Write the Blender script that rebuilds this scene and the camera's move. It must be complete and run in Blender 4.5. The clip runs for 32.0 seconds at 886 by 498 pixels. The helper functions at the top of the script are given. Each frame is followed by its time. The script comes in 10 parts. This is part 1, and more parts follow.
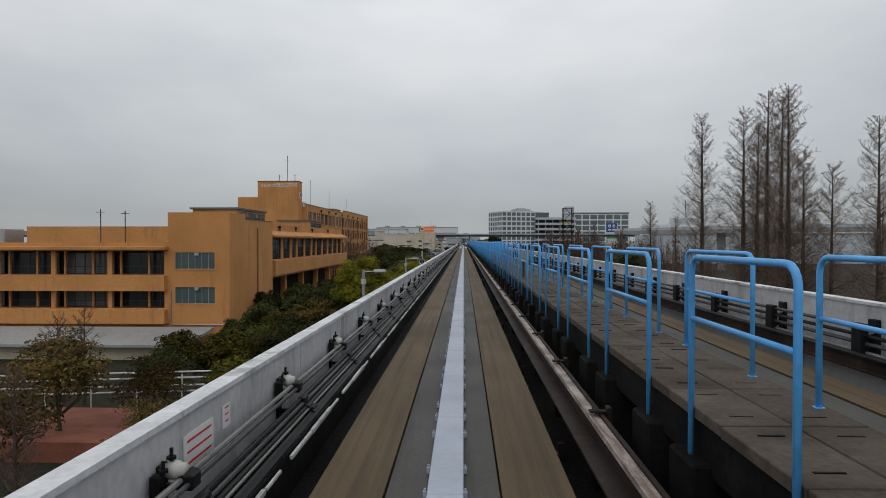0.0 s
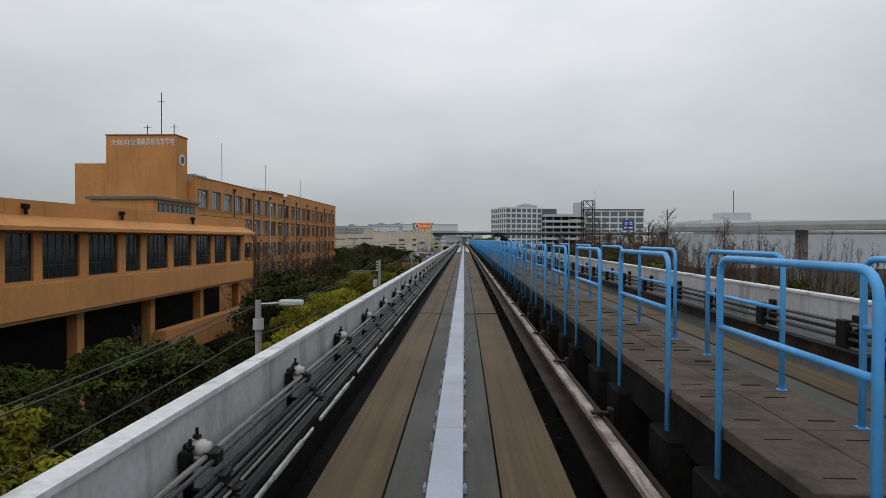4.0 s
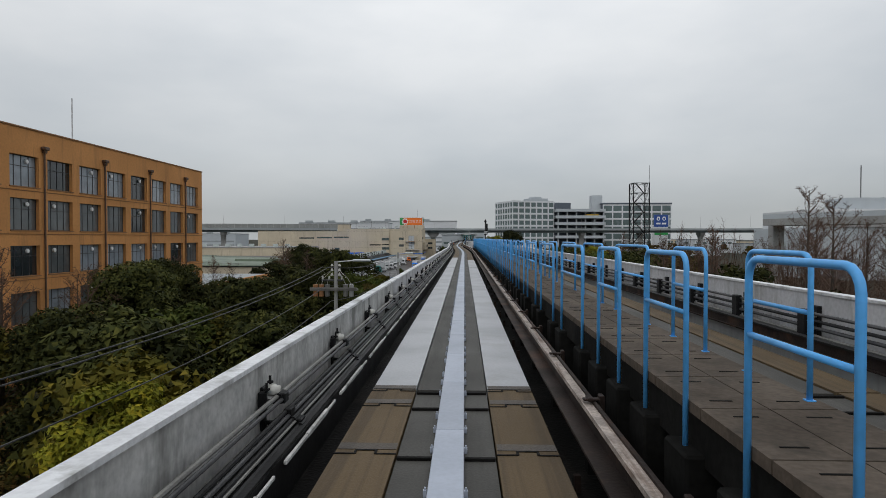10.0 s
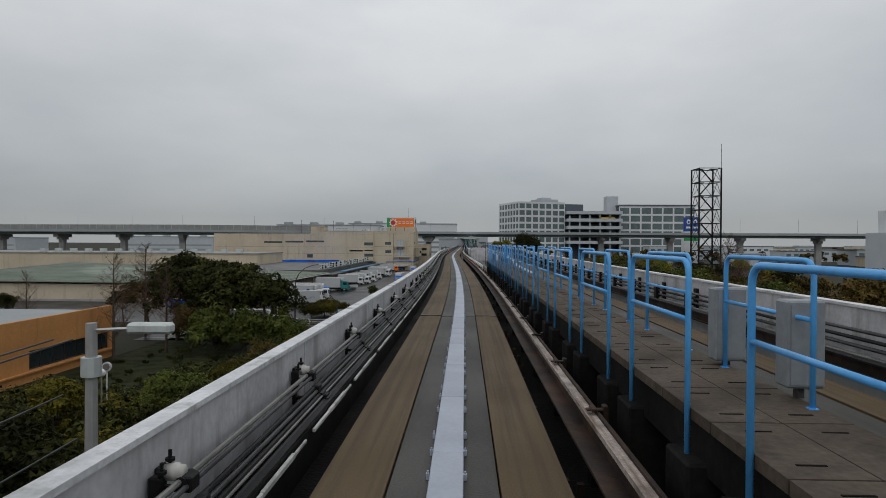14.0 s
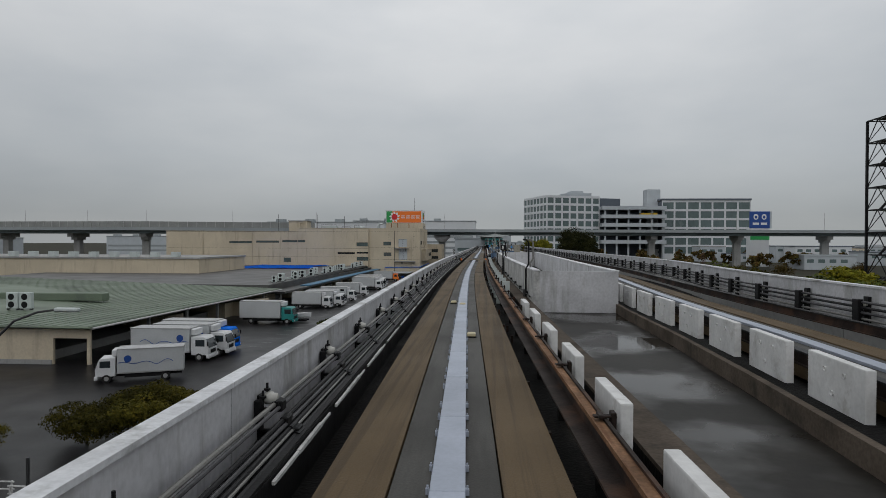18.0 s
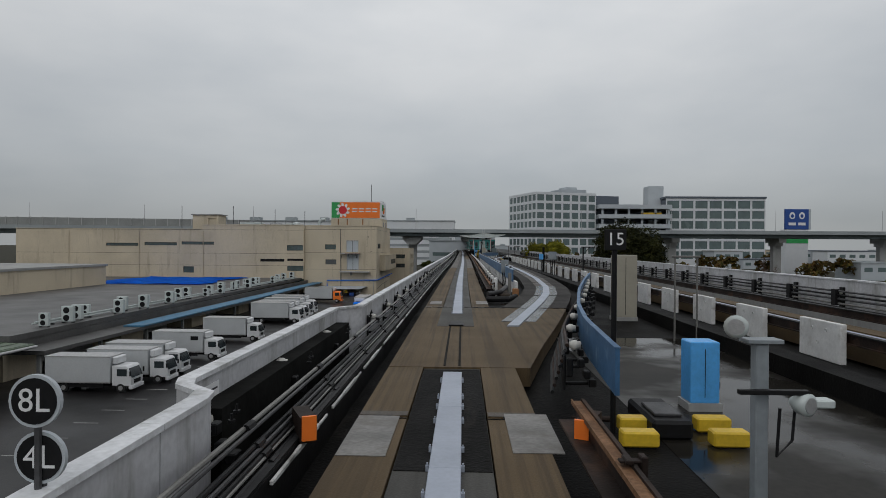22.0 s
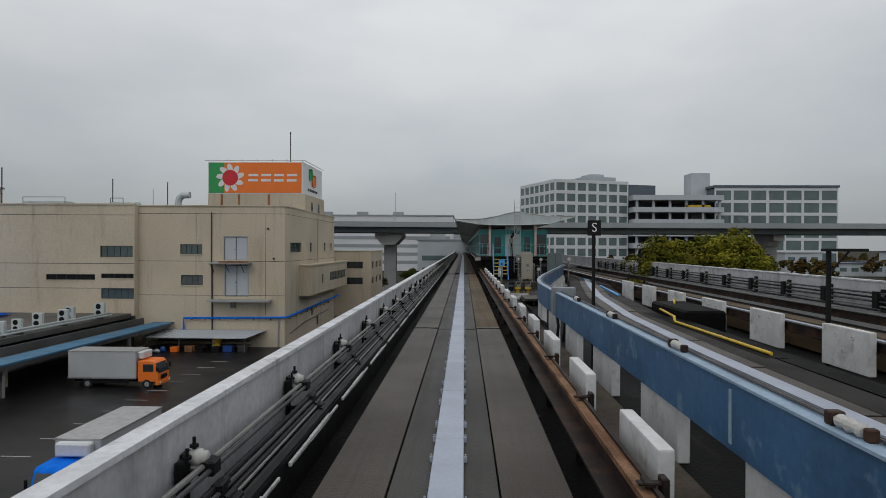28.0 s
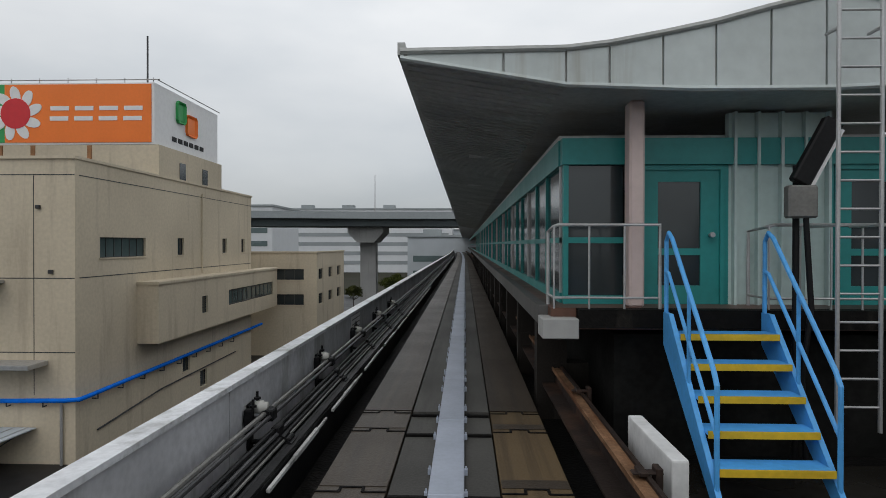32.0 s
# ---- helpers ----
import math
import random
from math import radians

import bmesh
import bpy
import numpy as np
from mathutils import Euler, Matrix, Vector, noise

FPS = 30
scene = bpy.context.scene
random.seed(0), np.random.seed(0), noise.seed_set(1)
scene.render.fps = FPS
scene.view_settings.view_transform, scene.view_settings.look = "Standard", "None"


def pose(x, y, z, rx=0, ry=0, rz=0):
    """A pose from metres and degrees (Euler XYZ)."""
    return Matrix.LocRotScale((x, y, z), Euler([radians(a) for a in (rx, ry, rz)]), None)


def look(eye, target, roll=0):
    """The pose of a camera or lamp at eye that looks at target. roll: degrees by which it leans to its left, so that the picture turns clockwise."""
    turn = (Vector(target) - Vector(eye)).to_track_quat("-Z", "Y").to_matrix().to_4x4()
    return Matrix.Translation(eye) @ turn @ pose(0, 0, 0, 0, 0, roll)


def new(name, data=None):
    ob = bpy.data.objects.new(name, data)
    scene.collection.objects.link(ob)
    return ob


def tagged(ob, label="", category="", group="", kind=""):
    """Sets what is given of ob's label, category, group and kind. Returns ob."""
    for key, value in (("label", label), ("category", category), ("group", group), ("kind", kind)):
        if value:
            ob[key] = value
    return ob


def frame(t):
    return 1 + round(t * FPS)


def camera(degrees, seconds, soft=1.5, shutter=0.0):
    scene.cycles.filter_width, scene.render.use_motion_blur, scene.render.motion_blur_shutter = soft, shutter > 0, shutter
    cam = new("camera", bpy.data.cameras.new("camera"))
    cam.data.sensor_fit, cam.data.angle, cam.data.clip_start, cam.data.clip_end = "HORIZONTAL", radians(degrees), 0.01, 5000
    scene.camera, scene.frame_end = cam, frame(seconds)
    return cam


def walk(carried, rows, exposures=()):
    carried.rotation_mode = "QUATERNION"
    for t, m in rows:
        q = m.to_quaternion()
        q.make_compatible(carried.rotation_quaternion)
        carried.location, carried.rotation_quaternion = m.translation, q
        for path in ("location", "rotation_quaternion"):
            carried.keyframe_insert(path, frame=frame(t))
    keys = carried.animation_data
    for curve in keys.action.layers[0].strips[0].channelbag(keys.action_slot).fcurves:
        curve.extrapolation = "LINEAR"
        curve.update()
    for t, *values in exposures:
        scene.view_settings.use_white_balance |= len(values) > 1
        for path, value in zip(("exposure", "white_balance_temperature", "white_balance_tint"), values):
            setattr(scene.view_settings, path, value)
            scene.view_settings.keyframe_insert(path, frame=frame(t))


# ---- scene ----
cam = camera(70.5, 32.0, soft=0.45)
EYE = 2.0
PATH = [
    (0.0, 0.00, 0.00, 1.89, -0.77, -0.00),
    (0.5, 0.00, 7.65, 1.92, -0.71, -0.06),
    (1.0, 0.00, 15.24, 1.86, -0.77, -0.10),
    (1.5, 0.00, 22.78, 1.91, -0.83, 0.19),
    (2.0, 0.00, 30.27, 1.94, -0.91, -0.12),
    (2.5, 0.00, 37.73, 1.95, -0.94, -0.24),
    (3.0, 0.00, 45.18, 1.97, -0.91, -0.25),
    (3.5, 0.00, 52.63, 1.95, -0.90, -0.20),
    (5.5, 0.00, 82.51, 1.92, -0.90, -0.02),
    (6.0, 0.00, 89.99, 1.94, -0.81, 0.03),
    (6.5, 0.00, 97.45, 1.97, -0.89, -0.11),
    (7.0, 0.00, 104.91, 1.91, -0.95, -0.09),
    (7.5, 0.00, 112.36, 1.93, -1.01, -0.06),
    (8.0, 0.00, 119.81, 1.94, -0.97, -0.06),
    (8.5, 0.00, 127.27, 1.91, -0.92, -0.29),
    (9.0, 0.00, 134.73, 1.92, -0.93, -0.24),
    (9.5, 0.00, 142.20, 1.91, -1.01, -0.17),
    (10.0, 0.00, 149.66, 1.95, -1.02, -0.02),
    (10.5, 0.00, 157.13, 1.96, -0.95, -0.03),
    (11.0, 0.00, 164.61, 1.95, -0.91, -0.05),
    (11.5, 0.00, 172.08, 1.94, -0.85, -0.08),
    (12.0, 0.00, 179.57, 1.96, -0.79, -0.12),
    (12.5, 0.00, 187.08, 1.98, -0.73, -0.12),
    (13.0, 0.00, 194.62, 2.00, -0.68, -0.12),
    (13.5, 0.00, 202.20, 2.07, -0.60, -0.25),
    (14.0, 0.00, 209.83, 2.00, -0.58, -0.32),
    (14.5, 0.00, 217.51, 1.93, -0.54, -0.08),
    (16.5, -0.25, 248.82, 2.68, -0.56, -0.04),
    (17.0, -0.43, 256.73, 3.08, -0.62, -0.11),
    (17.5, -0.63, 264.65, 3.55, -0.62, -0.02),
    (18.0, -0.85, 272.54, 3.74, -0.60, -0.22),
    (18.5, -1.07, 280.41, 3.84, -0.47, -0.33),
    (19.0, -1.27, 288.22, 3.76, -0.46, -0.43),
    (19.5, -1.46, 295.99, 3.49, -0.48, -0.66),
    (20.0, -1.61, 303.69, 2.99, -0.49, -0.81),
    (20.5, -1.72, 311.32, 2.49, -0.49, -0.71),
    (21.0, -1.77, 318.87, 2.16, -0.37, -0.63),
    (21.5, -1.78, 326.33, 1.87, -0.30, -0.46),
    (22.0, -1.78, 333.70, 1.80, -0.30, -0.37),
    (22.5, -1.78, 340.96, 1.78, -0.30, -0.40),
    (23.0, -1.78, 348.11, 1.80, -0.31, -0.41),
    (23.5, -1.78, 355.14, 1.82, -0.30, -0.39),
    (24.0, -1.78, 362.05, 1.79, -0.33, -0.28),
    (24.5, -1.77, 368.83, 1.79, -0.36, -0.25),
    (25.0, -1.75, 375.49, 1.73, -0.40, -0.13),
    (25.5, -1.72, 382.00, 1.78, -0.33, -0.20),
    (27.5, -1.61, 406.08, 1.88, -0.25, -0.22),
    (28.0, -1.59, 411.63, 1.91, -0.22, -0.28),
    (28.5, -1.58, 417.02, 1.94, -0.21, -0.21),
    (29.0, -1.58, 422.29, 2.00, -0.28, -0.26),
    (29.5, -1.58, 427.44, 2.01, -0.38, -0.16),
    (30.0, -1.58, 432.48, 1.95, -0.45, -0.12),
    (30.5, -1.58, 437.39, 1.92, -0.45, -0.07),
    (31.0, -1.58, 442.19, 1.94, -0.46, -0.09),
    (31.5, -1.58, 446.89, 1.97, -0.47, 0.03),
    (32.0, -1.58, 451.48, 1.99, -0.40, -0.10),
]
walk(cam, [(t, pose(x, y, EYE, 90 + pitch, roll, yaw)) for t, x, y, yaw, pitch, roll in PATH],
     exposures=[(0.0, 0.0), (2.0, 0.04), (6.0, 0.12), (9.5, 0.12), (11.5, 0.05), (13.0, -0.1), (17.0, -0.16), (19.0, -0.2), (22.0, -0.2), (25.0, -0.14), (28.0, -0.1), (30.0, -0.04), (31.0, 0.02), (32.0, 0.14)])

# ---- sky and light: flat overcast day ----
world = bpy.data.worlds.new("overcast_sky")
scene.world = world
world.use_nodes = True
wn, wl = world.node_tree.nodes, world.node_tree.links
wn.clear()
w_out = wn.new("ShaderNodeOutputWorld")
w_bg = wn.new("ShaderNodeBackground")
w_tc = wn.new("ShaderNodeTexCoord")
w_map = wn.new("ShaderNodeMapping")
w_map.inputs["Scale"].default_value = (1.0, 1.0, 2.6)
w_n1 = wn.new("ShaderNodeTexNoise")
w_n1.inputs["Scale"].default_value, w_n1.inputs["Detail"].default_value = 2.4, 5.0
w_n1.inputs["Roughness"].default_value = 0.5
w_sep = wn.new("ShaderNodeSeparateXYZ")
w_grad = wn.new("ShaderNodeValToRGB")
w_grad.color_ramp.elements[0].position, w_grad.color_ramp.elements[0].color = 0.0, (0.405, 0.425, 0.435, 1)
w_grad.color_ramp.elements[1].position, w_grad.color_ramp.elements[1].color = 1.0, (0.85, 0.865, 0.885, 1)
e = w_grad.color_ramp.elements.new(0.04)
e.color = (0.395, 0.415, 0.43, 1)
e = w_grad.color_ramp.elements.new(0.13)
e.color = (0.555, 0.58, 0.6, 1)
e = w_grad.color_ramp.elements.new(0.34)
e.color = (0.775, 0.795, 0.815, 1)
w_cl = wn.new("ShaderNodeValToRGB")
w_cl.color_ramp.elements[0].position, w_cl.color_ramp.elements[0].color = 0.35, (0.86, 0.88, 0.90, 1)
w_cl.color_ramp.elements[1].position, w_cl.color_ramp.elements[1].color = 0.65, (1.05, 1.045, 1.04, 1)
w_mix = wn.new("ShaderNodeMix")
w_mix.data_type, w_mix.blend_type = "RGBA", "MULTIPLY"
w_mix.inputs["Factor"].default_value = 1.0
w_sky = wn.new("ShaderNodeTexSky")
w_sky.sky_type, w_sky.sun_disc = "NISHITA", False
w_sky.sun_elevation, w_sky.sun_rotation = radians(38), radians(200)
w_add = wn.new("ShaderNodeMix")
w_add.data_type, w_add.blend_type = "RGBA", "MIX"
w_add.inputs["Factor"].default_value = 0.05
wl.new(w_tc.outputs["Generated"], w_map.inputs["Vector"])
wl.new(w_map.outputs["Vector"], w_n1.inputs["Vector"])
wl.new(w_n1.outputs["Fac"], w_cl.inputs["Fac"])
wl.new(w_tc.outputs["Generated"], w_sep.inputs[0])
wl.new(w_sep.outputs["Z"], w_grad.inputs["Fac"])
wl.new(w_grad.outputs["Color"], w_mix.inputs["A"])
wl.new(w_cl.outputs["Color"], w_mix.inputs["B"])
w_sq = wn.new("ShaderNodeMath")
w_sq.operation = "POWER"
w_sq.inputs[1].default_value = 2.0
w_dim = wn.new("ShaderNodeMapRange")
w_dim.inputs["To Min"].default_value, w_dim.inputs["To Max"].default_value = 1.01, 0.74
w_fall = wn.new("ShaderNodeVectorMath")
w_fall.operation = "SCALE"
w_abs = wn.new("ShaderNodeMath")
w_abs.operation = "ABSOLUTE"
wl.new(w_sep.outputs["X"], w_abs.inputs[0])
wl.new(w_abs.outputs["Value"], w_sq.inputs[0])
wl.new(w_sq.outputs["Value"], w_dim.inputs["Value"])
wl.new(w_mix.outputs["Result"], w_fall.inputs[0])
wl.new(w_dim.outputs["Result"], w_fall.inputs["Scale"])
wl.new(w_fall.outputs["Vector"], w_add.inputs["A"])
w_scale = wn.new("ShaderNodeVectorMath")
w_scale.operation = "SCALE"
w_scale.inputs["Scale"].default_value = 0.1
wl.new(w_sky.outputs["Color"], w_scale.inputs[0])
wl.new(w_scale.outputs["Vector"], w_add.inputs["B"])
wl.new(w_add.outputs["Result"], w_bg.inputs["Color"])
wl.new(w_bg.outputs["Background"], w_out.inputs["Surface"])
w_bg.inputs["Strength"].default_value = 1.0

sun = new("sun", bpy.data.lights.new("sun", "SUN"))
sun.data.energy, sun.data.angle, sun.data.color = 0.3, radians(30), (1.0, 0.97, 0.93)
sun.matrix_world = look((0, 0, 60), (0 + 20, 55, 0))

# ---- materials ----
def mat(name, col, rough=0.7, metal=0.0, var=0.18, scale=3.0, fine=40.0, bump=0.15, col2=None, spec=0.5, rnd=0.0,
        streak=0.0, stain=None, stain_at=0.55, stain_scale=0.6, drawn=(2.2, 2.2, 0.12)):
    """A painted, mineral or metal surface: base colour with broad patches, fine grain, vertical streaks and stains."""
    m = bpy.data.materials.new(name)
    m.use_nodes = True
    n, l = m.node_tree.nodes, m.node_tree.links
    b = n["Principled BSDF"]
    b.inputs["Roughness"].default_value, b.inputs["Metallic"].default_value = rough, metal
    b.inputs["Specular IOR Level"].default_value = spec
    tc = n.new("ShaderNodeTexCoord")
    big = n.new("ShaderNodeTexNoise")
    big.inputs["Scale"].default_value, big.inputs["Detail"].default_value = scale, 4.0
    small = n.new("ShaderNodeTexNoise")
    small.inputs["Scale"].default_value, small.inputs["Detail"].default_value = fine, 3.0
    geo = n.new("ShaderNodeNewGeometry")
    l.new(geo.outputs["Position"], big.inputs["Vector"])
    l.new(geo.outputs["Position"], small.inputs["Vector"])
    c2 = col2 or tuple(c * (1 - 2.2 * var) for c in col)
    mix = n.new("ShaderNodeMix")
    mix.data_type = "RGBA"
    mix.inputs["A"].default_value = (*col, 1)
    mix.inputs["B"].default_value = (*c2, 1)
    r = n.new("ShaderNodeMapRange")
    r.inputs["From Min"].default_value, r.inputs["From Max"].default_value = 0.38, 0.72
    l.new(big.outputs["Fac"], r.inputs["Value"])
    l.new(r.outputs["Result"], mix.inputs["Factor"])
    last = mix.outputs["Result"]
    g = n.new("ShaderNodeMix")
    g.data_type, g.blend_type = "RGBA", "MULTIPLY"
    g.inputs["Factor"].default_value = min(1.0, var * 2.5)
    gr = n.new("ShaderNodeValToRGB")
    gr.color_ramp.elements[0].position, gr.color_ramp.elements[0].color = 0.3, (0.55, 0.55, 0.55, 1)
    gr.color_ramp.elements[1].position, gr.color_ramp.elements[1].color = 0.65, (1.12, 1.12, 1.12, 1)
    l.new(small.outputs["Fac"], gr.inputs["Fac"])
    l.new(last, g.inputs["A"])
    l.new(gr.outputs["Color"], g.inputs["B"])
    last = g.outputs["Result"]
    if streak or stain:
        mp = n.new("ShaderNodeMapping")
        mp.inputs["Scale"].default_value = drawn if streak else (stain_scale,) * 3
        sn = n.new("ShaderNodeTexNoise")
        sn.inputs["Scale"].default_value, sn.inputs["Detail"].default_value = 1.0, 5.0
        sn.inputs["Roughness"].default_value = 0.65
        l.new(geo.outputs["Position"], mp.inputs["Vector"])
        l.new(mp.outputs["Vector"], sn.inputs["Vector"])
        sr = n.new("ShaderNodeMapRange")
        sr.inputs["From Min"].default_value, sr.inputs["From Max"].default_value = stain_at, stain_at + 0.15
        sr.inputs["To Max"].default_value = streak or 0.85
        l.new(sn.outputs["Fac"], sr.inputs["Value"])
        sm = n.new("ShaderNodeMix")
        sm.data_type = "RGBA"
        l.new(sr.outputs["Result"], sm.inputs["Factor"])
        l.new(last, sm.inputs["A"])
        sm.inputs["B"].default_value = (*(stain or tuple(c * 0.35 for c in col)), 1)
        last = sm.outputs["Result"]
    if rnd:
        oi = n.new("ShaderNodeObjectInfo")
        hs = n.new("ShaderNodeHueSaturation")
        rr = n.new("ShaderNodeMapRange")
        rr.inputs["To Min"].default_value, rr.inputs["To Max"].default_value = 1 - rnd, 1 + rnd
        l.new(oi.outputs["Random"], rr.inputs["Value"])
        l.new(rr.outputs["Result"], hs.inputs["Value"])
        l.new(last, hs.inputs["Color"])
        last = hs.outputs["Color"]
    l.new(last, b.inputs["Base Color"])
    if bump:
        bp = n.new("ShaderNodeBump")
        bp.inputs["Strength"].default_value, bp.inputs["Distance"].default_value = bump, 0.02
        l.new(small.outputs["Fac"], bp.inputs["Height"])
        l.new(bp.outputs["Normal"], b.inputs["Normal"])
    rg = n.new("ShaderNodeMapRange")
    rg.inputs["To Min"].default_value, rg.inputs["To Max"].default_value = max(0.03, rough - 0.12), min(1, rough + 0.12)
    l.new(big.outputs["Fac"], rg.inputs["Value"])
    l.new(rg.outputs["Result"], b.inputs["Roughness"])
    return m


def glassy(name, col=(0.03, 0.04, 0.045), rough=0.06):
    m = mat(name, col, rough=rough, var=0.15, scale=0.25, fine=1.5, bump=0.0, spec=0.8)
    return m


def wet(name, col):
    """Concrete under a patchy film of rain: smooth where water stands, dull between."""
    m = mat(name, col, rough=0.3, var=0.25, scale=0.6, fine=12, stain=tuple(c * 0.45 for c in col), stain_at=0.5, stain_scale=0.7, spec=0.14, bump=0.04)
    n, l = m.node_tree.nodes, m.node_tree.links
    geo, no, mr = n.new("ShaderNodeNewGeometry"), n.new("ShaderNodeTexNoise"), n.new("ShaderNodeMapRange")
    no.inputs["Scale"].default_value, no.inputs["Detail"].default_value = 0.45, 4.0
    mr.inputs["From Min"].default_value, mr.inputs["From Max"].default_value = 0.42, 0.58
    mr.inputs["To Min"].default_value, mr.inputs["To Max"].default_value = 0.05, 0.55
    l.new(geo.outputs["Position"], no.inputs["Vector"])
    l.new(no.outputs["Fac"], mr.inputs["Value"])
    l.new(mr.outputs["Result"], n["Principled BSDF"].inputs["Roughness"])
    return m


M = {}
M["wall"] = mat("white_painted_concrete", (0.57, 0.572, 0.59), 0.75, var=0.12, scale=1.1, fine=13, streak=0.62, stain=(0.19, 0.185, 0.16), stain_at=0.515, drawn=(1.8, 1.8, 0.35))
M["wall_old"] = mat("weathered_concrete_wall", (0.58, 0.58, 0.565), 0.85, var=0.18, scale=1.6, fine=14, streak=0.85, stain=(0.13, 0.13, 0.12), stain_at=0.52, drawn=(1.3, 1.3, 0.45))
M["cap"] = mat("pale_wall_coping", (0.74, 0.75, 0.77), 0.7, var=0.12, scale=2.0, fine=18, stain=(0.23, 0.23, 0.21), stain_at=0.54, stain_scale=1.6, bump=0.3)
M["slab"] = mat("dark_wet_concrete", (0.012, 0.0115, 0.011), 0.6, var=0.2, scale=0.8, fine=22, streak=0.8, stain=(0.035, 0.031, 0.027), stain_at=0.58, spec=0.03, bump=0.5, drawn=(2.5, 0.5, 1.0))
M["run"] = mat("tan_running_surface", (0.128, 0.09, 0.05), 0.65, var=0.12, scale=0.5, fine=55, col2=(0.1, 0.072, 0.042), streak=0.75, stain=(0.065, 0.048, 0.03), stain_at=0.46, spec=0.12, bump=0.25, drawn=(7.0, 0.12, 1.0))
M["run_dark"] = mat("dark_running_surface", (0.075, 0.06, 0.046), 0.45, var=0.14, scale=0.6, fine=50, streak=0.7, stain=(0.04, 0.034, 0.028), stain_at=0.46, spec=0.15, bump=0.25, drawn=(7.0, 0.12, 1.0))
M["mid"] = mat("grey_track_concrete", (0.09, 0.087, 0.08), 0.6, var=0.16, scale=0.45, fine=45, streak=0.7, stain=(0.05, 0.048, 0.044), stain_at=0.48, spec=0.12, bump=0.2, drawn=(3.5, 0.25, 1.0))
M["patch"] = mat("worn_pale_concrete", (0.2, 0.19, 0.175), 0.45, var=0.25, scale=1.5, fine=18, stain=(0.09, 0.075, 0.06), stain_at=0.5, stain_scale=2.0, bump=0.2)
M["boxgrey"] = mat("grey_box_paint", (0.27, 0.3, 0.32), 0.5, 0.1, var=0.1, scale=2.0, fine=14, streak=0.5, stain=(0.16, 0.16, 0.15), stain_at=0.58)
M["lawn"] = mat("damp_lawn", (0.03, 0.038, 0.013), 0.9, var=0.35, scale=0.7, fine=25, stain=(0.045, 0.036, 0.018), stain_at=0.5, stain_scale=0.3, bump=0.6, spec=0.1)
M["side_run"] = mat("dark_siding_concrete", (0.032, 0.028, 0.025), 0.6, var=0.18, scale=0.6, fine=40, streak=0.7, stain=(0.06, 0.056, 0.05), stain_at=0.55, spec=0.06, bump=0.25, drawn=(5.0, 0.2, 1.0))
M["mid_wet"] = mat("wet_track_concrete", (0.06, 0.06, 0.058), 0.2, var=0.2, scale=0.5, fine=30, stain=(0.035, 0.034, 0.032), stain_at=0.5, spec=0.45, bump=0.1)
M["canopy_blue"] = mat("faded_teal_canopy", (0.05, 0.19, 0.33), 0.55, var=0.15, scale=1.2, fine=9, stain=(0.12, 0.18, 0.22), stain_at=0.55, bump=0.1)
M["wetdeck"] = wet("rain_wet_deck", (0.028, 0.0255, 0.0215))
M["puddle"] = glassy("still_puddle_water", (0.02, 0.021, 0.022), 0.03)
M["plate"] = mat("galvanised_cover_plate", (0.4, 0.44, 0.52), 0.45, 0.25, var=0.06, scale=1.2, fine=22, rnd=0.08, bump=0.03)
M["steel_run"] = mat("pale_steel_running_plate", (0.42, 0.43, 0.45), 0.5, 0.2, var=0.08, scale=0.8, fine=25, stain=(0.3, 0.3, 0.3), stain_at=0.58, bump=0.03)
M["rail"] = mat("rusty_guide_rail", (0.036, 0.025, 0.021), 0.65, 0.3, var=0.25, scale=1.5, fine=30, stain=(0.085, 0.046, 0.03), stain_at=0.5, stain_scale=1.2, spec=0.2)
M["railtop"] = mat("pale_worn_rail_edge", (0.5, 0.43, 0.38), 0.6, 0.05, var=0.3, scale=3.0, fine=30, streak=0.85, stain=(0.16, 0.1, 0.07), stain_at=0.5, spec=0.3, drawn=(14.0, 0.8, 4.0))
M["railrust"] = mat("orange_rusted_beam", (0.3, 0.165, 0.09), 0.75, 0.05, var=0.3, scale=2.0, fine=25, streak=0.85, stain=(0.12, 0.05, 0.022), stain_at=0.48, spec=0.2, drawn=(14.0, 0.8, 4.0))
# dark serves real steel and also blocks that carry the dark of unlit rooms
M["dark"] = mat("dark_steel_and_interior_shade", (0.012, 0.012, 0.013), 0.55, 0.3, var=0.2, scale=2, fine=25, spec=0.3)
M["pipe"] = mat("grey_cable_pipe", (0.075, 0.075, 0.078), 0.5, 0.2, var=0.2, scale=2, fine=25, spec=0.35)
M["pipe_pale"] = mat("pale_conductor_rail", (0.24, 0.235, 0.22), 0.5, 0.4, var=0.15, scale=2, fine=25)
M["porcelain"] = mat("white_insulator", (0.55, 0.54, 0.5), 0.35, var=0.06, scale=4, fine=25, bump=0.02)
M["blue"] = mat("light_blue_paint", (0.1, 0.43, 0.9), 0.42, var=0.09, scale=2.5, fine=18, rnd=0.08, bump=0.04, stain=(0.12, 0.3, 0.55), stain_at=0.64, stain_scale=2.0)
M["steelblue"] = mat("steel_blue_girder_paint", (0.048, 0.14, 0.28), 0.5, var=0.16, scale=1.2, fine=14, stain=(0.2, 0.31, 0.42), stain_at=0.57, stain_scale=2.6, bump=0.06)
M["paleblue"] = mat("faded_blue_flange", (0.32, 0.44, 0.56), 0.55, var=0.1, scale=2, fine=18)
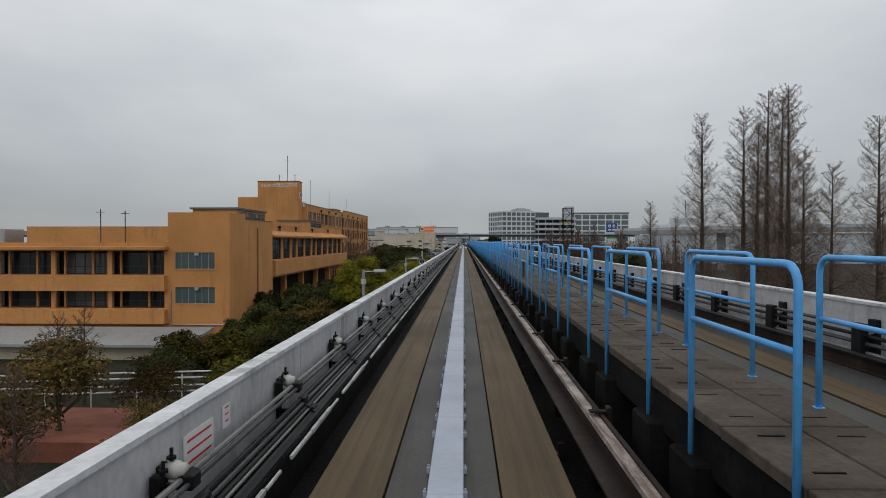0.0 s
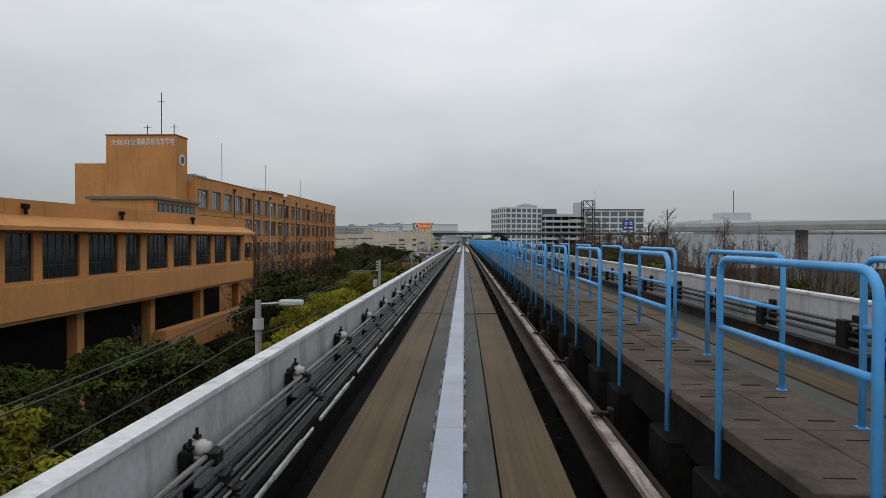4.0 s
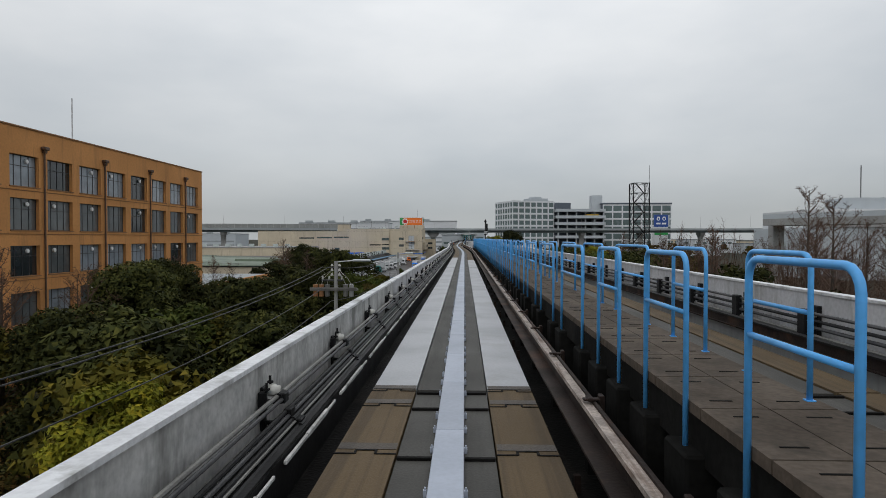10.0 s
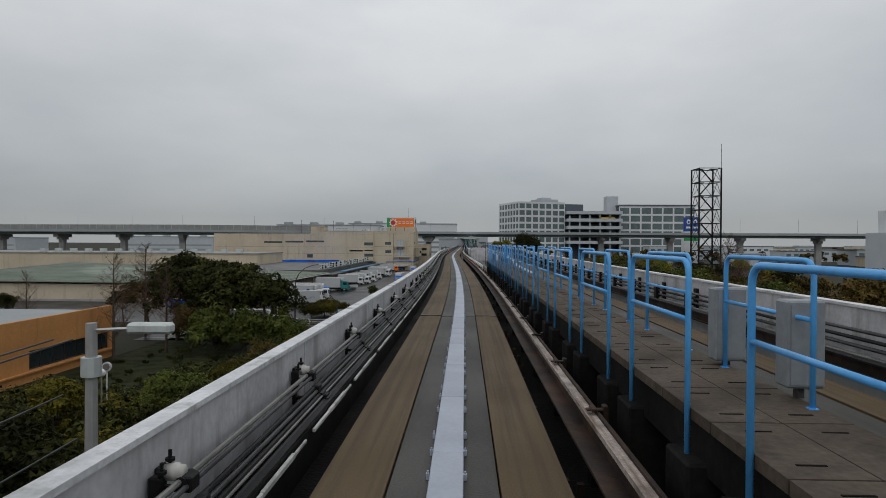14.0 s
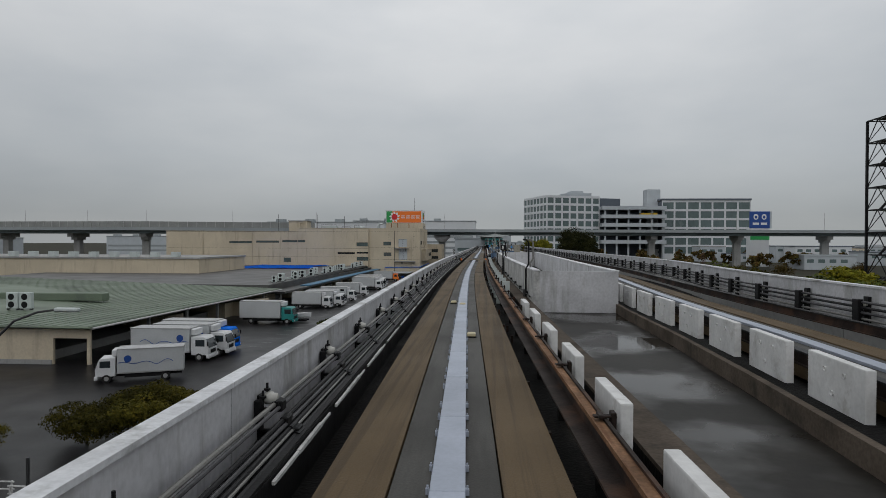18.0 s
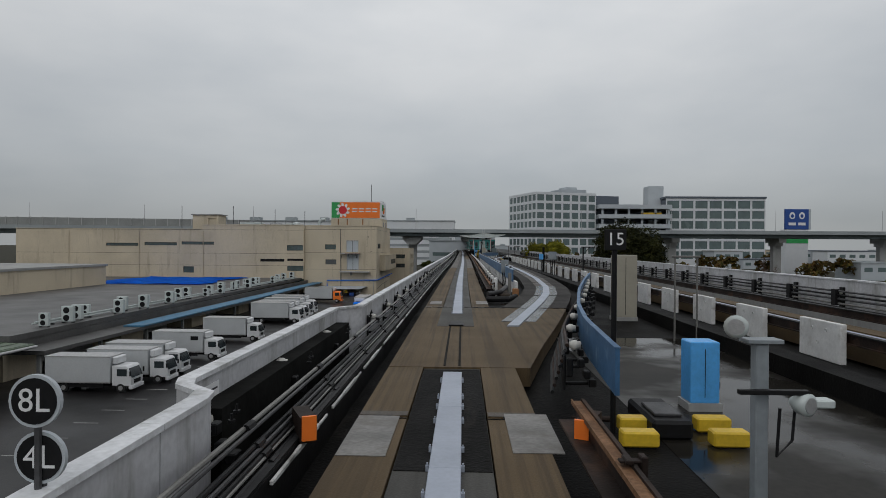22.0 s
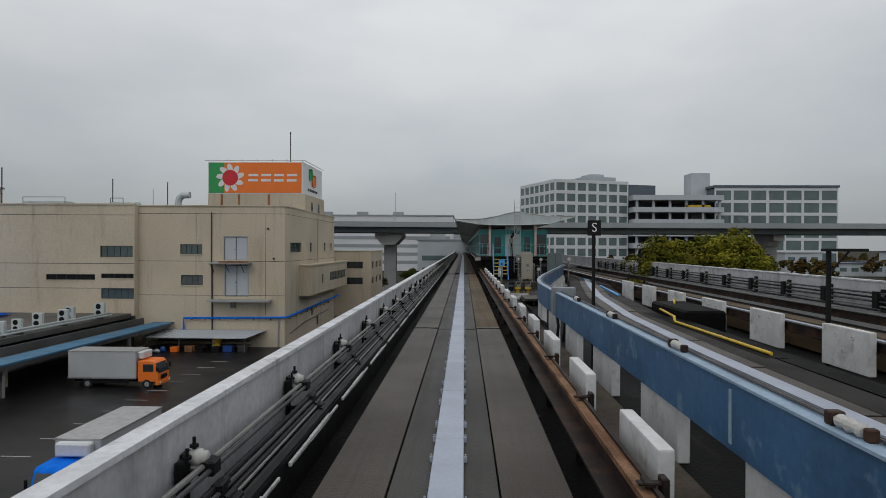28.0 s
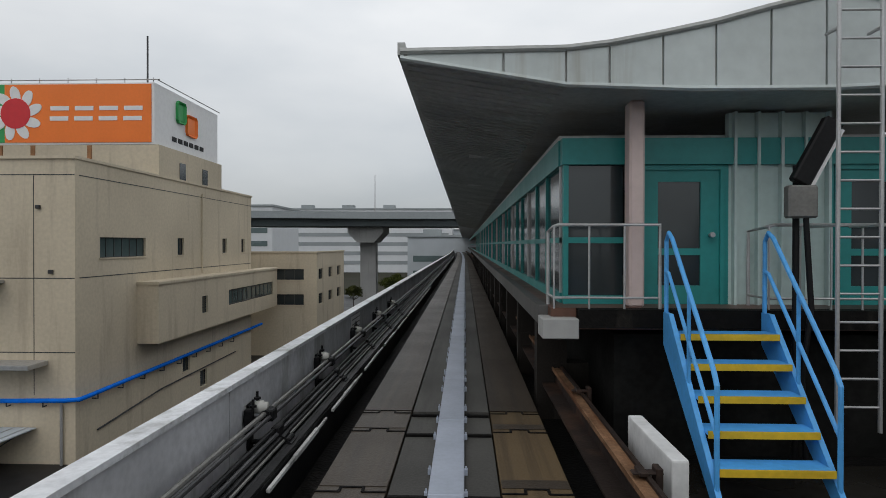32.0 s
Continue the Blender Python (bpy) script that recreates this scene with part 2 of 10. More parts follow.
M["walk"] = mat("mossy_walkway_slab", (0.115, 0.093, 0.074), 0.75, var=0.2, scale=1.2, fine=22, rnd=0.12, stain=(0.045, 0.039, 0.033), stain_at=0.52, stain_scale=1.6, spec=0.06)
M["rust"] = mat("rust_streaks", (0.36, 0.17, 0.07), 0.8, var=0.2, scale=1.0, fine=8)
M["boat_green"] = mat("faded_green_gelcoat", (0.34, 0.37, 0.22), 0.45, var=0.15, scale=1.5, fine=9, stain=(0.2, 0.2, 0.14), stain_at=0.55)
# black serves blackened concrete and also the painted void under the platform
M["black"] = mat("blackened_concrete_and_void", (0.016, 0.016, 0.015), 0.8, var=0.25, scale=1.4, fine=14, stain=(0.03, 0.029, 0.027), stain_at=0.6, spec=0.04)
M["white"] = mat("white_paint", (0.72, 0.72, 0.71), 0.6, var=0.1, scale=2.0, fine=16, stain=(0.36, 0.34, 0.31), stain_at=0.57, stain_scale=2.2)
M["ochre"] = mat("ochre_render", (0.63, 0.29, 0.092), 0.85, var=0.09, scale=0.22, fine=5, streak=0.42, stain=(0.23, 0.11, 0.045), stain_at=0.55, drawn=(1.1, 1.1, 0.14))
M["pipebrown"] = mat("dark_brown_pipe_paint", (0.11, 0.06, 0.035), 0.6, var=0.15, scale=1.5, fine=8)
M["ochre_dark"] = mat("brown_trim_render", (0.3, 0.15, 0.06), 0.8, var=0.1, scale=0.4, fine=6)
M["glass"] = glassy("dark_window_glass")
M["glass_green"] = glassy("greenish_window_glass", (0.09, 0.13, 0.13), 0.08)
# pale base colour stands for curtains and for reflected sky
M["glass_pale"] = glassy("curtain_and_sky_tinted_glass", (0.13, 0.145, 0.15), 0.12)
# reflected sky is painted into this base colour
M["glass_sky"] = glassy("glass_with_painted_sky", (0.3, 0.345, 0.39), 0.1)
M["frame"] = mat("dark_window_frame", (0.05, 0.05, 0.05), 0.5, 0.4, var=0.1)
M["alu"] = mat("aluminium_frame", (0.5, 0.5, 0.5), 0.4, 0.6, var=0.08)
M["cream"] = mat("cream_render", (0.62, 0.535, 0.4), 0.85, var=0.08, scale=0.14, fine=5, streak=0.5, stain=(0.33, 0.27, 0.2), stain_at=0.54, drawn=(0.8, 0.8, 0.1))
M["asphalt"] = mat("wet_asphalt", (0.021, 0.02, 0.0205), 0.33, var=0.2, scale=0.25, fine=14, stain=(0.03, 0.03, 0.033), stain_at=0.54, stain_scale=0.2, spec=0.11)
M["earth"] = mat("dark_earth", (0.035, 0.03, 0.02), 0.95, var=0.3, scale=0.15, fine=3, col2=(0.03, 0.035, 0.018), spec=0.2)
M["conc"] = mat("grey_concrete", (0.36, 0.36, 0.35), 0.85, var=0.1, scale=0.2, fine=5, streak=0.4, stain=(0.2, 0.2, 0.19), stain_at=0.54)
M["conc_far"] = mat("pale_grey_girder", (0.33, 0.36, 0.37), 0.8, var=0.07, scale=0.1, fine=3)
M["girder"] = mat("dark_green_grey_girder", (0.13, 0.16, 0.165), 0.7, var=0.1, scale=0.1, fine=3)
M["greenroof"] = mat("grey_green_metal_roof", (0.165, 0.21, 0.15), 0.55, 0.1, var=0.12, scale=0.15, fine=5, stain=(0.1, 0.12, 0.1), stain_at=0.56, stain_scale=0.15)
M["greyroof"] = mat("grey_wet_roof", (0.1, 0.098, 0.095), 0.5, var=0.16, scale=0.2, fine=5, stain=(0.055, 0.055, 0.055), stain_at=0.52, stain_scale=0.15)
M["teal"] = mat("teal_paint", (0.02, 0.26, 0.25), 0.45, var=0.07, scale=1.2, fine=12, bump=0.03)
M["paleteal"] = mat("pale_aqua_panel", (0.5, 0.62, 0.6), 0.5, var=0.06, scale=1.0, fine=10, streak=0.25, stain=(0.3, 0.33, 0.32), stain_at=0.58, bump=0.03)
M["fascia"] = mat("pale_grey_metal_fascia", (0.56, 0.61, 0.6), 0.5, 0.15, var=0.06, scale=0.8, fine=8, streak=0.5, stain=(0.27, 0.23, 0.18), stain_at=0.58, bump=0.02)
M["soffit"] = mat("grey_metal_soffit", (0.52, 0.53, 0.51), 0.45, 0.0, var=0.12, scale=0.8, fine=12, stain=(0.33, 0.3, 0.27), stain_at=0.56, stain_scale=0.9)
M["yellow"] = mat("yellow_paint", (0.75, 0.5, 0.03), 0.5, var=0.1, scale=3, fine=20, bump=0.03)
M["pale_yellow"] = mat("cream_yellow_case", (0.62, 0.54, 0.34), 0.5, var=0.1, scale=3, fine=20, bump=0.03)
M["orange"] = mat("orange_sign_face", (0.95, 0.21, 0.022), 0.45, var=0.03, scale=0.5, fine=6, bump=0)
M["signgreen"] = mat("green_sign_face", (0.03, 0.34, 0.09), 0.45, var=0.03, bump=0)
M["signred"] = mat("red_sign_face", (0.65, 0.02, 0.03), 0.45, var=0.03, bump=0)
M["signwhite"] = mat("white_sign_face", (0.8, 0.8, 0.8), 0.45, var=0.03, bump=0)
M["signblue"] = mat("blue_sign_face", (0.015, 0.07, 0.3), 0.45, var=0.05, bump=0)
M["tarp"] = mat("bright_blue_sheet", (0.008, 0.19, 0.85), 0.85, var=0.12, scale=0.5, fine=3, bump=0.2, spec=0.08)
M["tyre"] = mat("black_rubber", (0.015, 0.015, 0.015), 0.8, var=0.2, bump=0.05)
M["truckwhite"] = mat("white_vehicle_paint", (0.7, 0.71, 0.72), 0.35, var=0.05, scale=0.6, fine=8, bump=0)
M["truckbox"] = mat("pale_aluminium_box_body", (0.56, 0.58, 0.59), 0.4, 0.15, var=0.05, scale=0.5, fine=8, bump=0)
M["bark"] = mat("grey_brown_bark", (0.085, 0.065, 0.05), 0.9, var=0.25, scale=1.5, fine=12)
M["twig"] = mat("russet_twigs", (0.13, 0.075, 0.05), 0.9, var=0.25, scale=0.6, fine=6, bump=0)
M["redtwig"] = mat("pale_brown_redwood_twigs", (0.17, 0.115, 0.085), 0.9, var=0.2, scale=0.6, fine=6, bump=0)
# distance haze is mixed into these base colours; haze doubles as plain pale grey
M["haze"] = mat("pale_grey_haze_tint", (0.5, 0.54, 0.57), 0.85, var=0.05, scale=0.02, fine=0.3, bump=0)
M["hazeglass"] = mat("haze_tinted_glass", (0.14, 0.19, 0.19), 0.25, var=0.12, scale=0.03, fine=0.3, bump=0)
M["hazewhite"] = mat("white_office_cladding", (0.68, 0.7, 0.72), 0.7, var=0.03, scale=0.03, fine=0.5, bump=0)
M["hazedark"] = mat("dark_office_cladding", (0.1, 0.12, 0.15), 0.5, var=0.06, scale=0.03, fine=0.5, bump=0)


def leaf_mat(name, cols):
    m = bpy.data.materials.new(name)
    m.use_nodes = True
    n, l = m.node_tree.nodes, m.node_tree.links
    b = n["Principled BSDF"]
    b.inputs["Roughness"].default_value = 0.85
    b.inputs["Specular IOR Level"].default_value = 0.1
    g = n.new("ShaderNodeNewGeometry")
    r = n.new("ShaderNodeValToRGB")
    r.color_ramp.interpolation = "LINEAR"
    els = r.color_ramp.elements
    els[0].color, els[1].color = (*cols[0], 1), (*cols[-1], 1)
    for i, c in enumerate(cols[1:-1]):
        x = els.new((i + 1) / (len(cols) - 1))
        x.color = (*c, 1)
    l.new(g.outputs["Random Per Island"], r.inputs["Fac"])
    # patches of darkened leaf colour stand for shadow gaps between clumps
    no = n.new("ShaderNodeTexNoise")
    no.inputs["Scale"].default_value = 0.5
    l.new(g.outputs["Position"], no.inputs["Vector"])
    mx = n.new("ShaderNodeMix")
    mx.data_type, mx.blend_type = "RGBA", "MULTIPLY"
    mx.inputs["Factor"].default_value = 0.9
    rr = n.new("ShaderNodeValToRGB")
    rr.color_ramp.elements[0].position, rr.color_ramp.elements[0].color = 0.38, (0.5, 0.52, 0.48, 1)
    rr.color_ramp.elements[1].position, rr.color_ramp.elements[1].color = 0.62, (1.3, 1.25, 1.1, 1)
    l.new(no.outputs["Fac"], rr.inputs["Fac"])
    l.new(r.outputs["Color"], mx.inputs["A"])
    l.new(rr.outputs["Color"], mx.inputs["B"])
    oi = n.new("ShaderNodeObjectInfo")
    vr = n.new("ShaderNodeMapRange")
    vr.inputs["To Min"].default_value, vr.inputs["To Max"].default_value = 0.5, 1.45
    hs = n.new("ShaderNodeHueSaturation")
    l.new(oi.outputs["Random"], vr.inputs["Value"])
    l.new(vr.outputs["Result"], hs.inputs["Value"])
    l.new(mx.outputs["Result"], hs.inputs["Color"])
    l.new(hs.outputs["Color"], b.inputs["Base Color"])
    return m


M["leaf_dark"] = leaf_mat("dark_evergreen_leaves", [(0.017, 0.023, 0.009), (0.038, 0.044, 0.014), (0.062, 0.064, 0.018), (0.026, 0.032, 0.012)])
M["leaf_yellow"] = leaf_mat("yellow_green_leaves", [(0.12, 0.135, 0.018), (0.2, 0.19, 0.02), (0.15, 0.16, 0.018), (0.29, 0.24, 0.024)])
M["leaf_brown"] = leaf_mat("autumn_brown_leaves", [(0.05, 0.036, 0.018), (0.13, 0.075, 0.025), (0.09, 0.075, 0.02), (0.045, 0.045, 0.016)])
M["leaf_olive"] = leaf_mat("olive_leaves", [(0.042, 0.045, 0.01), (0.1, 0.086, 0.013), (0.065, 0.065, 0.012), (0.135, 0.108, 0.017)])
M["leaf_mid"] = leaf_mat("mid_green_leaves", [(0.04, 0.06, 0.015), (0.075, 0.09, 0.02), (0.055, 0.075, 0.02), (0.095, 0.1, 0.025)])


# ---- building blocks ----
def box(bm, x0, x1, y0, y1, z0, z1):
    v = [bm.verts.new(p) for p in ((x0, y0, z0), (x1, y0, z0), (x1, y1, z0), (x0, y1, z0), (x0, y0, z1), (x1, y0, z1), (x1, y1, z1), (x0, y1, z1))]
    for f in ((0, 3, 2, 1), (4, 5, 6, 7), (0, 1, 5, 4), (1, 2, 6, 5), (2, 3, 7, 6), (3, 0, 4, 7)):
        bm.faces.new([v[i] for i in f])
    return v


def bev(bm, w=0.02, seg=1):
    bmesh.ops.bevel(bm, geom=bm.edges[:], offset=w, segments=seg, affect="EDGES", profile=0.6)
    return bm


def boxes(*rows, bevel=0.0, seg=1):
    bm = bmesh.new()
    for r in rows:
        box(bm, *r)
    return bev(bm, bevel, seg) if bevel else bm


def prism(bm, pts, y0, y1):
    """An outline of (x, z) points, counter-clockwise seen from -y, drawn out from y0 to y1."""
    a = [bm.verts.new((x, y0, z)) for x, z in pts]
    b = [bm.verts.new((x, y1, z)) for x, z in pts]
    k = len(pts)
    bm.faces.new(a)
    bm.faces.new(b[::-1])
    for i in range(k):
        j = (i + 1) % k
        bm.faces.new((a[j], a[i], b[i], b[j]))


def plan(bm, pts, z0, z1):
    """An outline of (x, y) points, counter-clockwise from above, drawn out from z0 to z1."""
    a = [bm.verts.new((x, y, z0)) for x, y in pts]
    b = [bm.verts.new((x, y, z1)) for x, y in pts]
    k = len(pts)
    bm.faces.new(a[::-1])
    bm.faces.new(b)
    for i in range(k):
        j = (i + 1) % k
        bm.faces.new((a[i], a[j], b[j], b[i]))


def tube(bm, pts, r, seg=8, caps=True):
    """A round bar through the points."""
    pts = [Vector(p) for p in pts]
    rings = []
    up = None
    for i, p in enumerate(pts):
        d = (pts[min(i + 1, len(pts) - 1)] - pts[max(i - 1, 0)]).normalized()
        if up is None:
            up = d.orthogonal().normalized()
        side = d.cross(up)
        if side.length < 1e-4:
            side = d.orthogonal()
        side.normalize()
        up = side.cross(d).normalized()
        rr = r[i] if isinstance(r, (list, tuple)) else r
        rings.append([bm.verts.new(p + rr * (math.cos(2 * math.pi * k / seg) * side + math.sin(2 * math.pi * k / seg) * up)) for k in range(seg)])
    for a, b in zip(rings, rings[1:]):
        for k in range(seg):
            bm.faces.new((a[k], a[(k + 1) % seg], b[(k + 1) % seg], b[k]))
    if caps:
        bm.faces.new(rings[0][::-1])
        bm.faces.new(rings[-1])


def cyl(bm, p, q, r, seg=12):
    tube(bm, (p, q), r, seg)


def tubes(*rows, seg=8):
    bm = bmesh.new()
    for pts, r in rows:
        tube(bm, pts, r, seg)
    return bm


def fix(bm):
    bmesh.ops.recalc_face_normals(bm, faces=bm.faces[:])
    return bm


def mesh_of(name, bm, material, smooth=False):
    me = bpy.data.meshes.new(name)
    if len(bm.faces) < 60000:
        fix(bm)
    bm.to_mesh(me)
    bm.free()
    me.materials.append(M[material] if isinstance(material, str) else material)
    if smooth:
        for p in me.polygons:
            p.use_smooth = True
    return me


def part(name, bm, material, parent, label="", smooth=False, at=None):
    ob = new(name, mesh_of(name, bm, material, smooth))
    ob.parent = parent
    if at is not None:
        ob.matrix_basis = at
    return tagged(ob, label)


def same(name, me, parent, at):
    """One more piece on a mesh that is there already."""
    ob = new(name, me)
    ob.parent = parent
    ob.matrix_basis = at
    return ob


def thing(name, label, category, x=0, y=0, z=0, group="", kind="", turn=0):
    ob = new(name)
    ob.matrix_basis = pose(x, y, z, 0, 0, turn)
    return tagged(ob, label, category, group, kind)


def solid(name, bm, material, label, category, group="", kind="", smooth=False, at=None):
    ob = new(name, mesh_of(name, bm, material, smooth))
    if at is not None:
        ob.matrix_basis = at
    return tagged(ob, label, category, group, kind)


def ease(a, b, v):
    k = min(1.0, max(0.0, (v - a) / (b - a)))
    return k * k * (3 - 2 * k)


def lerp_at(rows, v):
    for (a, p), (b, q) in zip(rows, rows[1:]):
        if v <= b:
            return p + (q - p) * ease(a, b, v)
    return rows[-1][1]


# ---- plan of the line: y runs along it, z = 0 is the running surface ----
GROUND = -10.0


def mid_x(y):
    """The near track's centre line."""
    return -0.165 - 1.78 * ease(226, 322, y) + 0.2 * ease(360, 420, y) - 9.0 * max(0, (y - 520) / 300) ** 2


RIGHT = [(235, 4.35), (262, 4.6), (290, 5.8), (318, 7.0), (332, 7.3), (700, 7.3)]
WALLR = [(235, 6.3), (262, 6.7), (290, 8.0), (312, 9.8), (400, 10.3), (440, 10.9), (700, 10.9)]


def right_x(y):
    return lerp_at(RIGHT, max(y, 235.0)) if y > 235 else 4.35


def wall_x(y):
    return lerp_at(WALLR, y) if y > 235 else 6.3


def sweep(bm, line, y0, y1, outline, step=5.0):
    """An outline of (x, z), counter-clockwise seen from -y, swept along a line x = line(y)."""
    k = max(1, math.ceil((y1 - y0) / step))
    rings = []
    for i in range(k + 1):
        y = y0 + (y1 - y0) * i / k
        c = line(y)
        rings.append([bm.verts.new((c + x, y, z)) for x, z in outline])
    q = len(outline)
    bm.faces.new(rings[0])
    bm.faces.new(rings[-1][::-1])
    for a, b in zip(rings, rings[1:]):
        for i in range(q):
            j = (i + 1) % q
            bm.faces.new((a[j], a[i], b[i], b[j]))
    return bm


def rect(x0, x1, z0, z1):
    return [(x0, z0), (x1, z0), (x1, z1), (x0, z1)]

# ---- the elevated guideway ----
Y0, Y1 = -12.0, 640.0
JOINTS = [-4.0, 36.4, 77.0, 118.0, 157.9, 192.0, 227.0, 277.0, 314.6, 341.0, 354.0, 390.6, 427.0, 459.0, 500.0, 540.0, 590.0, Y1]


def wall_l(y):
    """Inner face of the near parapet, which swings out beside the turnout."""
    return mid_x(y) - 1.935 - 0.42 * (ease(338.9, 339.4, y) - ease(346.2, 346.8, y))


def strip(bm, la, lb, y0, y1, z0, z1, step=5.0):
    """A slab between two lines."""
    k = max(1, math.ceil((y1 - y0) / step))
    rings = []
    for i in range(k + 1):
        y = y0 + (y1 - y0) * i / k
        a, b = la(y), lb(y)
        rings.append([bm.verts.new(p) for p in ((a, y, z0), (b, y, z0), (b, y, z1), (a, y, z1))])
    bm.faces.new(rings[0])
    bm.faces.new(rings[-1][::-1])
    for a, b in zip(rings, rings[1:]):
        for i in range(4):
            j = (i + 1) % 4
            bm.faces.new((a[j], a[i], b[i], b[j]))
    return bm


guideway = thing("guideway_deck", "dark wet concrete deck of an elevated guideway on piers", "guideway", kind="structure")
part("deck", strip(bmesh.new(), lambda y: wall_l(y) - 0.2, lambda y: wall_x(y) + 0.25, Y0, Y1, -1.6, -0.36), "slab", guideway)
for i in range(22):
    y = -6 + 30.0 * i
    xm = (mid_x(y) + right_x(y)) / 2
    bm = boxes((xm - 0.9, xm + 0.9, y - 0.9, y + 0.9, GROUND, -2.9))
    prism(bm, [(xm - 1.0, -3.0), (xm + 1.0, -3.0), (xm + 3.6, -1.6), (xm - 3.6, -1.6)], y - 1.0, y + 1.0)
    part("pier", bm, "conc", guideway)

# near parapet, in lengths with open joints
parapet = thing("wall_west", "white painted concrete parapet with grey weather streaks", "parapet wall", kind="structure")
y = Y0
while y < Y1 - 1:
    ln = 10.0 if not 337.9 < y < 346 else 9.0
    e_ = min(y + ln, Y1)
    if y < 338 < e_:
        e_ = 338.0
    tone = "wall_old" if 72 < y < 166 else "wall"
    part("wall_panel", sweep(bmesh.new(), wall_l, y + 0.008, e_ - 0.008, rect(-0.13, 0.0, -0.36, 0.70), 0.25 if 337 < y < 348 else 2.5), tone, parapet)
    part("coping", sweep(bmesh.new(), wall_l, y + 0.004, e_ - 0.004, rect(-0.145, 0.03, 0.70, 0.745), 0.25 if 337 < y < 348 else 2.5), "cap", parapet)
    y = e_

part("ledge", sweep(bmesh.new(), mid_x, 339.5, 346.1, rect(-2.34, -2.08, -0.36, 0.46), 1.0), "black", parapet, "blackened mossy ledge")
parapet_r = thing("wall_east", "white painted concrete parapet beside the far track", "parapet wall", kind="structure")
y = Y0
while y < Y1 - 1:
    e_ = min(y + 10.0, Y1)
    part("wall_panel", sweep(bmesh.new(), wall_x, y + 0.008, e_ - 0.008, rect(0.0, 0.17, -0.36, 1.0)), "wall", parapet_r)
    part("coping", sweep(bmesh.new(), wall_x, y + 0.004, e_ - 0.004, rect(-0.025, 0.19, 1.0, 1.045)), "cap", parapet_r)
    part("ledge", sweep(bmesh.new(), wall_x, y + 0.02, e_ - 0.02, rect(-0.3, -0.002, -0.36, 0.12)), "conc", parapet_r)
    y = e_


def track(name, label, line, y0, y1, plain):
    """Two tan running strips, the grey middle and the cable cover plates."""
    tr = thing(name, label, "track", kind="structure")
    cuts = [y0] + [j for j in JOINTS if y0 + 1 < j < y1 - 1] + [y1]
    for a, b in zip(cuts, cuts[1:]):
        for s in (-1, 1):
            m = "run_dark" if not plain and (390 < a < 426 or (a > 426 and s < 0) or a > 458) else "run"
            if a >= 157 and b <= 227.1 and not plain:
                end = 212.75 if s < 0 else 206.0
                if b <= 192.5:
                    m = "steel_run"
                elif a < end:
                    part("running_strip", sweep(bmesh.new(), line, a + 0.03, end, rect(s * 0.755 - 0.285, s * 0.755 + 0.285, -0.3, 0.012)), "steel_run", tr)
                    part("running_strip", sweep(bmesh.new(), line, end + 0.004, b - 0.03, rect(s * 0.755 - 0.285, s * 0.755 + 0.285, -0.3, 0.0)), "run", tr)
                    continue
            part("running_strip", sweep(bmesh.new(), line, a + 0.03, b - 0.03, rect(s * 0.755 - 0.285, s * 0.755 + 0.285, -0.3, 0.0)), m, tr)
            # finger joints: a dark toothed seam across the strip, doubled by an expansion plate at the longer joints
            if not plain and 0 < a < 480:
                for o in (-0.12, -0.85, -2.5) if a in (157.9, 459.0) else (-0.08,):
                    bm = bmesh.new()
                    for k in range(6):
                        xa = line(a) + s * 0.755 - 0.285 + k * 0.095
                        q = a + o + (0.1 if k in (2, 3) else 0.0)
                        box(bm, xa - 0.004, xa + 0.099, q - 0.013, q + 0.013, 0.002, 0.008)
                        if k in (2, 4):
                            box(bm, xa - 0.012, xa + 0.012, a + o, a + o + 0.1, 0.002, 0.0085)
                    part("finger_joint", bm, "slab", tr, "dark toothed joint seam")
                    part("joint_plate", boxes((line(a) + s * 0.755 - 0.28, line(a) + s * 0.755 + 0.28, a + o + 0.12, a + o + 0.3, 0.001, 0.006)), "run_dark", tr)
        part("middle_slab", sweep(bmesh.new(), line, a + 0.05, b - 0.05, rect(-0.455, 0.455, -0.3, -0.025)), "mid", tr)
        if a in (157.9, 459.0):
            for o in (-0.2, -0.95, -2.6):
                part("slab_edge", boxes((line(a) - 0.45, line(a) + 0.45, a + o, a + o + 0.05, -0.024, 0.004), bevel=0.005), "slab", tr)
    return tr


near_track = track("track_near", "tan running strips either side of a grey slab, damp", mid_x, Y0, Y1, False)
far_track = track("track_far", "tan running strips of the parallel track", right_x, Y0, 470.0, True)

# cable cover plates, each with its four fixing lugs
bm = boxes((-0.145, 0.145, -1.06, 1.06, -0.02, 0.028), bevel=0.006)
for s in (-1, 1):
    for k in (-0.5, 0.5, -1.02):
        box(bm, s * 0.145 - 0.004, s * 0.145 + s * 0.03, k - 0.018, k + 0.018, -0.02, 0.033)
        box(bm, s * 0.16 - 0.008, s * 0.16 + 0.008, k - 0.008, k + 0.008, 0.03, 0.055)
plate_me = mesh_of("cover_plate", bm, "plate")
y = -9.0
while y < 640:
    if not 342.8 < y < 351.2:
        turn = math.degrees(math.atan2(mid_x(y - 1) - mid_x(y + 1), 2))
        same("cover_plate", plate_me, near_track, pose(mid_x(y) + 0.02, y, 0, 0, 0, turn))
    y += 2.13
part("cover_strip", sweep(bmesh.new(), right_x, 252.0, 470, rect(-0.145, 0.145, -0.02, 0.03)), "plate", far_track)


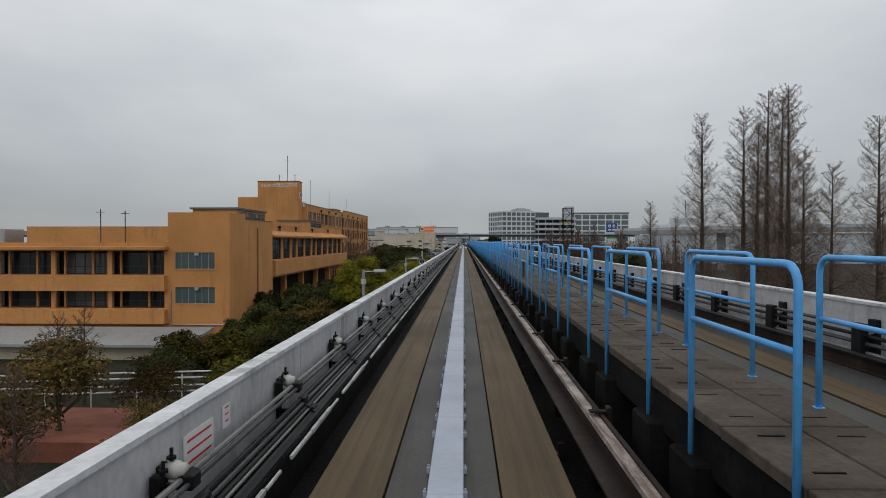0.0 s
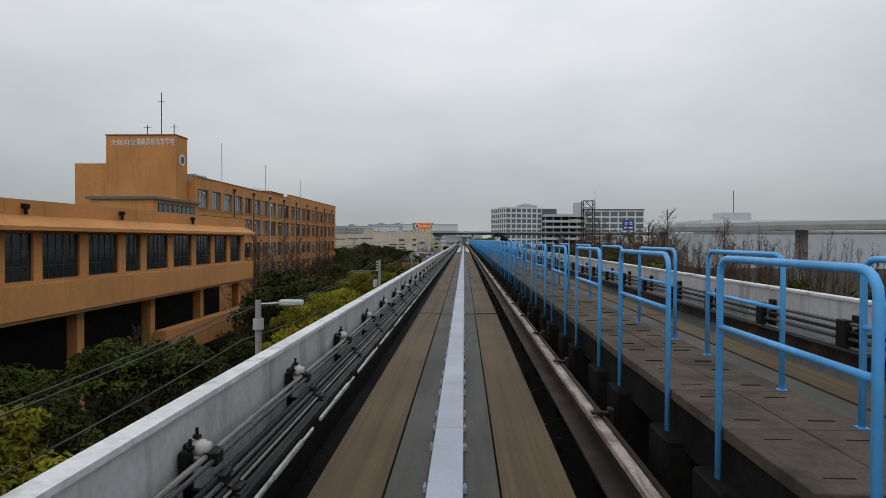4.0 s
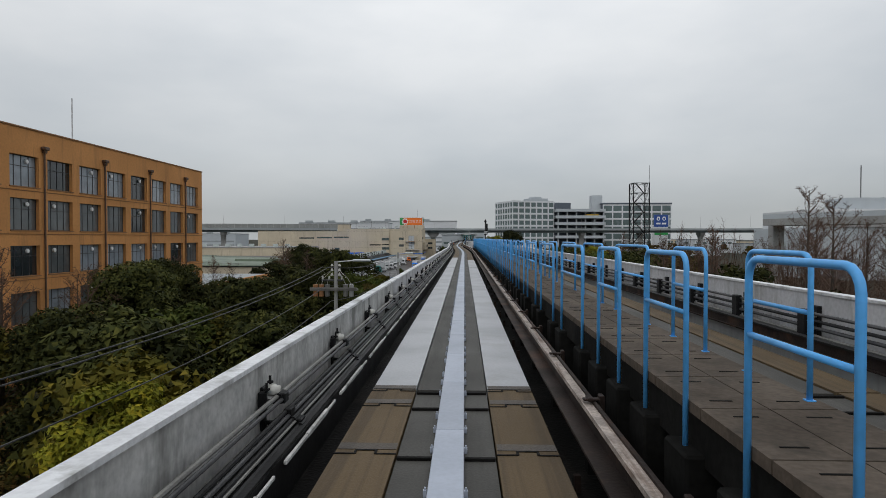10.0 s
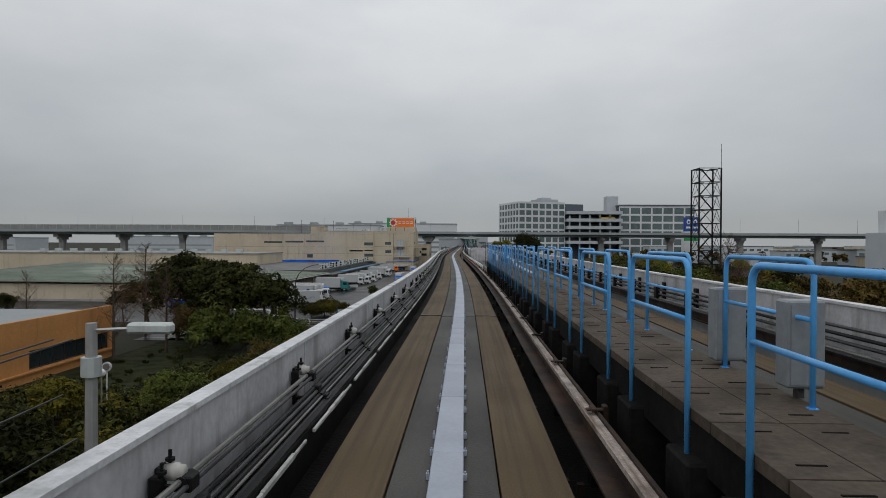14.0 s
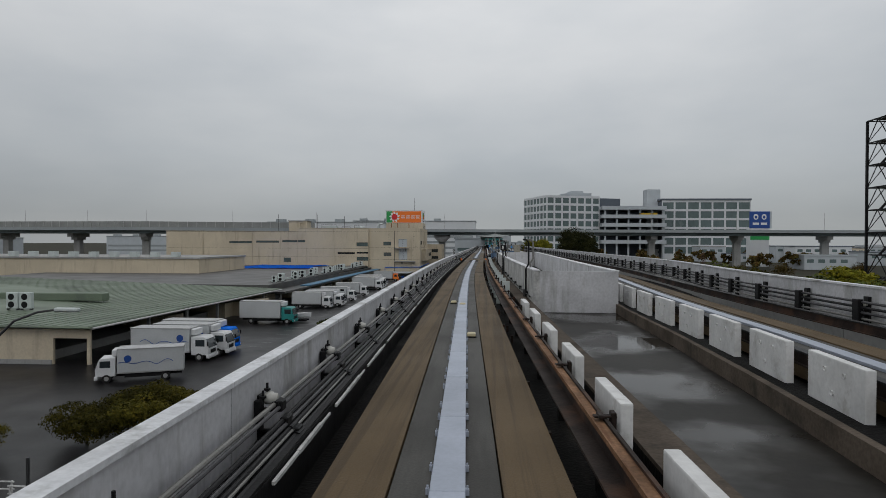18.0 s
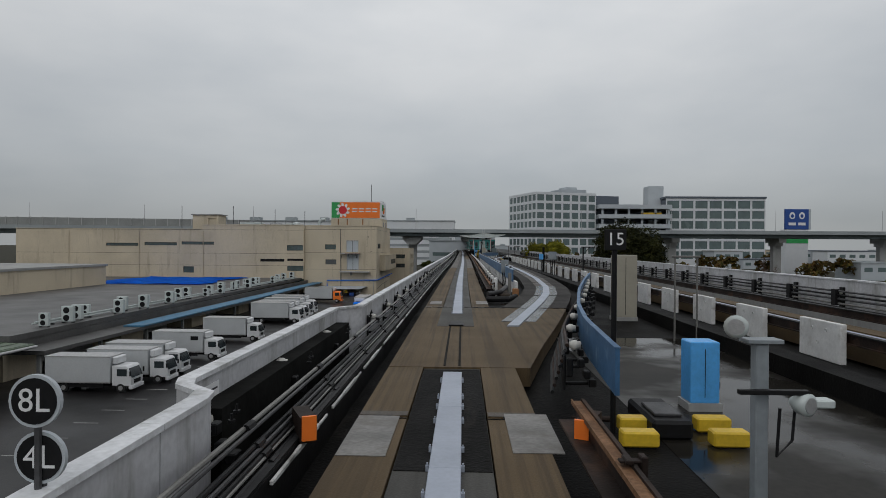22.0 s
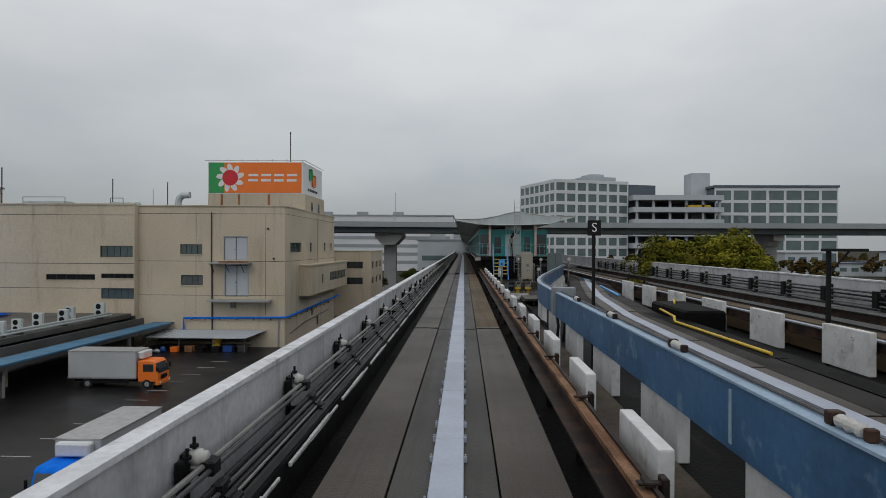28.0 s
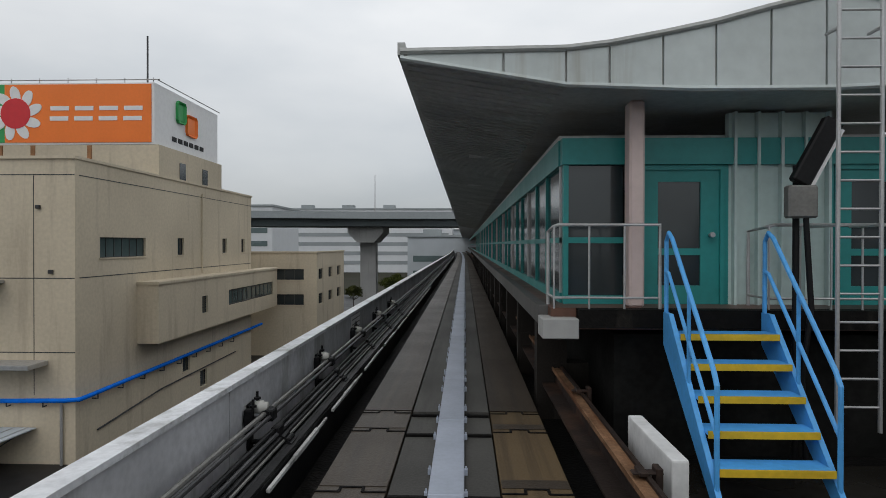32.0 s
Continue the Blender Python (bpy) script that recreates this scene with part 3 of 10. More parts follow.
def rails(name, label, line, side, y0, y1, pale, gap=None):
    """A steel guide beam on the given side of a track."""
    ob = thing(name, label, "guide rail", kind="structure")
    s = side * 1.45 if not pale else 1.415
    if name == "guide_rail_west":
        s = -1.4
        part("web", sweep(bmesh.new(), line, y0, y1, rect(s - 0.07, s - 0.045, -0.36, 0.06)), "dark", ob)
        part("lower_flange", sweep(bmesh.new(), line, y0, y1, rect(s - 0.13, s - 0.05, 0.062, 0.09)), "dark", ob)
        return ob
    runs = [(y0, y1)] if not gap else [(y0, 251.0), (251.004, gap[0]), (gap[1], y1)]
    for a, b in runs:
        part("web", sweep(bmesh.new(), line, a, b, rect(s - 0.02, s + 0.02, 0.135, 0.305)), "rail", ob)
        part("lower_flange", sweep(bmesh.new(), line, a, b, rect(s - (0.2 if pale else 0.08), s + 0.08, 0.11, 0.135)), "rail", ob)
        part("upper_flange", sweep(bmesh.new(), line, a, b, rect(s - 0.07, s + 0.07, 0.305, 0.335)), ("railtop" if b < 252 else "railrust") if pale else "dark", ob)
        if pale:
            part("rail_lip", sweep(bmesh.new(), line, a, b, rect(s + 0.035, s + 0.07, 0.336, 0.362)), "rail", ob)
            part("rail_lip", sweep(bmesh.new(), line, a, b, rect(s - 0.07, s - 0.055, 0.336, 0.352)), "railtop" if b < 252 else "railrust", ob)
    return ob


rails("guide_rail_west", "dark steel guide beam along the parapet", mid_x, -1, Y0, Y1, False)
guide_e = rails("guide_rail_east", "rusty steel guide beam with a pale worn top", mid_x, 1, Y0, Y1, True, (340.5, 361.0))
rails("guide_rail_far_west", "rusty steel guide beam of the far track", right_x, -1, Y0, 470, False)
rails("guide_rail_far_east", "dark steel guide beam of the far track", right_x, 1, Y0, 470, False)
bm = boxes((1.36, 1.58, -0.04, 0.04, 0.363, 0.385), (1.52, 1.57, -0.06, 0.06, 0.2, 0.42), (1.4, 1.46, -0.08, 0.08, 0.363, 0.4), bevel=0.008)
clamp_me = mesh_of("rail_clamp", bm, "rail")
bm = boxes((1.4, 1.58, -0.09, 0.09, -0.36, 0.11))
foot_me = mesh_of("rail_support", bm, "black")
y = -4.0
while y < 470:
    if not 340 < y < 361:
        same("rail_clamp", clamp_me, guide_e, pose(mid_x(y), y, 0))
        same("rail_support", foot_me, guide_e, pose(mid_x(y), y, 0))
    y += 2.5

# pale kerb pieces at the foot of the near guide beam
kerb = thing("kerb_strip", "pale concrete kerb blocks below the guide beam", "kerb", kind="structure")
kerb_me = mesh_of("kerb_block", boxes((-1.425, -1.393, -1.06, -0.3, 0.0, 0.04), (-1.427, -1.39, -0.29, 0.62, -0.005, 0.045), (-1.42, -1.395, 0.66, 1.06, 0.0, 0.034), bevel=0.006), "wall_old")
y = -8.0
while y < 480:
    turn = math.degrees(math.atan2(mid_x(y - 1) - mid_x(y + 1), 2))
    same("kerb_block", kerb_me, kerb, pose(mid_x(y), y, 0, 0, 0, turn))
    y += 2.45

# conductor rails and cables on the near parapet
power = thing("conductor_rails", "grey conductor rails and black cables on white insulators", "conductor rail", kind="structure")
for dx, z, r, m in ((0.185, 0.375, 0.024, "pipe_pale"), (0.235, 0.345, 0.02, "pipe"), (0.28, 0.225, 0.024, "dark"), (0.315, 0.19, 0.022, "pipe"), (0.34, 0.135, 0.028, "dark"),
                    (0.375, 0.125, 0.014, "pipe_pale"), (0.4, 0.07, 0.03, "dark"), (0.435, 0.06, 0.018, "pipe"), (0.33, 0.045, 0.045, "dark"), (0.2, 0.03, 0.05, "black")):
    ring = [(dx + r * math.cos(a * math.pi / 4), z + r * math.sin(a * math.pi / 4)) for a in range(8)]
    part("conductor_rail" if r > 0.025 else "cable", sweep(bmesh.new(), lambda y: mid_x(y) - 1.935, Y0, Y1, ring, 2.5), m, power)
bm = boxes((0.0, 0.03, -0.07, 0.07, 0.0, 0.46), (0.03, 0.36, -0.03, 0.03, 0.06, 0.1), (0.03, 0.22, -0.03, 0.03, 0.28, 0.32), (0.02, 0.1, -0.2, -0.12, 0.2, 0.44),
           (0.19, 0.27, -0.09, 0.05, 0.3, 0.41), (0.26, 0.34, -0.13, 0.02, 0.16, 0.26), (0.33, 0.43, -0.07, 0.1, 0.04, 0.14), bevel=0.012)
br_me = mesh_of("bracket", bm, "dark")
bm = bmesh.new()
tube(bm, [(0.06, -0.04, 0.43), (0.085, -0.04, 0.43), (0.09, -0.04, 0.43), (0.155, -0.04, 0.43), (0.16, -0.04, 0.43), (0.2, -0.04, 0.43)], [0.045, 0.045, 0.064, 0.064, 0.05, 0.05], 14)
ins_me = mesh_of("insulator", bm, "porcelain", True)
bm = bmesh.new()
for x, z in ((0.2, 0.37), (0.29, 0.215), (0.35, 0.13), (0.42, 0.07)):
    cyl(bm, (x, -0.1, z), (x, 0.08, z), 0.042, 8)
for yb, zb in ((-0.04, 0.49), (-0.16, 0.44)):
    cyl(bm, (0.1, yb, zb), (0.1, yb, zb + 0.09), 0.013, 6)
    cyl(bm, (0.1, yb, zb + 0.015), (0.1, yb, zb + 0.035), 0.034, 8)
cl_me = mesh_of("rail_holder", bm, "dark")
for first, last, pitch in ((-6.75, 100.0, 2.75), (101.5, 236.0, 3.411), (237.5, 470.0, 2.75)):
    y = first
    while y < last:
        at = pose(wall_l(y), y, 0)
        same("bracket", br_me, power, at)
        same("insulator", ins_me, power, at)
        same("rail_holder", cl_me, power, pose(mid_x(y) - 1.935, y, 0))
        y += pitch
# the same along the far parapet
power_r = thing("conductor_rails_far", "grey conductor rails on insulators by the far parapet", "conductor rail", kind="structure")
for dx, z, r, m in ((-0.22, 0.68, 0.03, "pipe"), (-0.24, 0.56, 0.03, "dark"), (-0.23, 0.44, 0.032, "pipe"), (-0.22, 0.3, 0.03, "pipe_pale"), (-0.3, 0.2, 0.03, "dark")):
    ring = [(dx + r * math.cos(a * math.pi / 4), z + r * math.sin(a * math.pi / 4)) for a in range(8)]
    part("conductor_rail", sweep(bmesh.new(), wall_x, Y0, 470, ring, 2.5), m, power_r)
bm = boxes((-0.08, 0.0, -0.1, 0.1, 0.12, 0.8), (-0.3, -0.05, -0.05, 0.05, 0.35, 0.42), (-0.3, -0.05, -0.05, 0.05, 0.6, 0.66), (-0.32, -0.2, -0.12, 0.12, 0.24, 0.74), bevel=0.01)
brr_me = mesh_of("bracket", bm, "dark")
y = -4.0
while y < 470:
    same("bracket", brr_me, power_r, pose(wall_x(y), y, 0))
    same("insulator", ins_me, power_r, pose(wall_x(y) - 0.28, y, 0.2))
    y += 2.75

# ---- maintenance walkway between the tracks ----
WALK_END = 252.0


def walk_l(y):
    return 1.62 + (mid_x(y) + 0.165) * 0.6


walkway = thing("walkway", "dark mossy concrete slab walkway on blackened plinths", "walkway", kind="structure")
part("edge_beam", sweep(bmesh.new(), walk_l, Y0, WALK_END, rect(0.03, 0.91, 0.42, 0.745)), "black", walkway)
plinth_me = mesh_of("plinth", boxes((-0.1, 0.94, -0.24, 0.24, -0.36, 0.5), bevel=0.02), "black")
slab_me = mesh_of("slab", boxes((0.0, 0.46, -0.49, 0.49, 0.75, 0.83), bevel=0.006), "walk")
n_slab, y, rest = 0, Y0 + 0.5, bmesh.new()
while y < WALK_END - 0.5:
    for s in (0, 1):
        n_slab += 1
        if 0 < y < 145:
            same("slab", slab_me, walkway, pose(walk_l(y) + s * 0.47, y, random.uniform(-0.004, 0.004), 0, 0, random.uniform(-0.25, 0.25)))
        else:
            box(rest, walk_l(y) + s * 0.47, walk_l(y) + s * 0.47 + 0.46, y - 0.49, y + 0.49, 0.75, 0.83)
    y += 1.0
slabs = part("slab_paving", rest, "walk", walkway)
slabs["kind"] = "stuff"
bm = bmesh.new()
y = Y0 + 0.5
while y < WALK_END - 0.5:
    for s in (0, 1):
        for o in (-0.3, 0.3):
            x = walk_l(y) + s * 0.47
            box(bm, x + 0.14, x + 0.3, y + o - 0.009, y + o + 0.009, 0.828, 0.8345)
    y += 1.0
slots = part("lifting_slots", bm, "black", walkway)
slots["kind"] = "stuff"


HOOPS = {}


def hoop_mesh(foot, ln):
    """Hoop and mid rail of one length, built once."""
    key = (foot, round(ln, 1))
    if key not in HOOPS:
        ln, bm = key[1], bmesh.new()
        r, h, c = 0.0215, 1.885, 0.11
        pts = [(0, 0, foot)]
        for k in range(5):
            a = math.pi / 2 * k / 4
            pts.append((0, c - c * math.cos(a), h - c + c * math.sin(a)))
        for k in range(5):
            a = math.pi / 2 * k / 4
            pts.append((0, ln - c + c * math.sin(a), h - c + c * math.cos(a)))
        pts.append((0, ln, foot))
        tube(bm, pts, r, 8)
        rail = tubes((((0, 0.02, 1.46), (0, ln - 0.02, 1.46)), 0.0185))
        HOOPS[key] = mesh_of("hoop", bm, "blue", True), mesh_of("mid_rail", rail, "blue", True), ln
    return HOOPS[key]


shoe_me = mesh_of("base_plate", boxes((-0.032, 0.032, -0.032, 0.032, 0.83, 0.838)), "blue")
# hoops stand about 2.46 m apart, with shorter ones near the ends of the spans
FIRST = (-6.8, 3.05, 5.46, 18.37, 20.78, 33.15, 35.58, 37.5, 47.61, 50.07, 52.61, 92.4, 94.82, 97.31, 106.25, 108.68, 111.05, 122.44, 124.87,
         136.15, 138.63, 141.12, 152.24, 154.23, 156.18, 158.2, 166.55, 169.01, 171.4, 182.64, 185.08, 197.69, 200.12, 211.88, 214.37, 216.83, 250.0)
stands = []
for a, b in zip(FIRST, FIRST[1:]):
    k = max(1, round((b - a) / 2.46))
    stands += [(a + (b - a) * i / k, (b - a) / k - 1.0) for i in range(k)]
for y, ln in stands:
    for side, foot, dx in ((0, 0.5, -0.02), (1, 0.835, 0.86)):
        hoop_me, mid_me, ln = hoop_mesh(foot, ln)
        h = thing("handrail_hoop", "light blue tubular steel handrail hoop on the walkway edge" if ln > 1.2 else "short light blue tubular handrail hoop on the walkway edge", "handrail", walk_l(y) + dx, y, 0, "walkway handrails")
        same("hoop", hoop_me, h, pose(0, 0, 0))
        same("mid_rail", mid_me, h, pose(0, 0, 0))
        if side:
            same("base_plate", shoe_me, h, pose(0, 0, 0))
            same("base_plate", shoe_me, h, pose(0, ln, 0))
    for o in (0.0, ln):
        same("plinth", plinth_me, walkway, pose(walk_l(y), y + o, 0))

# ---- white marker slabs beside the guide beams ----
slab_w = mesh_of("white_slab", boxes((0, 0.13, -0.6, 0.6, -0.36, 0.47), bevel=0.02, seg=2), "white")
markers = thing("white_slab_row", "row of white painted concrete slabs beside the rusty guide beam", "concrete slab", kind="structure")
for y, last, pitch in ((253.5, 267.0, 2.42), (269.2, 291.0, 2.5), (363.35, 457.0, 2.825)):
    while y < last:
        same("white_slab", slab_w, markers, pose(mid_x(y) + 1.635, y, 0, 0, 0, math.degrees(math.atan2(mid_x(y - 1) - mid_x(y + 1), 2))))
        y += pitch
markers_r = thing("white_slab_row_far", "row of white painted concrete slabs beside the far track", "concrete slab", kind="structure")
for first, last, pitch, ln, dx in ((254.14, 302.0, 2.24, 1.5, 1.66), (331.0, 440.0, 3.2, 1.5, 1.52)):
    slab_f = mesh_of("white_slab", boxes((-0.13, 0, -ln / 2, ln / 2, -0.3, 0.5), (-0.134, -0.131, -0.3, -0.24, 0.3, 0.36), (-0.134, -0.131, 0.2, 0.26, 0.3, 0.36), (-0.134, -0.131, 0.0, 0.06, 0.02, 0.08), bevel=0.02, seg=2), "white")
    y = first
    while y < last:
        same("white_slab", slab_f, markers_r, pose(right_x(y) - dx, y, 0, 0, 0, math.degrees(math.atan2(right_x(y - 1) - right_x(y + 1), 2))))
        y += pitch

# ---- walled opening between the tracks ----
well = thing("wall_well", "weathered concrete walls round an opening, white inside", "concrete wall", kind="structure")


def well_l(y):
    return mid_x(y) + 2.42


def well_r(y):
    return lerp_at([(294.0, 3.68), (338, 4.45)], y)


part("wall_panel", sweep(bmesh.new(), well_l, 294.0, 336.5, rect(0, 0.2, -0.36, 1.04), 4), "wall_old", well)
part("wall_panel", sweep(bmesh.new(), well_r, 294.0, 336.5, rect(-0.2, 0, -0.36, 1.04), 4), "wall", well)
part("wall_panel", boxes((well_l(294.1) + 0.202, 3.48, 294.0, 294.2, -0.36, 1.04)), "wall", well)
part("wall_panel", boxes((well_l(336) + 0.202, 4.2, 336.3, 336.5, -0.36, 1.04)), "wall", well)
part("coping", sweep(bmesh.new(), well_l, 293.98, 336.52, rect(-0.02, 0.22, 1.042, 1.08), 4), "cap", well)
part("coping", sweep(bmesh.new(), well_r, 293.98, 336.52, rect(-0.22, 0.02, 1.042, 1.08), 4), "cap", well)
part("well_floor", boxes((1.1, 3.6, 294.1, 336.3, -0.355, -0.3)), "wall", well)

# ---- siding behind the turnout ----
SIDE = [(342, -2.0), (344, -1.72), (346.5, -1.18), (349.2, -0.54), (352.0, 0.08), (356.4, 1.03), (360.0, 1.72), (364.4, 2.29), (372.5, 2.75), (384, 2.95), (412, 2.95), (424, 3.0), (430, 3.2), (437.3, 3.9), (444.6, 5.0), (452, 6.2), (460, 6.85), (470, 6.9)]


def side_x(y):
    pts = SIDE
    for (a, p), (b, q_) in zip(pts, pts[1:]):
        if y <= b:
            return p + (q_ - p) * max(0, (y - a) / (b - a))
    return pts[-1][1]


siding = thing("track_siding", "dark wet siding track curving away from the turnout", "track", kind="structure")
for s in (-1, 1):
    part("running_strip", sweep(bmesh.new(), side_x, 354.2, 458.0, rect(s * 0.755 - 0.285, s * 0.755 + 0.285, -0.3, 0.004), 1.0), "side_run", siding)
for i in range(36):
    y = 350.3 + 3.0 * i
    part("middle_slab", sweep(bmesh.new(), side_x, y, y + (2.96 if i % 2 else 2.9), rect(-0.46, 0.46, -0.3, 0.014 - 0.006 * (i % 3)), 1.0), "mid_wet" if i < 5 else "run_dark", siding)
part("cover_strip", sweep(bmesh.new(), side_x, 349.3, 456.0, rect(-0.145, 0.145, -0.02, 0.035), 1.0), "plate", siding)
turnout = thing("turnout_deck", "dark wet concrete turnout deck with steel joints", "turnout", kind="structure")
part("deck", strip(bmesh.new(), lambda y: mid_x(y) - 1.04, lambda y: mid_x(y) + 1.06, 344.0, 353.95, -0.3, 0.006, 1.0), "run", turnout)
part("deck", strip(bmesh.new(), lambda y: mid_x(y) + 1.062, lambda y: max(mid_x(y) + 1.08 + 0.3 * ease(343.9, 345.2, y), side_x(y) + 1.06), 344.0, 353.95, -0.3, 0.004, 0.5), "run", turnout)
part("slab_end", sweep(bmesh.new(), mid_x, 349.2, 353.9, rect(-0.46, 0.46, -0.1, 0.014), 1.0), "mid", turnout)
part("plate_end", boxes((mid_x(350) - 0.17, mid_x(350) + 0.2, 349.2, 349.6, 0.0, 0.05), (mid_x(350) - 0.13, mid_x(350) + 0.16, 349.6, 350.1, 0.0, 0.03), bevel=0.01), "dark", turnout)
for x in (-2.07, -1.82):
    part("groove", boxes((x - 0.02, x + 0.02, 344.1, 349.2, 0.0, 0.011)), "slab", turnout)
bm = bmesh.new()
x, k = mid_x(354) - 1.0, 0
while x < side_x(354) + 1.0:
    box(bm, x, x + 0.16, 353.88 + 0.07 * (k % 2), 353.98 + 0.07 * (k % 2), -0.1, 0.016)
    x, k = x + 0.17, k + 1
part("finger_joint", bm, "slab", turnout)
part("wet_patch", sweep(bmesh.new(), mid_x, 339.3, 343.9, rect(-0.45, 0.45, -0.1, -0.018), 1.0), "slab", turnout, "wet dark slab")
for xa, xb, ya, yb in ((-2.98, -2.5, 339.6, 341.0), (-1.28, -0.78, 339.75, 341.15), (-2.9, -2.5, 355.0, 356.2), (-1.3, -0.9, 355.2, 356.3)):
    part("pale_patch", boxes((xa, xb, ya, yb, 0.0, 0.009)), "patch", turnout, "pale worn concrete patch")

girder = thing("blue_girder_fence", "steel-blue painted girder fence with faded top flange", "girder fence", kind="structure")


def blue_x(y):
    rows = [(364, 0.62), (428, 0.7), (432, 0.78), (434, 1.03), (436.2, 1.4), (440, 2.2), (448, 3.9), (453, 4.9)]
    for (a, p), (b, q_) in zip(rows, rows[1:]):
        if y <= b:
            return p + (q_ - p) * (y - a) / (b - a)
    return 4.9


part("girder_plate", sweep(bmesh.new(), blue_x, 364.0, 453.0, rect(0, 0.05, 0.28, 0.86), 2), "steelblue", girder)
part("top_flange", sweep(bmesh.new(), blue_x, 364.0, 453.0, rect(-0.02, 0.17, 0.862, 0.885), 2), "paleblue", girder)
outer = thing("blue_girder_outer", "steel-blue curved girder plate beside the siding", "girder fence", kind="structure")


def outer_x(y):
    rows = [(340.7, -0.08), (343.5, 0.12), (346.0, 0.46), (350.5, 1.3), (355.5, 2.4), (361.0, 3.7)]
    for (a, p), (b, q_) in zip(rows, rows[1:]):
        if y <= b:
            return p + (q_ - p) * (y - a) / (b - a)
    return 3.8


part("girder_plate", sweep(bmesh.new(), outer_x, 340.7, 361.0, rect(0, 0.05, 0.35, 0.87), 0.8), "steelblue", outer)
part("top_flange", sweep(bmesh.new(), outer_x, 340.7, 361.0, rect(-0.01, 0.06, 0.872, 0.885), 0.8), "steelblue", outer)
slab_b = mesh_of("white_slab", boxes((0.06, 0.2, -0.72, 0.72, -0.36, 0.34), bevel=0.015), "white")
y = 366.9 - 3.08
while y < 434:
    same("white_slab", slab_b, girder, pose(blue_x(y), y, 0, 0, 0, math.degrees(math.atan2(blue_x(y - 0.5) - blue_x(y + 0.5), 1))))
    y += 3.08
# where the girder swings away it stands on paired legs with foot plates
leg_b = mesh_of("leg", boxes((0.07, 0.17, -0.16, 0.02, -0.33, 0.3), (0.19, 0.24, -0.14, 0.06, -0.33, 0.2), (0.05, 0.26, 0.12, 0.16, -0.05, 0.12), bevel=0.008), "white")
foot_b = mesh_of("foot_plate", boxes((-0.14, 0.4, -0.3, 0.26, -0.36, -0.33), (0.28, 0.34, -0.2, -0.14, -0.33, -0.25), (0.28, 0.34, 0.1, 0.16, -0.33, -0.25), bevel=0.004), "fascia")
stay_b = mesh_of("stay", tubes((((0.12, -0.05, 0.1), (-0.1, -0.5, -0.33)), 0.02)), "fascia")
for y in (437.8, 440.1, 441.7, 443.2, 444.8, 446.4, 448.2, 450.2):
    at = pose(blue_x(y), y, 0, 0, 0, math.degrees(math.atan2(blue_x(y - 0.5) - blue_x(y + 0.5), 1)))
    same("leg", leg_b, girder, at)
    same("foot_plate", foot_b, girder, at)
    same("stay", stay_b, girder, at)
part("stiffener", boxes(*[(blue_x(y) - 0.014, blue_x(y) - 0.002, y, y + 0.05, 0.34, 0.8) for y in (369.0, 381.0, 393.0, 405.0, 417.0, 428.0, 437.6)]), "paleblue", girder)

# ---- ground and distance ----
bm = bmesh.new()
box(bm, -2500, 2500, -600, 4000, GROUND - 0.5, GROUND)
solid("ground", bm, "earth", "dark earth and planting beside the guideway", "ground", kind="structure")

# ---- buildings: local u runs along the wall, outward is -y, z is up ----
WIN = {}


def lattice(xs, zs, y0, y1):
    """One connected frame: bars fill every other column and every other row between the given lines."""
    bm = bmesh.new()
    v = {(i, j, k): bm.verts.new((x, y, z)) for i, x in enumerate(xs) for j, z in enumerate(zs) for k, y in enumerate((y0, y1))}

    def bar(i, j):
        return 0 <= i < len(xs) - 1 and 0 <= j < len(zs) - 1 and (i % 2 == 0 or j % 2 == 0)

    for i in range(len(xs) - 1):
        for j in range(len(zs) - 1):
            if not bar(i, j):
                continue
            bm.faces.new((v[i, j, 0], v[i + 1, j, 0], v[i + 1, j + 1, 0], v[i, j + 1, 0]))
            bm.faces.new((v[i, j + 1, 1], v[i + 1, j + 1, 1], v[i + 1, j, 1], v[i, j, 1]))
            for di, dj, p, q in ((-1, 0, (i, j + 1), (i, j)), (1, 0, (i + 1, j), (i + 1, j + 1)), (0, -1, (i, j), (i + 1, j)), (0, 1, (i + 1, j + 1), (i, j + 1))):
                if not bar(i + di, j + dj):
                    bm.faces.new((v[(*q, 0)], v[(*p, 0)], v[(*p, 1)], v[(*q, 1)]))
    return bm


def window_mesh(w, h, mull, trans, frame_m, glass_m):
    """Frame and pane meshes of one size, built once."""
    key = (round(w, 2), round(h, 2), mull, trans, frame_m, glass_m)
    if key not in WIN:
        f = 0.05 if w < 6 else 0.12
        xs = [0, f]
        for i in range(1, mull + 1):
            xs += [w * i / (mull + 1) - f / 2, w * i / (mull + 1) + f / 2]
        zs = [0, f]
        for tz in trans:
            zs += [h * tz - f / 2, h * tz + f / 2]
        bm = lattice(xs + [w - f, w], zs + [h - f, h], 0.0, 0.075)
        fm = mesh_of("window_frame", bm, frame_m)
        pm = mesh_of("pane", boxes((f * 0.5, w - f * 0.5, 0.035, 0.05, f * 0.5, h - f * 0.5)), glass_m)
        WIN[key] = fm, pm
    return WIN[key]


def window(parent, u, z, w, h, mull=3, trans=(0.33,), deep=0.14, frame_m="frame", glass_m="glass", sill=None):
    fm, pm = window_mesh(w, h, mull, trans, frame_m, glass_m)
    o = same("window", fm, parent, pose(u, deep, z))
    same("pane", pm, o, pose(0, 0, 0))
    if sill:
        part("sill", boxes((u - 0.1, u + w + 0.1, -0.09, deep, z - 0.09, z - 0.005)), sill, parent)
    return o


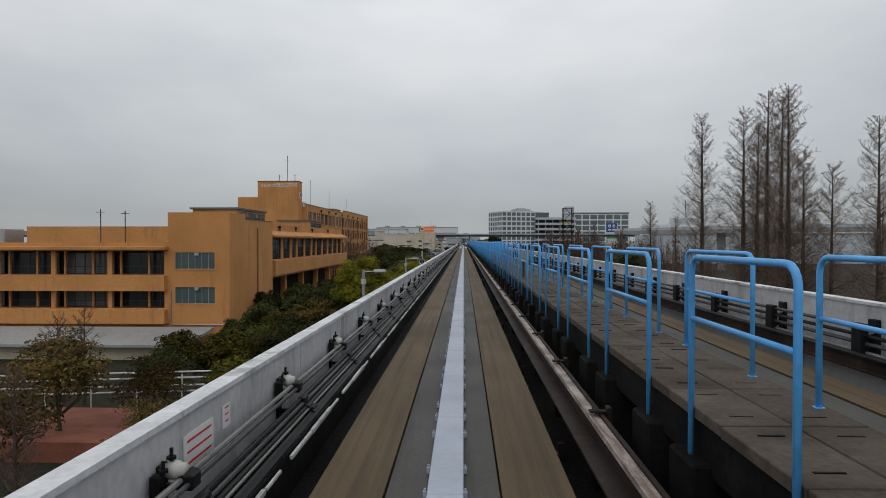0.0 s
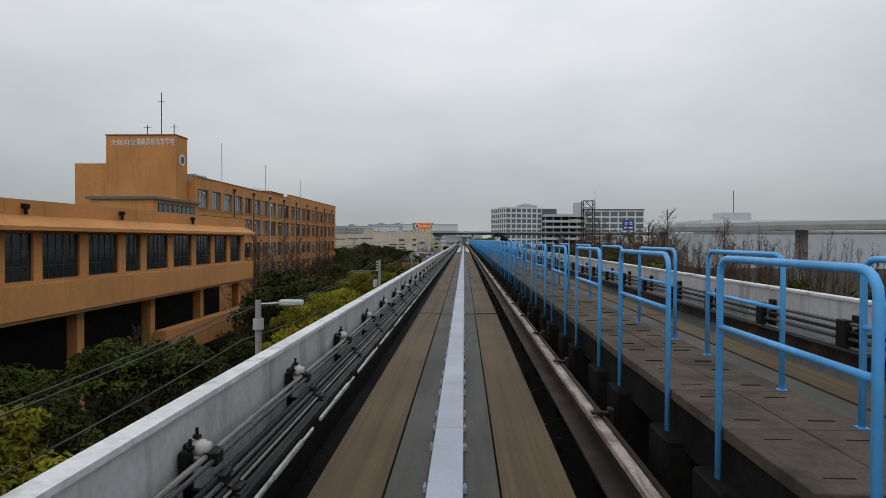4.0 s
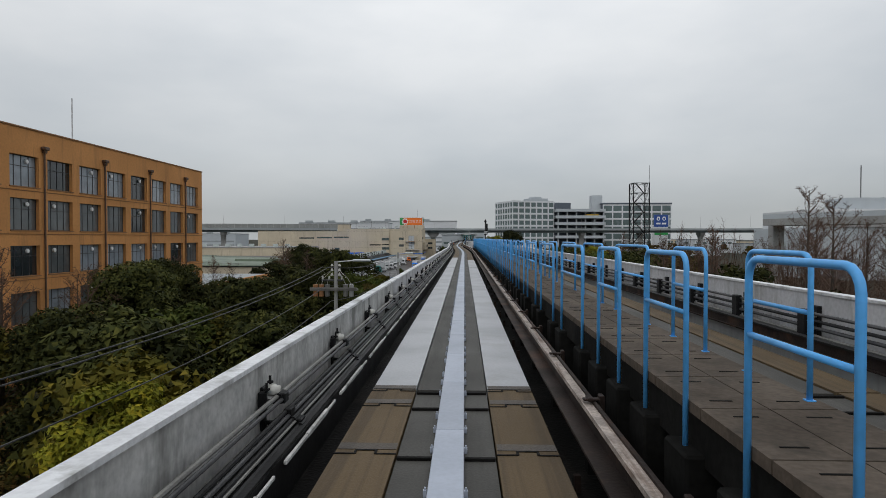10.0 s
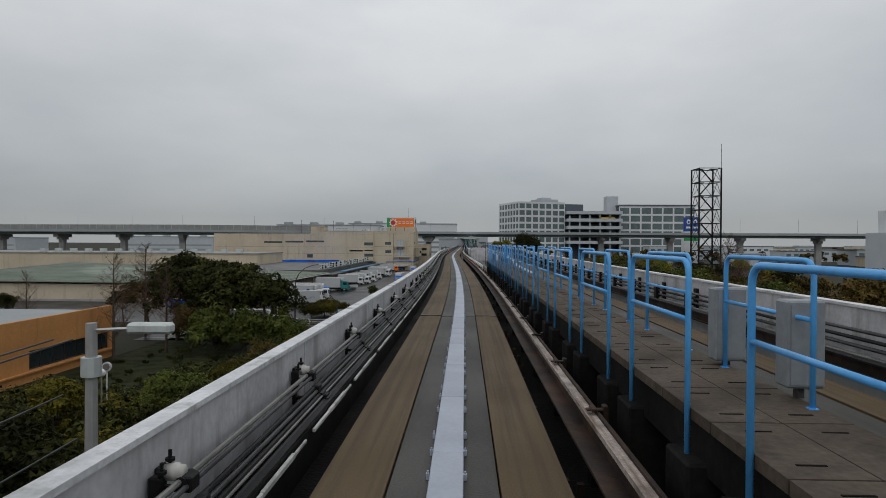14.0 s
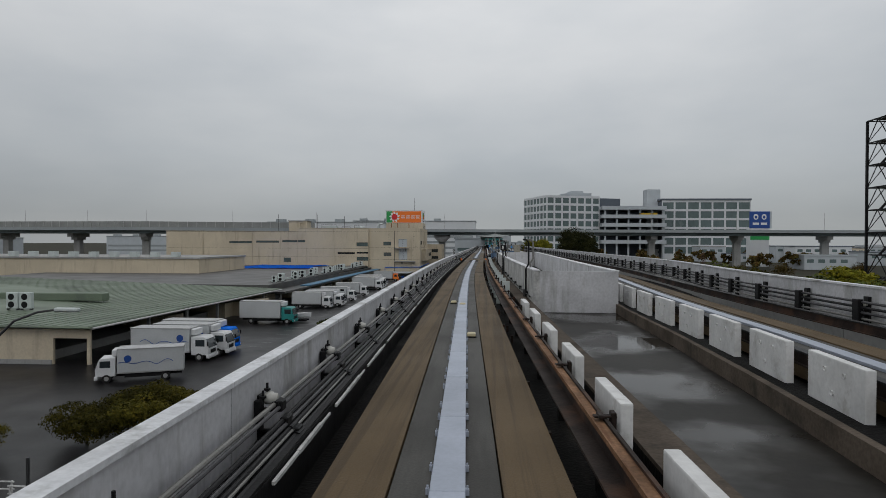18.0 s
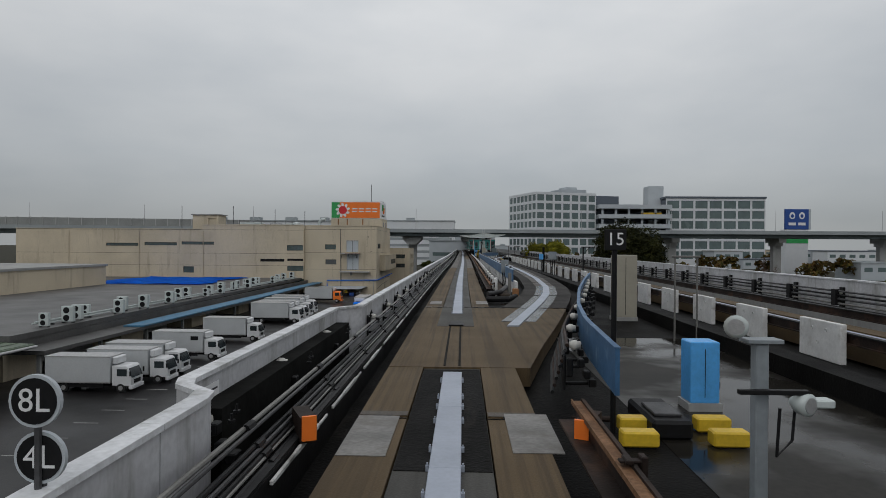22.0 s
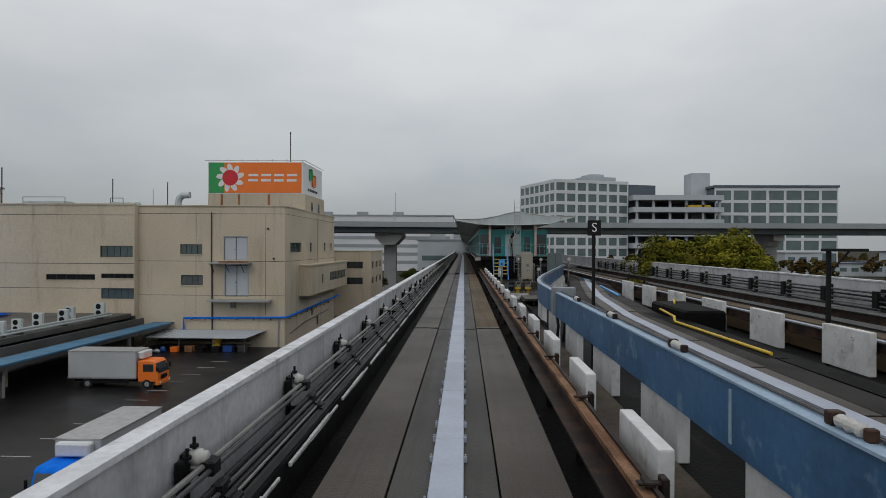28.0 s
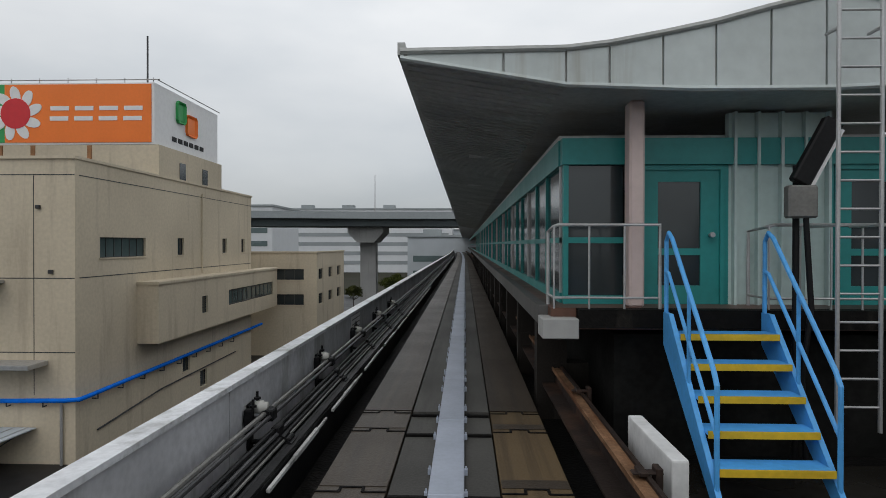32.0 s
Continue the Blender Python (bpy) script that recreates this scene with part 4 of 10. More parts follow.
def gridwall(u0, u1, z0, z1, cols, rows, t=0.35):
    """A wall with real openings: the columns are (u, width), the rows (z, height)."""
    bm = bmesh.new()
    zc = z0
    for z, h in sorted(rows):
        if z > zc:
            box(bm, u0, u1, 0, t, zc, z)
        uc = u0
        for u, w in sorted(cols):
            if u > uc + 0.01:
                box(bm, uc, u, 0, t, z, z + h)
            uc = u + w
        if uc < u1 - 0.01:
            box(bm, uc, u1, 0, t, z, z + h)
        zc = z + h
    box(bm, u0, u1, 0, t, zc, z1)
    bmesh.ops.remove_doubles(bm, verts=bm.verts[:], dist=0.0005)
    return bm


def openings(u0, u1, z0, z1, holes, t=0.35):
    """A wall with openings anywhere: holes are (u, z, w, h) and do not overlap."""
    us = sorted({u0, u1, *[h[0] for h in holes], *[h[0] + h[2] for h in holes]})
    bm = bmesh.new()
    for a, b in zip(us, us[1:]):
        if b - a < 1e-6:
            continue
        mid = (a + b) / 2
        zc = z0
        for u, z, w, h in sorted((h for h in holes if h[0] < mid < h[0] + h[2]), key=lambda q: q[1]):
            box(bm, a, b, 0, t, zc, z)
            zc = z + h
        box(bm, a, b, 0, t, zc, z1)
    bmesh.ops.remove_doubles(bm, verts=bm.verts[:], dist=0.0005)
    return bm


G = GROUND
# ---- ochre school, long four-storey block ----
school = thing("school_building", "ochre rendered four-storey school block with gridded dark windows", "school", -36.0, 0, 0, turn=90)
cols = [(153.0 + 4.52 * k, 3.45) for k in range(-2, 18)]
rows = [(6.2, 2.55), (2.63, 2.6), (-1.15, 2.5), (-5.1, 2.6)]
U0, U1 = 143.4, 234.6
STEPS = ((U0, 188.2, 10.3), (188.2, U1, 10.95))
for a, b, zt in STEPS:
    part("wall", gridwall(a, b, G, zt, [c for c in cols if a < c[0] < b], rows, 0.5), "ochre", school)
    part("parapet_cap", boxes((a - 0.02, b + 0.05, -0.08, 0.55, zt, zt + 0.12)), "ochre_dark", school)
part("end_wall", boxes((U1 - 0.4, U1 - 0.002, 0.502, 14.0, G, 10.9), (U0, U0 + 0.4, 0.502, 14.0, G, 9.8), (U0 + 0.4, U1 - 0.4, 13.6, 14.0, G, 9.8)), "ochre", school)
# solid core, its colour stands in for the unlit classrooms
part("core", boxes((U0 + 0.4, U1 - 0.4, 3.2, 13.6, G, 9.0)), "dark", school, "solid core painted dark in place of unlit rooms")
part("roof", boxes((U0 + 0.4, U1 - 0.4, 0.51, 13.6, 9.1, 9.3)), "greyroof", school)
for z in (8.85, 5.3, 1.45, -2.4):
    part("ceiling_slab", boxes((U0 + 0.4, U1 - 0.4, 0.502, 3.2, z, z + 0.2)), "pipe_pale", school)
# string courses with a thin dark brown strip below, under each row of windows
for z, h in rows:
    part("string_course", boxes((U0, U1, -0.06, -0.002, z - 0.3, z - 0.12)), "ochre", school)
    part("dark_strip", boxes((U0, U1, -0.03, -0.002, z - 0.36, z - 0.302)), "ochre_dark", school)
curtain = mat("pale_curtain", (0.46, 0.49, 0.52), 0.9, var=0.14, scale=1.5, fine=9)
M["curtain"] = curtain
cowl_me = mesh_of("vent_cowl", tubes((((0, -0.16, 0), (0, -0.12, 0), (0, 0.0, 0)), [0.14, 0.19, 0.19]), seg=12), "signwhite")
rng = random.Random(5)
for n_col, (u, w) in enumerate(cols):
    for n_row, (z, h) in enumerate(rows):
        k = rng.random()
        # top row mostly gets the pane with sky reflection in its colour
        o = window(school, u, z, w, h, 3, (0.66,), 0.3, "frame", "glass_sky" if (n_row == 0 and k < 0.85) or k < 0.42 else "glass_pale" if k < 0.84 else "glass")
        part("sill", boxes((u - 0.06, u + w + 0.06, -0.1, 0.3, z - 0.1, z - 0.004)), "ochre_dark", school)
        if k < 0.35:
            part("curtain", boxes((u + 0.06, u + w * rng.choice((0.34, 0.66)), 0.44, 0.47, z + 0.02, z + h)), "curtain", school)
        # round vent cowls in the upper lights
        if rng.random() < 0.75:
            same("vent_cowl", cowl_me, o, pose(w * (0.34 if n_col % 2 else 0.66), 0.0, h * 0.82))
for k in range(1, 18, 2):
    u = 153.0 + 4.52 * k - 0.55
    part("downpipe", tubes((((u, -0.14, G), (u, -0.14, 9.5)), 0.085)), "pipebrown", school, "dark brown downpipe")
    part("rain_hopper", boxes((u - 0.32, u + 0.32, -0.42, -0.002, 9.45, 9.75), (u - 0.18, u + 0.18, -0.32, -0.002, 9.2, 9.448), bevel=0.05), "pipebrown", school)
part("downpipe", tubes((((175.0, -0.16, G), (175.0, -0.16, 9.9), (175.0, 0.4, 10.35)), 0.1)), "fascia", school, "pale grey downpipe")
part("vent_pipe", tubes((((192.6, -0.16, G), (192.6, -0.16, 10.1), (192.0, -0.2, 10.25), (191.2, -0.2, 10.25)), 0.06)), "alu", school, "pale bent vent pipe")
for u, h in ((162.5, 7.2), (185.3, 6.2), (212.5, 5.6)):
    part("lightning_rod", tubes((((u, 4.0, 9.3), (u, 4.0, 10.6 + h)), 0.06)), "alu", school)
for u in (148.0, 150.5):
    part("roof_unit", boxes((u, u + 1.6, 2.2, 3.4, 9.3, 11.2), bevel=0.05), "alu", school)
part("stair_house", boxes((178.5, 188.0, 1.2, 9.0, 9.3, 11.0)), "ochre", school)
part("stair_house_cap", boxes((178.3, 188.15, 1.0, 9.2, 11.002, 11.15)), "ochre_dark", school)
part("roof_rail", tubes((((168.0, 0.8, 10.9), (178.4, 0.8, 10.9)), 0.03), *[(((168.0 + 1.3 * i, 0.8, 9.3), (168.0 + 1.3 * i, 0.8, 10.9)), 0.025) for i in range(9)]), "alu", school)

# tower with the emblem and the lettering
tower = thing("school_tower", "ochre rendered tower with white lettering and a round emblem", "tower", 0, 0, 0)
part("wall", boxes((-46.4, -37.2, 140.0, 143.3, G, 15.3)), "ochre", tower)
part("parapet_cap", boxes((-46.5, -37.1, 139.9, 143.38, 15.302, 15.45)), "ochre_dark", tower)
part("stair_block", boxes((-51.5, -46.402, 141.5, 147.0, G, 11.9)), "ochre", tower)
bm = bmesh.new()
tube(bm, [(-37.2, 141.6, 12.3), (-37.08, 141.6, 12.3)], 0.75, 20)
emb = part("emblem", bm, "signwhite", tower)
bm = bmesh.new()
tube(bm, [(-37.08, 141.6, 12.3), (-37.05, 141.6, 12.3)], 0.5, 20)
part("emblem_centre", bm, "signblue", emb)
for dx, h in ((-40.3, 6.0), (-38.6, 1.8), (-42.2, 1.7)):
    part("antenna_mast", tubes((((dx, 142.5, 15.4), (dx, 142.5, 15.4 + h)), 0.06), (((dx - 0.5, 142.5, 15.4 + h * 0.8), (dx + 0.5, 142.5, 15.4 + h * 0.8)), 0.03)), "pipe", tower)


def letters(name, body, size, material, parent, at, depth=0.02, align="CENTER"):
    cu = bpy.data.curves.new(name, "FONT")
    cu.body, cu.size, cu.extrude, cu.align_x, cu.align_y = body, size, depth, align, "CENTER"
    cu.resolution_u = 3
    cu.materials.append(M[material])
    tmp = bpy.data.objects.new(name, cu)
    scene.collection.objects.link(tmp)
    bpy.context.view_layer.update()
    me = bpy.data.meshes.new_from_object(tmp.evaluated_get(bpy.context.evaluated_depsgraph_get()))
    bpy.data.objects.remove(tmp)
    ob = new(name, me)
    ob.parent, ob.matrix_basis = parent, at
    return ob


letters("lettering", "大阪府立", 0.85, "signwhite", tower, pose(-44.1, 139.98, 14.35, 90))
letters("lettering", "港南造形高等学校", 1.02, "signwhite", tower, pose(-39.9, 139.98, 14.4, 90)).scale = (0.62, 1, 1)

# two-storey front wing: side with the long window band
wing = thing("school_wing", "ochre school wing with a long window band and tiled eave", "school", -26.2, 0, 0, turn=90)
wc = [(84.0, 5.2), (90.3, 3.6), (95.0, 2.4), (98.2, 3.8), (103.0, 3.8), (107.8, 2.3), (111.0, 3.8), (115.8, 3.8), (120.6, 3.6), (125.2, 3.4), (129.6, 3.2)]
part("wall", gridwall(81.4, 134.0, -0.7, 4.3, wc, [(-0.6, 2.9)]), "ochre", wing)
# upper rooms are one block, coloured dark as if unlit
part("upper_body", boxes((81.4, 134.0, 0.352, 12.0, -0.7, 4.0)), "dark", wing, "upper floor block painted dark as unlit rooms")
part("roof", boxes((81.6, 133.8, 0.4, 11.9, 4.002, 4.14)), "greyroof", wing)
part("balcony", boxes((83.0, 134.0, -1.1, -0.005, -2.7, -0.7), bevel=0.03), "ochre", wing)
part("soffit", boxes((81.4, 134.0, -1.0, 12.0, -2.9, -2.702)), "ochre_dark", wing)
bm = bmesh.new()
k = [(-1.25, 2.45), (-1.25, 2.7), (0.0, 3.35), (0.0, 2.45)]
vs = [[bm.verts.new((u, a, b)) for a, b in k] for u in (81.8, 134.3)]
bm.faces.new(vs[0]), bm.faces.new(vs[1][::-1])
for i in range(4):
    j = (i + 1) % 4
    bm.faces.new((vs[0][j], vs[0][i], vs[1][i], vs[1][j]))
part("eave", bm, "ochre", wing, "sloping ochre tiled eave")
for u, w in wc:
    window(wing, u, -0.6, w, 2.9, 4 if w > 3 else 2, (0.3, 0.62), 0.16, "frame", "glass")
    if w > 3:
        part("curtain", boxes((u + 0.3, u + w * 0.55, 0.4, 0.44, -0.55, 0.9)), "curtain", wing)
for u in (88.0, 96.5, 107.0, 119.5):
    part("roof_lamp", boxes((u - 0.18, u + 0.18, -0.35, -0.002, 3.75, 4.05), (u - 0.1, u + 0.1, -0.28, -0.1, 3.4, 3.748), bevel=0.03), "dark", wing)
# set-back block whose dark colour paints the deep shade behind the columns
part("ground_floor_shade", boxes((81.4, 134.0, 3.0, 12.0, G, -2.9)), "dark", wing, "ground floor block with its deep shade painted dark")
for u in (82.0, 92.0, 102.0, 112.0, 122.0, 132.6):
    part("column", boxes((u, u + 0.8, 0.2, 1.0, G, -2.9), bevel=0.04), "ochre", wing)
part("lower_balcony", boxes((112.0, 134.0, -1.1, -0.1, -8.2, -5.8), bevel=0.03), "ochre", wing)
part("clerestory", boxes((85.0, 97.5, 5.0, 11.0, 4.0, 6.3)), "ochre", wing)
part("clerestory_cap", boxes((84.7, 97.8, 4.7, 11.3, 6.302, 6.55)), "girder", wing, "green metal roof edge")
for u in (86.0, 90.0, 94.0):
    window(wing, u, 4.75, 3.2, 1.25, 3, (), 4.93, "frame", "glass")
part("roof_window_band", boxes((118.0, 128.0, 3.0, 9.0, 4.0, 5.7)), "ochre", wing)
part("roof_window_cap", boxes((117.7, 128.3, 2.7, 9.3, 5.702, 5.95)), "girder", wing)
window(wing, 119.0, 4.3, 8.0, 1.1, 7, (), 2.93, "frame", "glass")

# front wing: end that faces the line's start
front = thing("school_end_block", "ochre school end wall with balconies and paired windows", "school", 0, 66.2, 0.366)
front.scale = (0.817,) * 3
GF = -12.68
part("wall", openings(-38.8, -30.6, GF, 5.7, [(-37.9, -1.75, 5.3, 2.2), (-37.9, -6.3, 5.3, 2.2)]), "ochre", front)
# filled body, room darkness put into its colour
part("body", boxes((-38.8, -31.1, 0.352, 14.0, GF, 5.3)), "dark", front, "solid core painted dark in place of unlit rooms")
part("upper_block", boxes((-38.8, -33.0, 0.36, 9.0, 4.3, 5.68)), "ochre", front)
for z in (-1.75, -6.3):
    window(front, -37.9, z, 5.3, 2.2, 5, (), 0.14, "alu", "glass_green", "ochre")
    part("vent_cowl", boxes((-35.3, -34.7, -0.1, 0.12, z + 1.75, z + 2.15), bevel=0.06), "alu", front)
part("drain_pipe", tubes((((-38.4, -0.15, -4.6), (-38.4, -0.15, -9.0), (-30.7, -0.15, -9.05)), 0.09)), "alu", front, "pale drain pipe")
part("wall", gridwall(-95.0, -38.8, GF, 1.75, [(-39.3 - 7.6 * i - 7.0, 7.0) for i in range(7)], [(-2.5, 3.1), (-6.9, 2.5)]), "ochre", front)
# filled body behind the galleries, coloured dark for unlit rooms
part("body", boxes((-95.0, -38.8, 2.2, 14.0, GF, 1.5)), "dark", front, "solid core painted dark in place of unlit rooms")
for z in (-2.62, 0.62, -7.02, -4.38):
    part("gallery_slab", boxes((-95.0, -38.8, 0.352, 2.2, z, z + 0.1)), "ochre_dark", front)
for i in range(14):
    part("gallery_post", boxes((-42.0 - 3.8 * i, -41.75 - 3.8 * i, 1.0, 1.25, -6.9, -4.4), (-42.0 - 3.8 * i, -41.75 - 3.8 * i, 1.0, 1.25, -2.5, 0.6)), "ochre", front)
for i in range(7):
    for z, h in ((-2.5, 2.9), (-6.9, 2.4)):
        window(front, -46.2 - 7.6 * i, z, 6.8, h, 4, (0.35,), 1.9, "frame", "glass_pale" if i % 2 else "glass")
part("balcony", boxes((-95.0, -38.9, -0.9, -0.005, -4.6, -2.6), bevel=0.03), "ochre", front)
part("balcony", boxes((-95.0, -38.9, -0.9, -0.005, -8.9, -7.0), bevel=0.03), "ochre", front)
part("eave", boxes((-95.0, -38.7, -1.3, -0.005, 0.75, 1.25), bevel=0.08), "ochre", front, "ochre tiled eave")
part("roof_block", boxes((-62.0, -40.0, 6.0, 16.0, 1.5, 4.0)), "ochre", front)
part("roof", boxes((-94.8, -38.82, 0.4, 13.9, 1.5, 1.62)), "greyroof", front)
part("body_cheek", boxes((-38.82, -38.802, 0.36, 13.9, GF, 5.2)), "ochre", front)
part("roof", boxes((-38.78, -34.02, 9.02, 13.9, 5.302, 5.4), (-34.0, -31.12, 6.02, 13.9, 5.302, 5.4)), "greyroof", front)
part("water_tank", boxes((-69.0, -64.5, 5.0, 9.0, 1.62, 3.7), bevel=0.1), "alu", front)
for x, h in ((-51.0, 3.2), (-47.5, 3.0)):
    part("antenna_mast", tubes((((x, 5.5, 1.6), (x, 5.5, 3.2 + h)), 0.07), (((x - 0.6, 5.5, 2.8 + h), (x + 0.6, 5.5, 2.8 + h)), 0.04)), "pipe", front)
bm = bmesh.new()
va = [bm.verts.new(p) for p in ((-80.0, -7.0, GF + 2.1), (-33.6, -7.0, GF + 2.1), (-32.2, -1.2, GF + 3.5), (-80.0, -1.2, GF + 3.5))]
vb = [bm.verts.new(v.co - Vector((0, 0, 0.3))) for v in va]
bm.faces.new(va), bm.faces.new(vb[::-1])
for i in range(4):
    j = (i + 1) % 4
    bm.faces.new((va[j], va[i], vb[i], vb[j]))
part("low_roof", bm, "conc", front, "pale grey-green sloping lean-to roof")
part("low_wall", boxes((-79.0, -34.0, -5.5, -1.3, GF, GF + 2.0)), "cream", front)
part("side_wall", boxes((-31.1, -30.602, 0.36, 18.4, GF, 4.9)), "ochre", front)
part("side_cap", boxes((-31.2, -30.55, 6.0, 18.5, 4.902, 5.05)), "ochre_dark", front)
part("upper_block", boxes((-34.0, -30.604, 0.36, 6.0, 4.902, 5.69)), "ochre", front)
part("downpipe", tubes((((-30.5, 10.9, GF), (-30.5, 10.9, 3.8)), 0.12)), "ochre_dark", front)

# ---- low ochre annex ----
annex = thing("ochre_annex", "low ochre annex with a pale roof edge", "building", -36.7, 0, 0, turn=90)
part("wall", openings(240.0, 274.0, G, -4.7, [(261.4, -9.0, 8.2, 1.65), (270.4, -9.0, 2.8, 1.65)]), "ochre", annex)
part("body", boxes((240.0, 274.0, 0.352, 26.0, G, -5.4)), "ochre", annex)
part("roof", boxes((240.2, 273.8, 0.36, 25.8, -5.398, -5.2)), "conc_far", annex, "pale wet flat roof")
part("parapet", boxes((240.0, 274.0, 25.0, 25.4, -5.4, -3.9)), "white", annex)
for u, w, n_ in ((261.4, 8.2, 4), (270.4, 2.8, 2)):
    window(annex, u, -9.0, w, 1.65, n_, (), 0.15)
part("ledge", boxes((256.0, 274.0, -0.25, -0.002, -9.25, -9.05), bevel=0.03), "ochre", annex)
part("end_wall", boxes((240.0, 240.35, 0.36, 26.0, G, -4.9)), "ochre", annex)

# ---- sheds with loading bays ----
shed = thing("loading_shed", "long cream loading shed with a grey-green metal roof", "warehouse")
SX = [(329.8, -38.4), (397.0, -37.4), (484.0, -36.0)]


def dock_x(y):
    for (a, p), (b, q_) in zip(SX, SX[1:]):
        if y <= b:
            return p + (q_ - p) * (y - a) / (b - a)
    return SX[-1][1]


part("front_wall", openings(-110.0, -38.7, G, -6.52, [(-42.4, G, 3.4, 2.6)], 0.3), "cream", shed, at=pose(0, 330.5, 0))
part("wall_pipe", tubes((((-49.5, 330.35, G), (-49.5, 330.35, -6.9), (-52.0, 330.3, -6.75), (-60.0, 330.3, -6.75)), 0.07), (((-50.0, 330.35, -8.4), (-50.0, 330.35, -6.9)), 0.06)), "pipe_pale", shed)
part("wall_base", boxes((-110.0, -42.5, 330.4, 330.498, G, G + 0.5)), "conc", shed)
bm = bmesh.new()
pts = [(-38.2, 329.8, -6.15), (-112.0, 329.8, -5.8), (-112.0, 386.0, -4.2), (-38.2, 386.0, -6.6)]
a = [bm.verts.new(p) for p in pts]
b = [bm.verts.new((x, y, z - 0.25)) for x, y, z in pts]
bm.faces.new(a[::-1]), bm.faces.new(b)
for i in range(4):
    j = (i + 1) % 4
    bm.faces.new((a[i], a[j], b[j], b[i]))
part("roof", bm, "greenroof", shed, "grey-green ribbed metal roof, wet")
bm = bmesh.new()
for i in range(62):
    t_ = i / 61
    xa, xb = -38.4 - 73.4 * t_, -38.4 - 73.4 * t_
    za, zb = -6.15 + 0.35 * t_, -6.6 + 2.4 * t_
    tube(bm, [(xa, 329.8, za + 0.02), (xb, 386.0, zb + 0.02)], 0.035, 4, False)
ribs = part("roof_ribs", bm, "greenroof", shed)
ribs["kind"] = "stuff"
part("flat_roof", boxes((-112.0, -40.5, 386.2, 486.0, -6.5, -6.0)), "greyroof", shed, "dark wet flat roof")
# bay depth is one block, its shade painted by the dark colour
part("bay_shade_block", boxes((-112.0, -50.0, 331.2, 485.0, G, -7.4)), "dark", shed, "solid block painted dark as the shade in the loading bays")
canopy = part("canopy", strip(bmesh.new(), lambda y: dock_x(y) - 7.0, dock_x, 386.3, 484.0, -7.6, -7.25), "greyroof", shed)
part("canopy_edge", strip(bmesh.new(), lambda y: dock_x(y) - 2.0, lambda y: dock_x(y) + 0.25, 402.0, 484.5, -7.2, -7.05), "canopy_blue", shed, "faded teal-blue corrugated canopy edge")
part("eaves_wall", strip(bmesh.new(), lambda y: dock_x(y) - 3.3, lambda y: dock_x(y) - 3.1, 386.3, 484.0, -7.24, -6.52), "greyroof", shed)
part("gutter", tubes((((-38.05, 329.9, -6.35), (-38.05, 386.0, -6.8)), 0.12)), "alu", shed)
part("eave_edge", tubes((((-38.2, 329.72, -6.28), (-112.0, 329.72, -5.93)), 0.1)), "greenroof", shed)
part("ridge_vent", boxes((-75.0, -51.0, 352.0, 353.6, -5.95, -4.9), bevel=0.1), "greenroof", shed, "raised green ridge vent")
for y in range(342, 484, 9):
    part("post", boxes((dock_x(y) - 1.2, dock_x(y) - 0.9, y, y + 0.3, G, -7.3 if y > 386 else -6.42 - 0.45 * (y - 329.8) / 56.2)), "conc", shed)
for i in range(7):
    y = 350 + 18.0 * i
    part("office_box", boxes((dock_x(y) - 9.0, dock_x(y) - 3.4, y, y + 5.0, G, -7.7)), "cream", shed)
part("dock_wall", boxes((-50.0, -44.0, 331.2, 484.0, G, G + 1.0)), "conc", shed)
part("blue_box", boxes((-41.2, -37.3, 371.0, 377.0, G, -7.65)), "cream", shed)
bm = bmesh.new()
nx, ny = 12, 8
gv = [[bm.verts.new((-77.0 + 23.5 * i / nx + 1.5 * math.sin(j * 1.1), 455.0 + 26 * j / ny, -5.82 + 0.06 * math.sin(i * 1.7 + j) + 0.05 * math.cos(j * 2.3 + i * 0.7))) for j in range(ny + 1)] for i in range(nx + 1)]
for i in range(nx):
    for j in range(ny):
        bm.faces.new((gv[i][j], gv[i + 1][j], gv[i + 1][j + 1], gv[i][j + 1]))
bmesh.ops.solidify(bm, geom=bm.faces[:], thickness=0.03)
solid("blue_sheet", bm, "tarp", "bright blue plastic sheet spread on the flat roof", "tarpaulin")

# air-conditioning units along the shed roofs
ac_body = boxes((0, 0.95, 0, 0.36, 0.12, 1.35), bevel=0.03)
ac_me = mesh_of("casing", ac_body, "fascia")
bm = bmesh.new()
for z in (0.42, 1.02):
    tube(bm, [(0.42, -0.012, z), (0.42, 0.004, z)], 0.25, 16)
fan_me = mesh_of("fan_grille", bm, "dark")
leg_me = mesh_of("foot", boxes((0.05, 0.12, 0.02, 0.34, 0, 0.12)), "pipe")
rng = random.Random(9)


def ac_unit(x, y, z, turn, sc=1.0):
    o = thing("air_conditioner", "pale grey outdoor air-conditioning unit with round fan grilles", "air conditioner", x, y, z, "roof air conditioners", turn=turn)
    o.scale = (sc,) * 3
    same("casing", ac_me, o, pose(0, 0, 0))
    same("fan_grille", fan_me, o, pose(0, 0, 0))
    for dx in (0.0, 0.78):
        same("foot", leg_me, o, pose(dx, 0, 0))


for i in range(30):
    y = 392 + i * 3.0 + rng.uniform(-0.6, 0.6)
    ac_unit(-41.2 - rng.uniform(0, 2.2), y, -6.0, rng.choice((0, 0, 90, 0)), rng.uniform(0.95, 1.3))
for x in (-55.6, -54.0):
    ac_unit(x, 341.0, -5.95, 0, 1.5)
pr = thing("pipe_rack", "grey pipes running along the shed roof edge", "pipework")
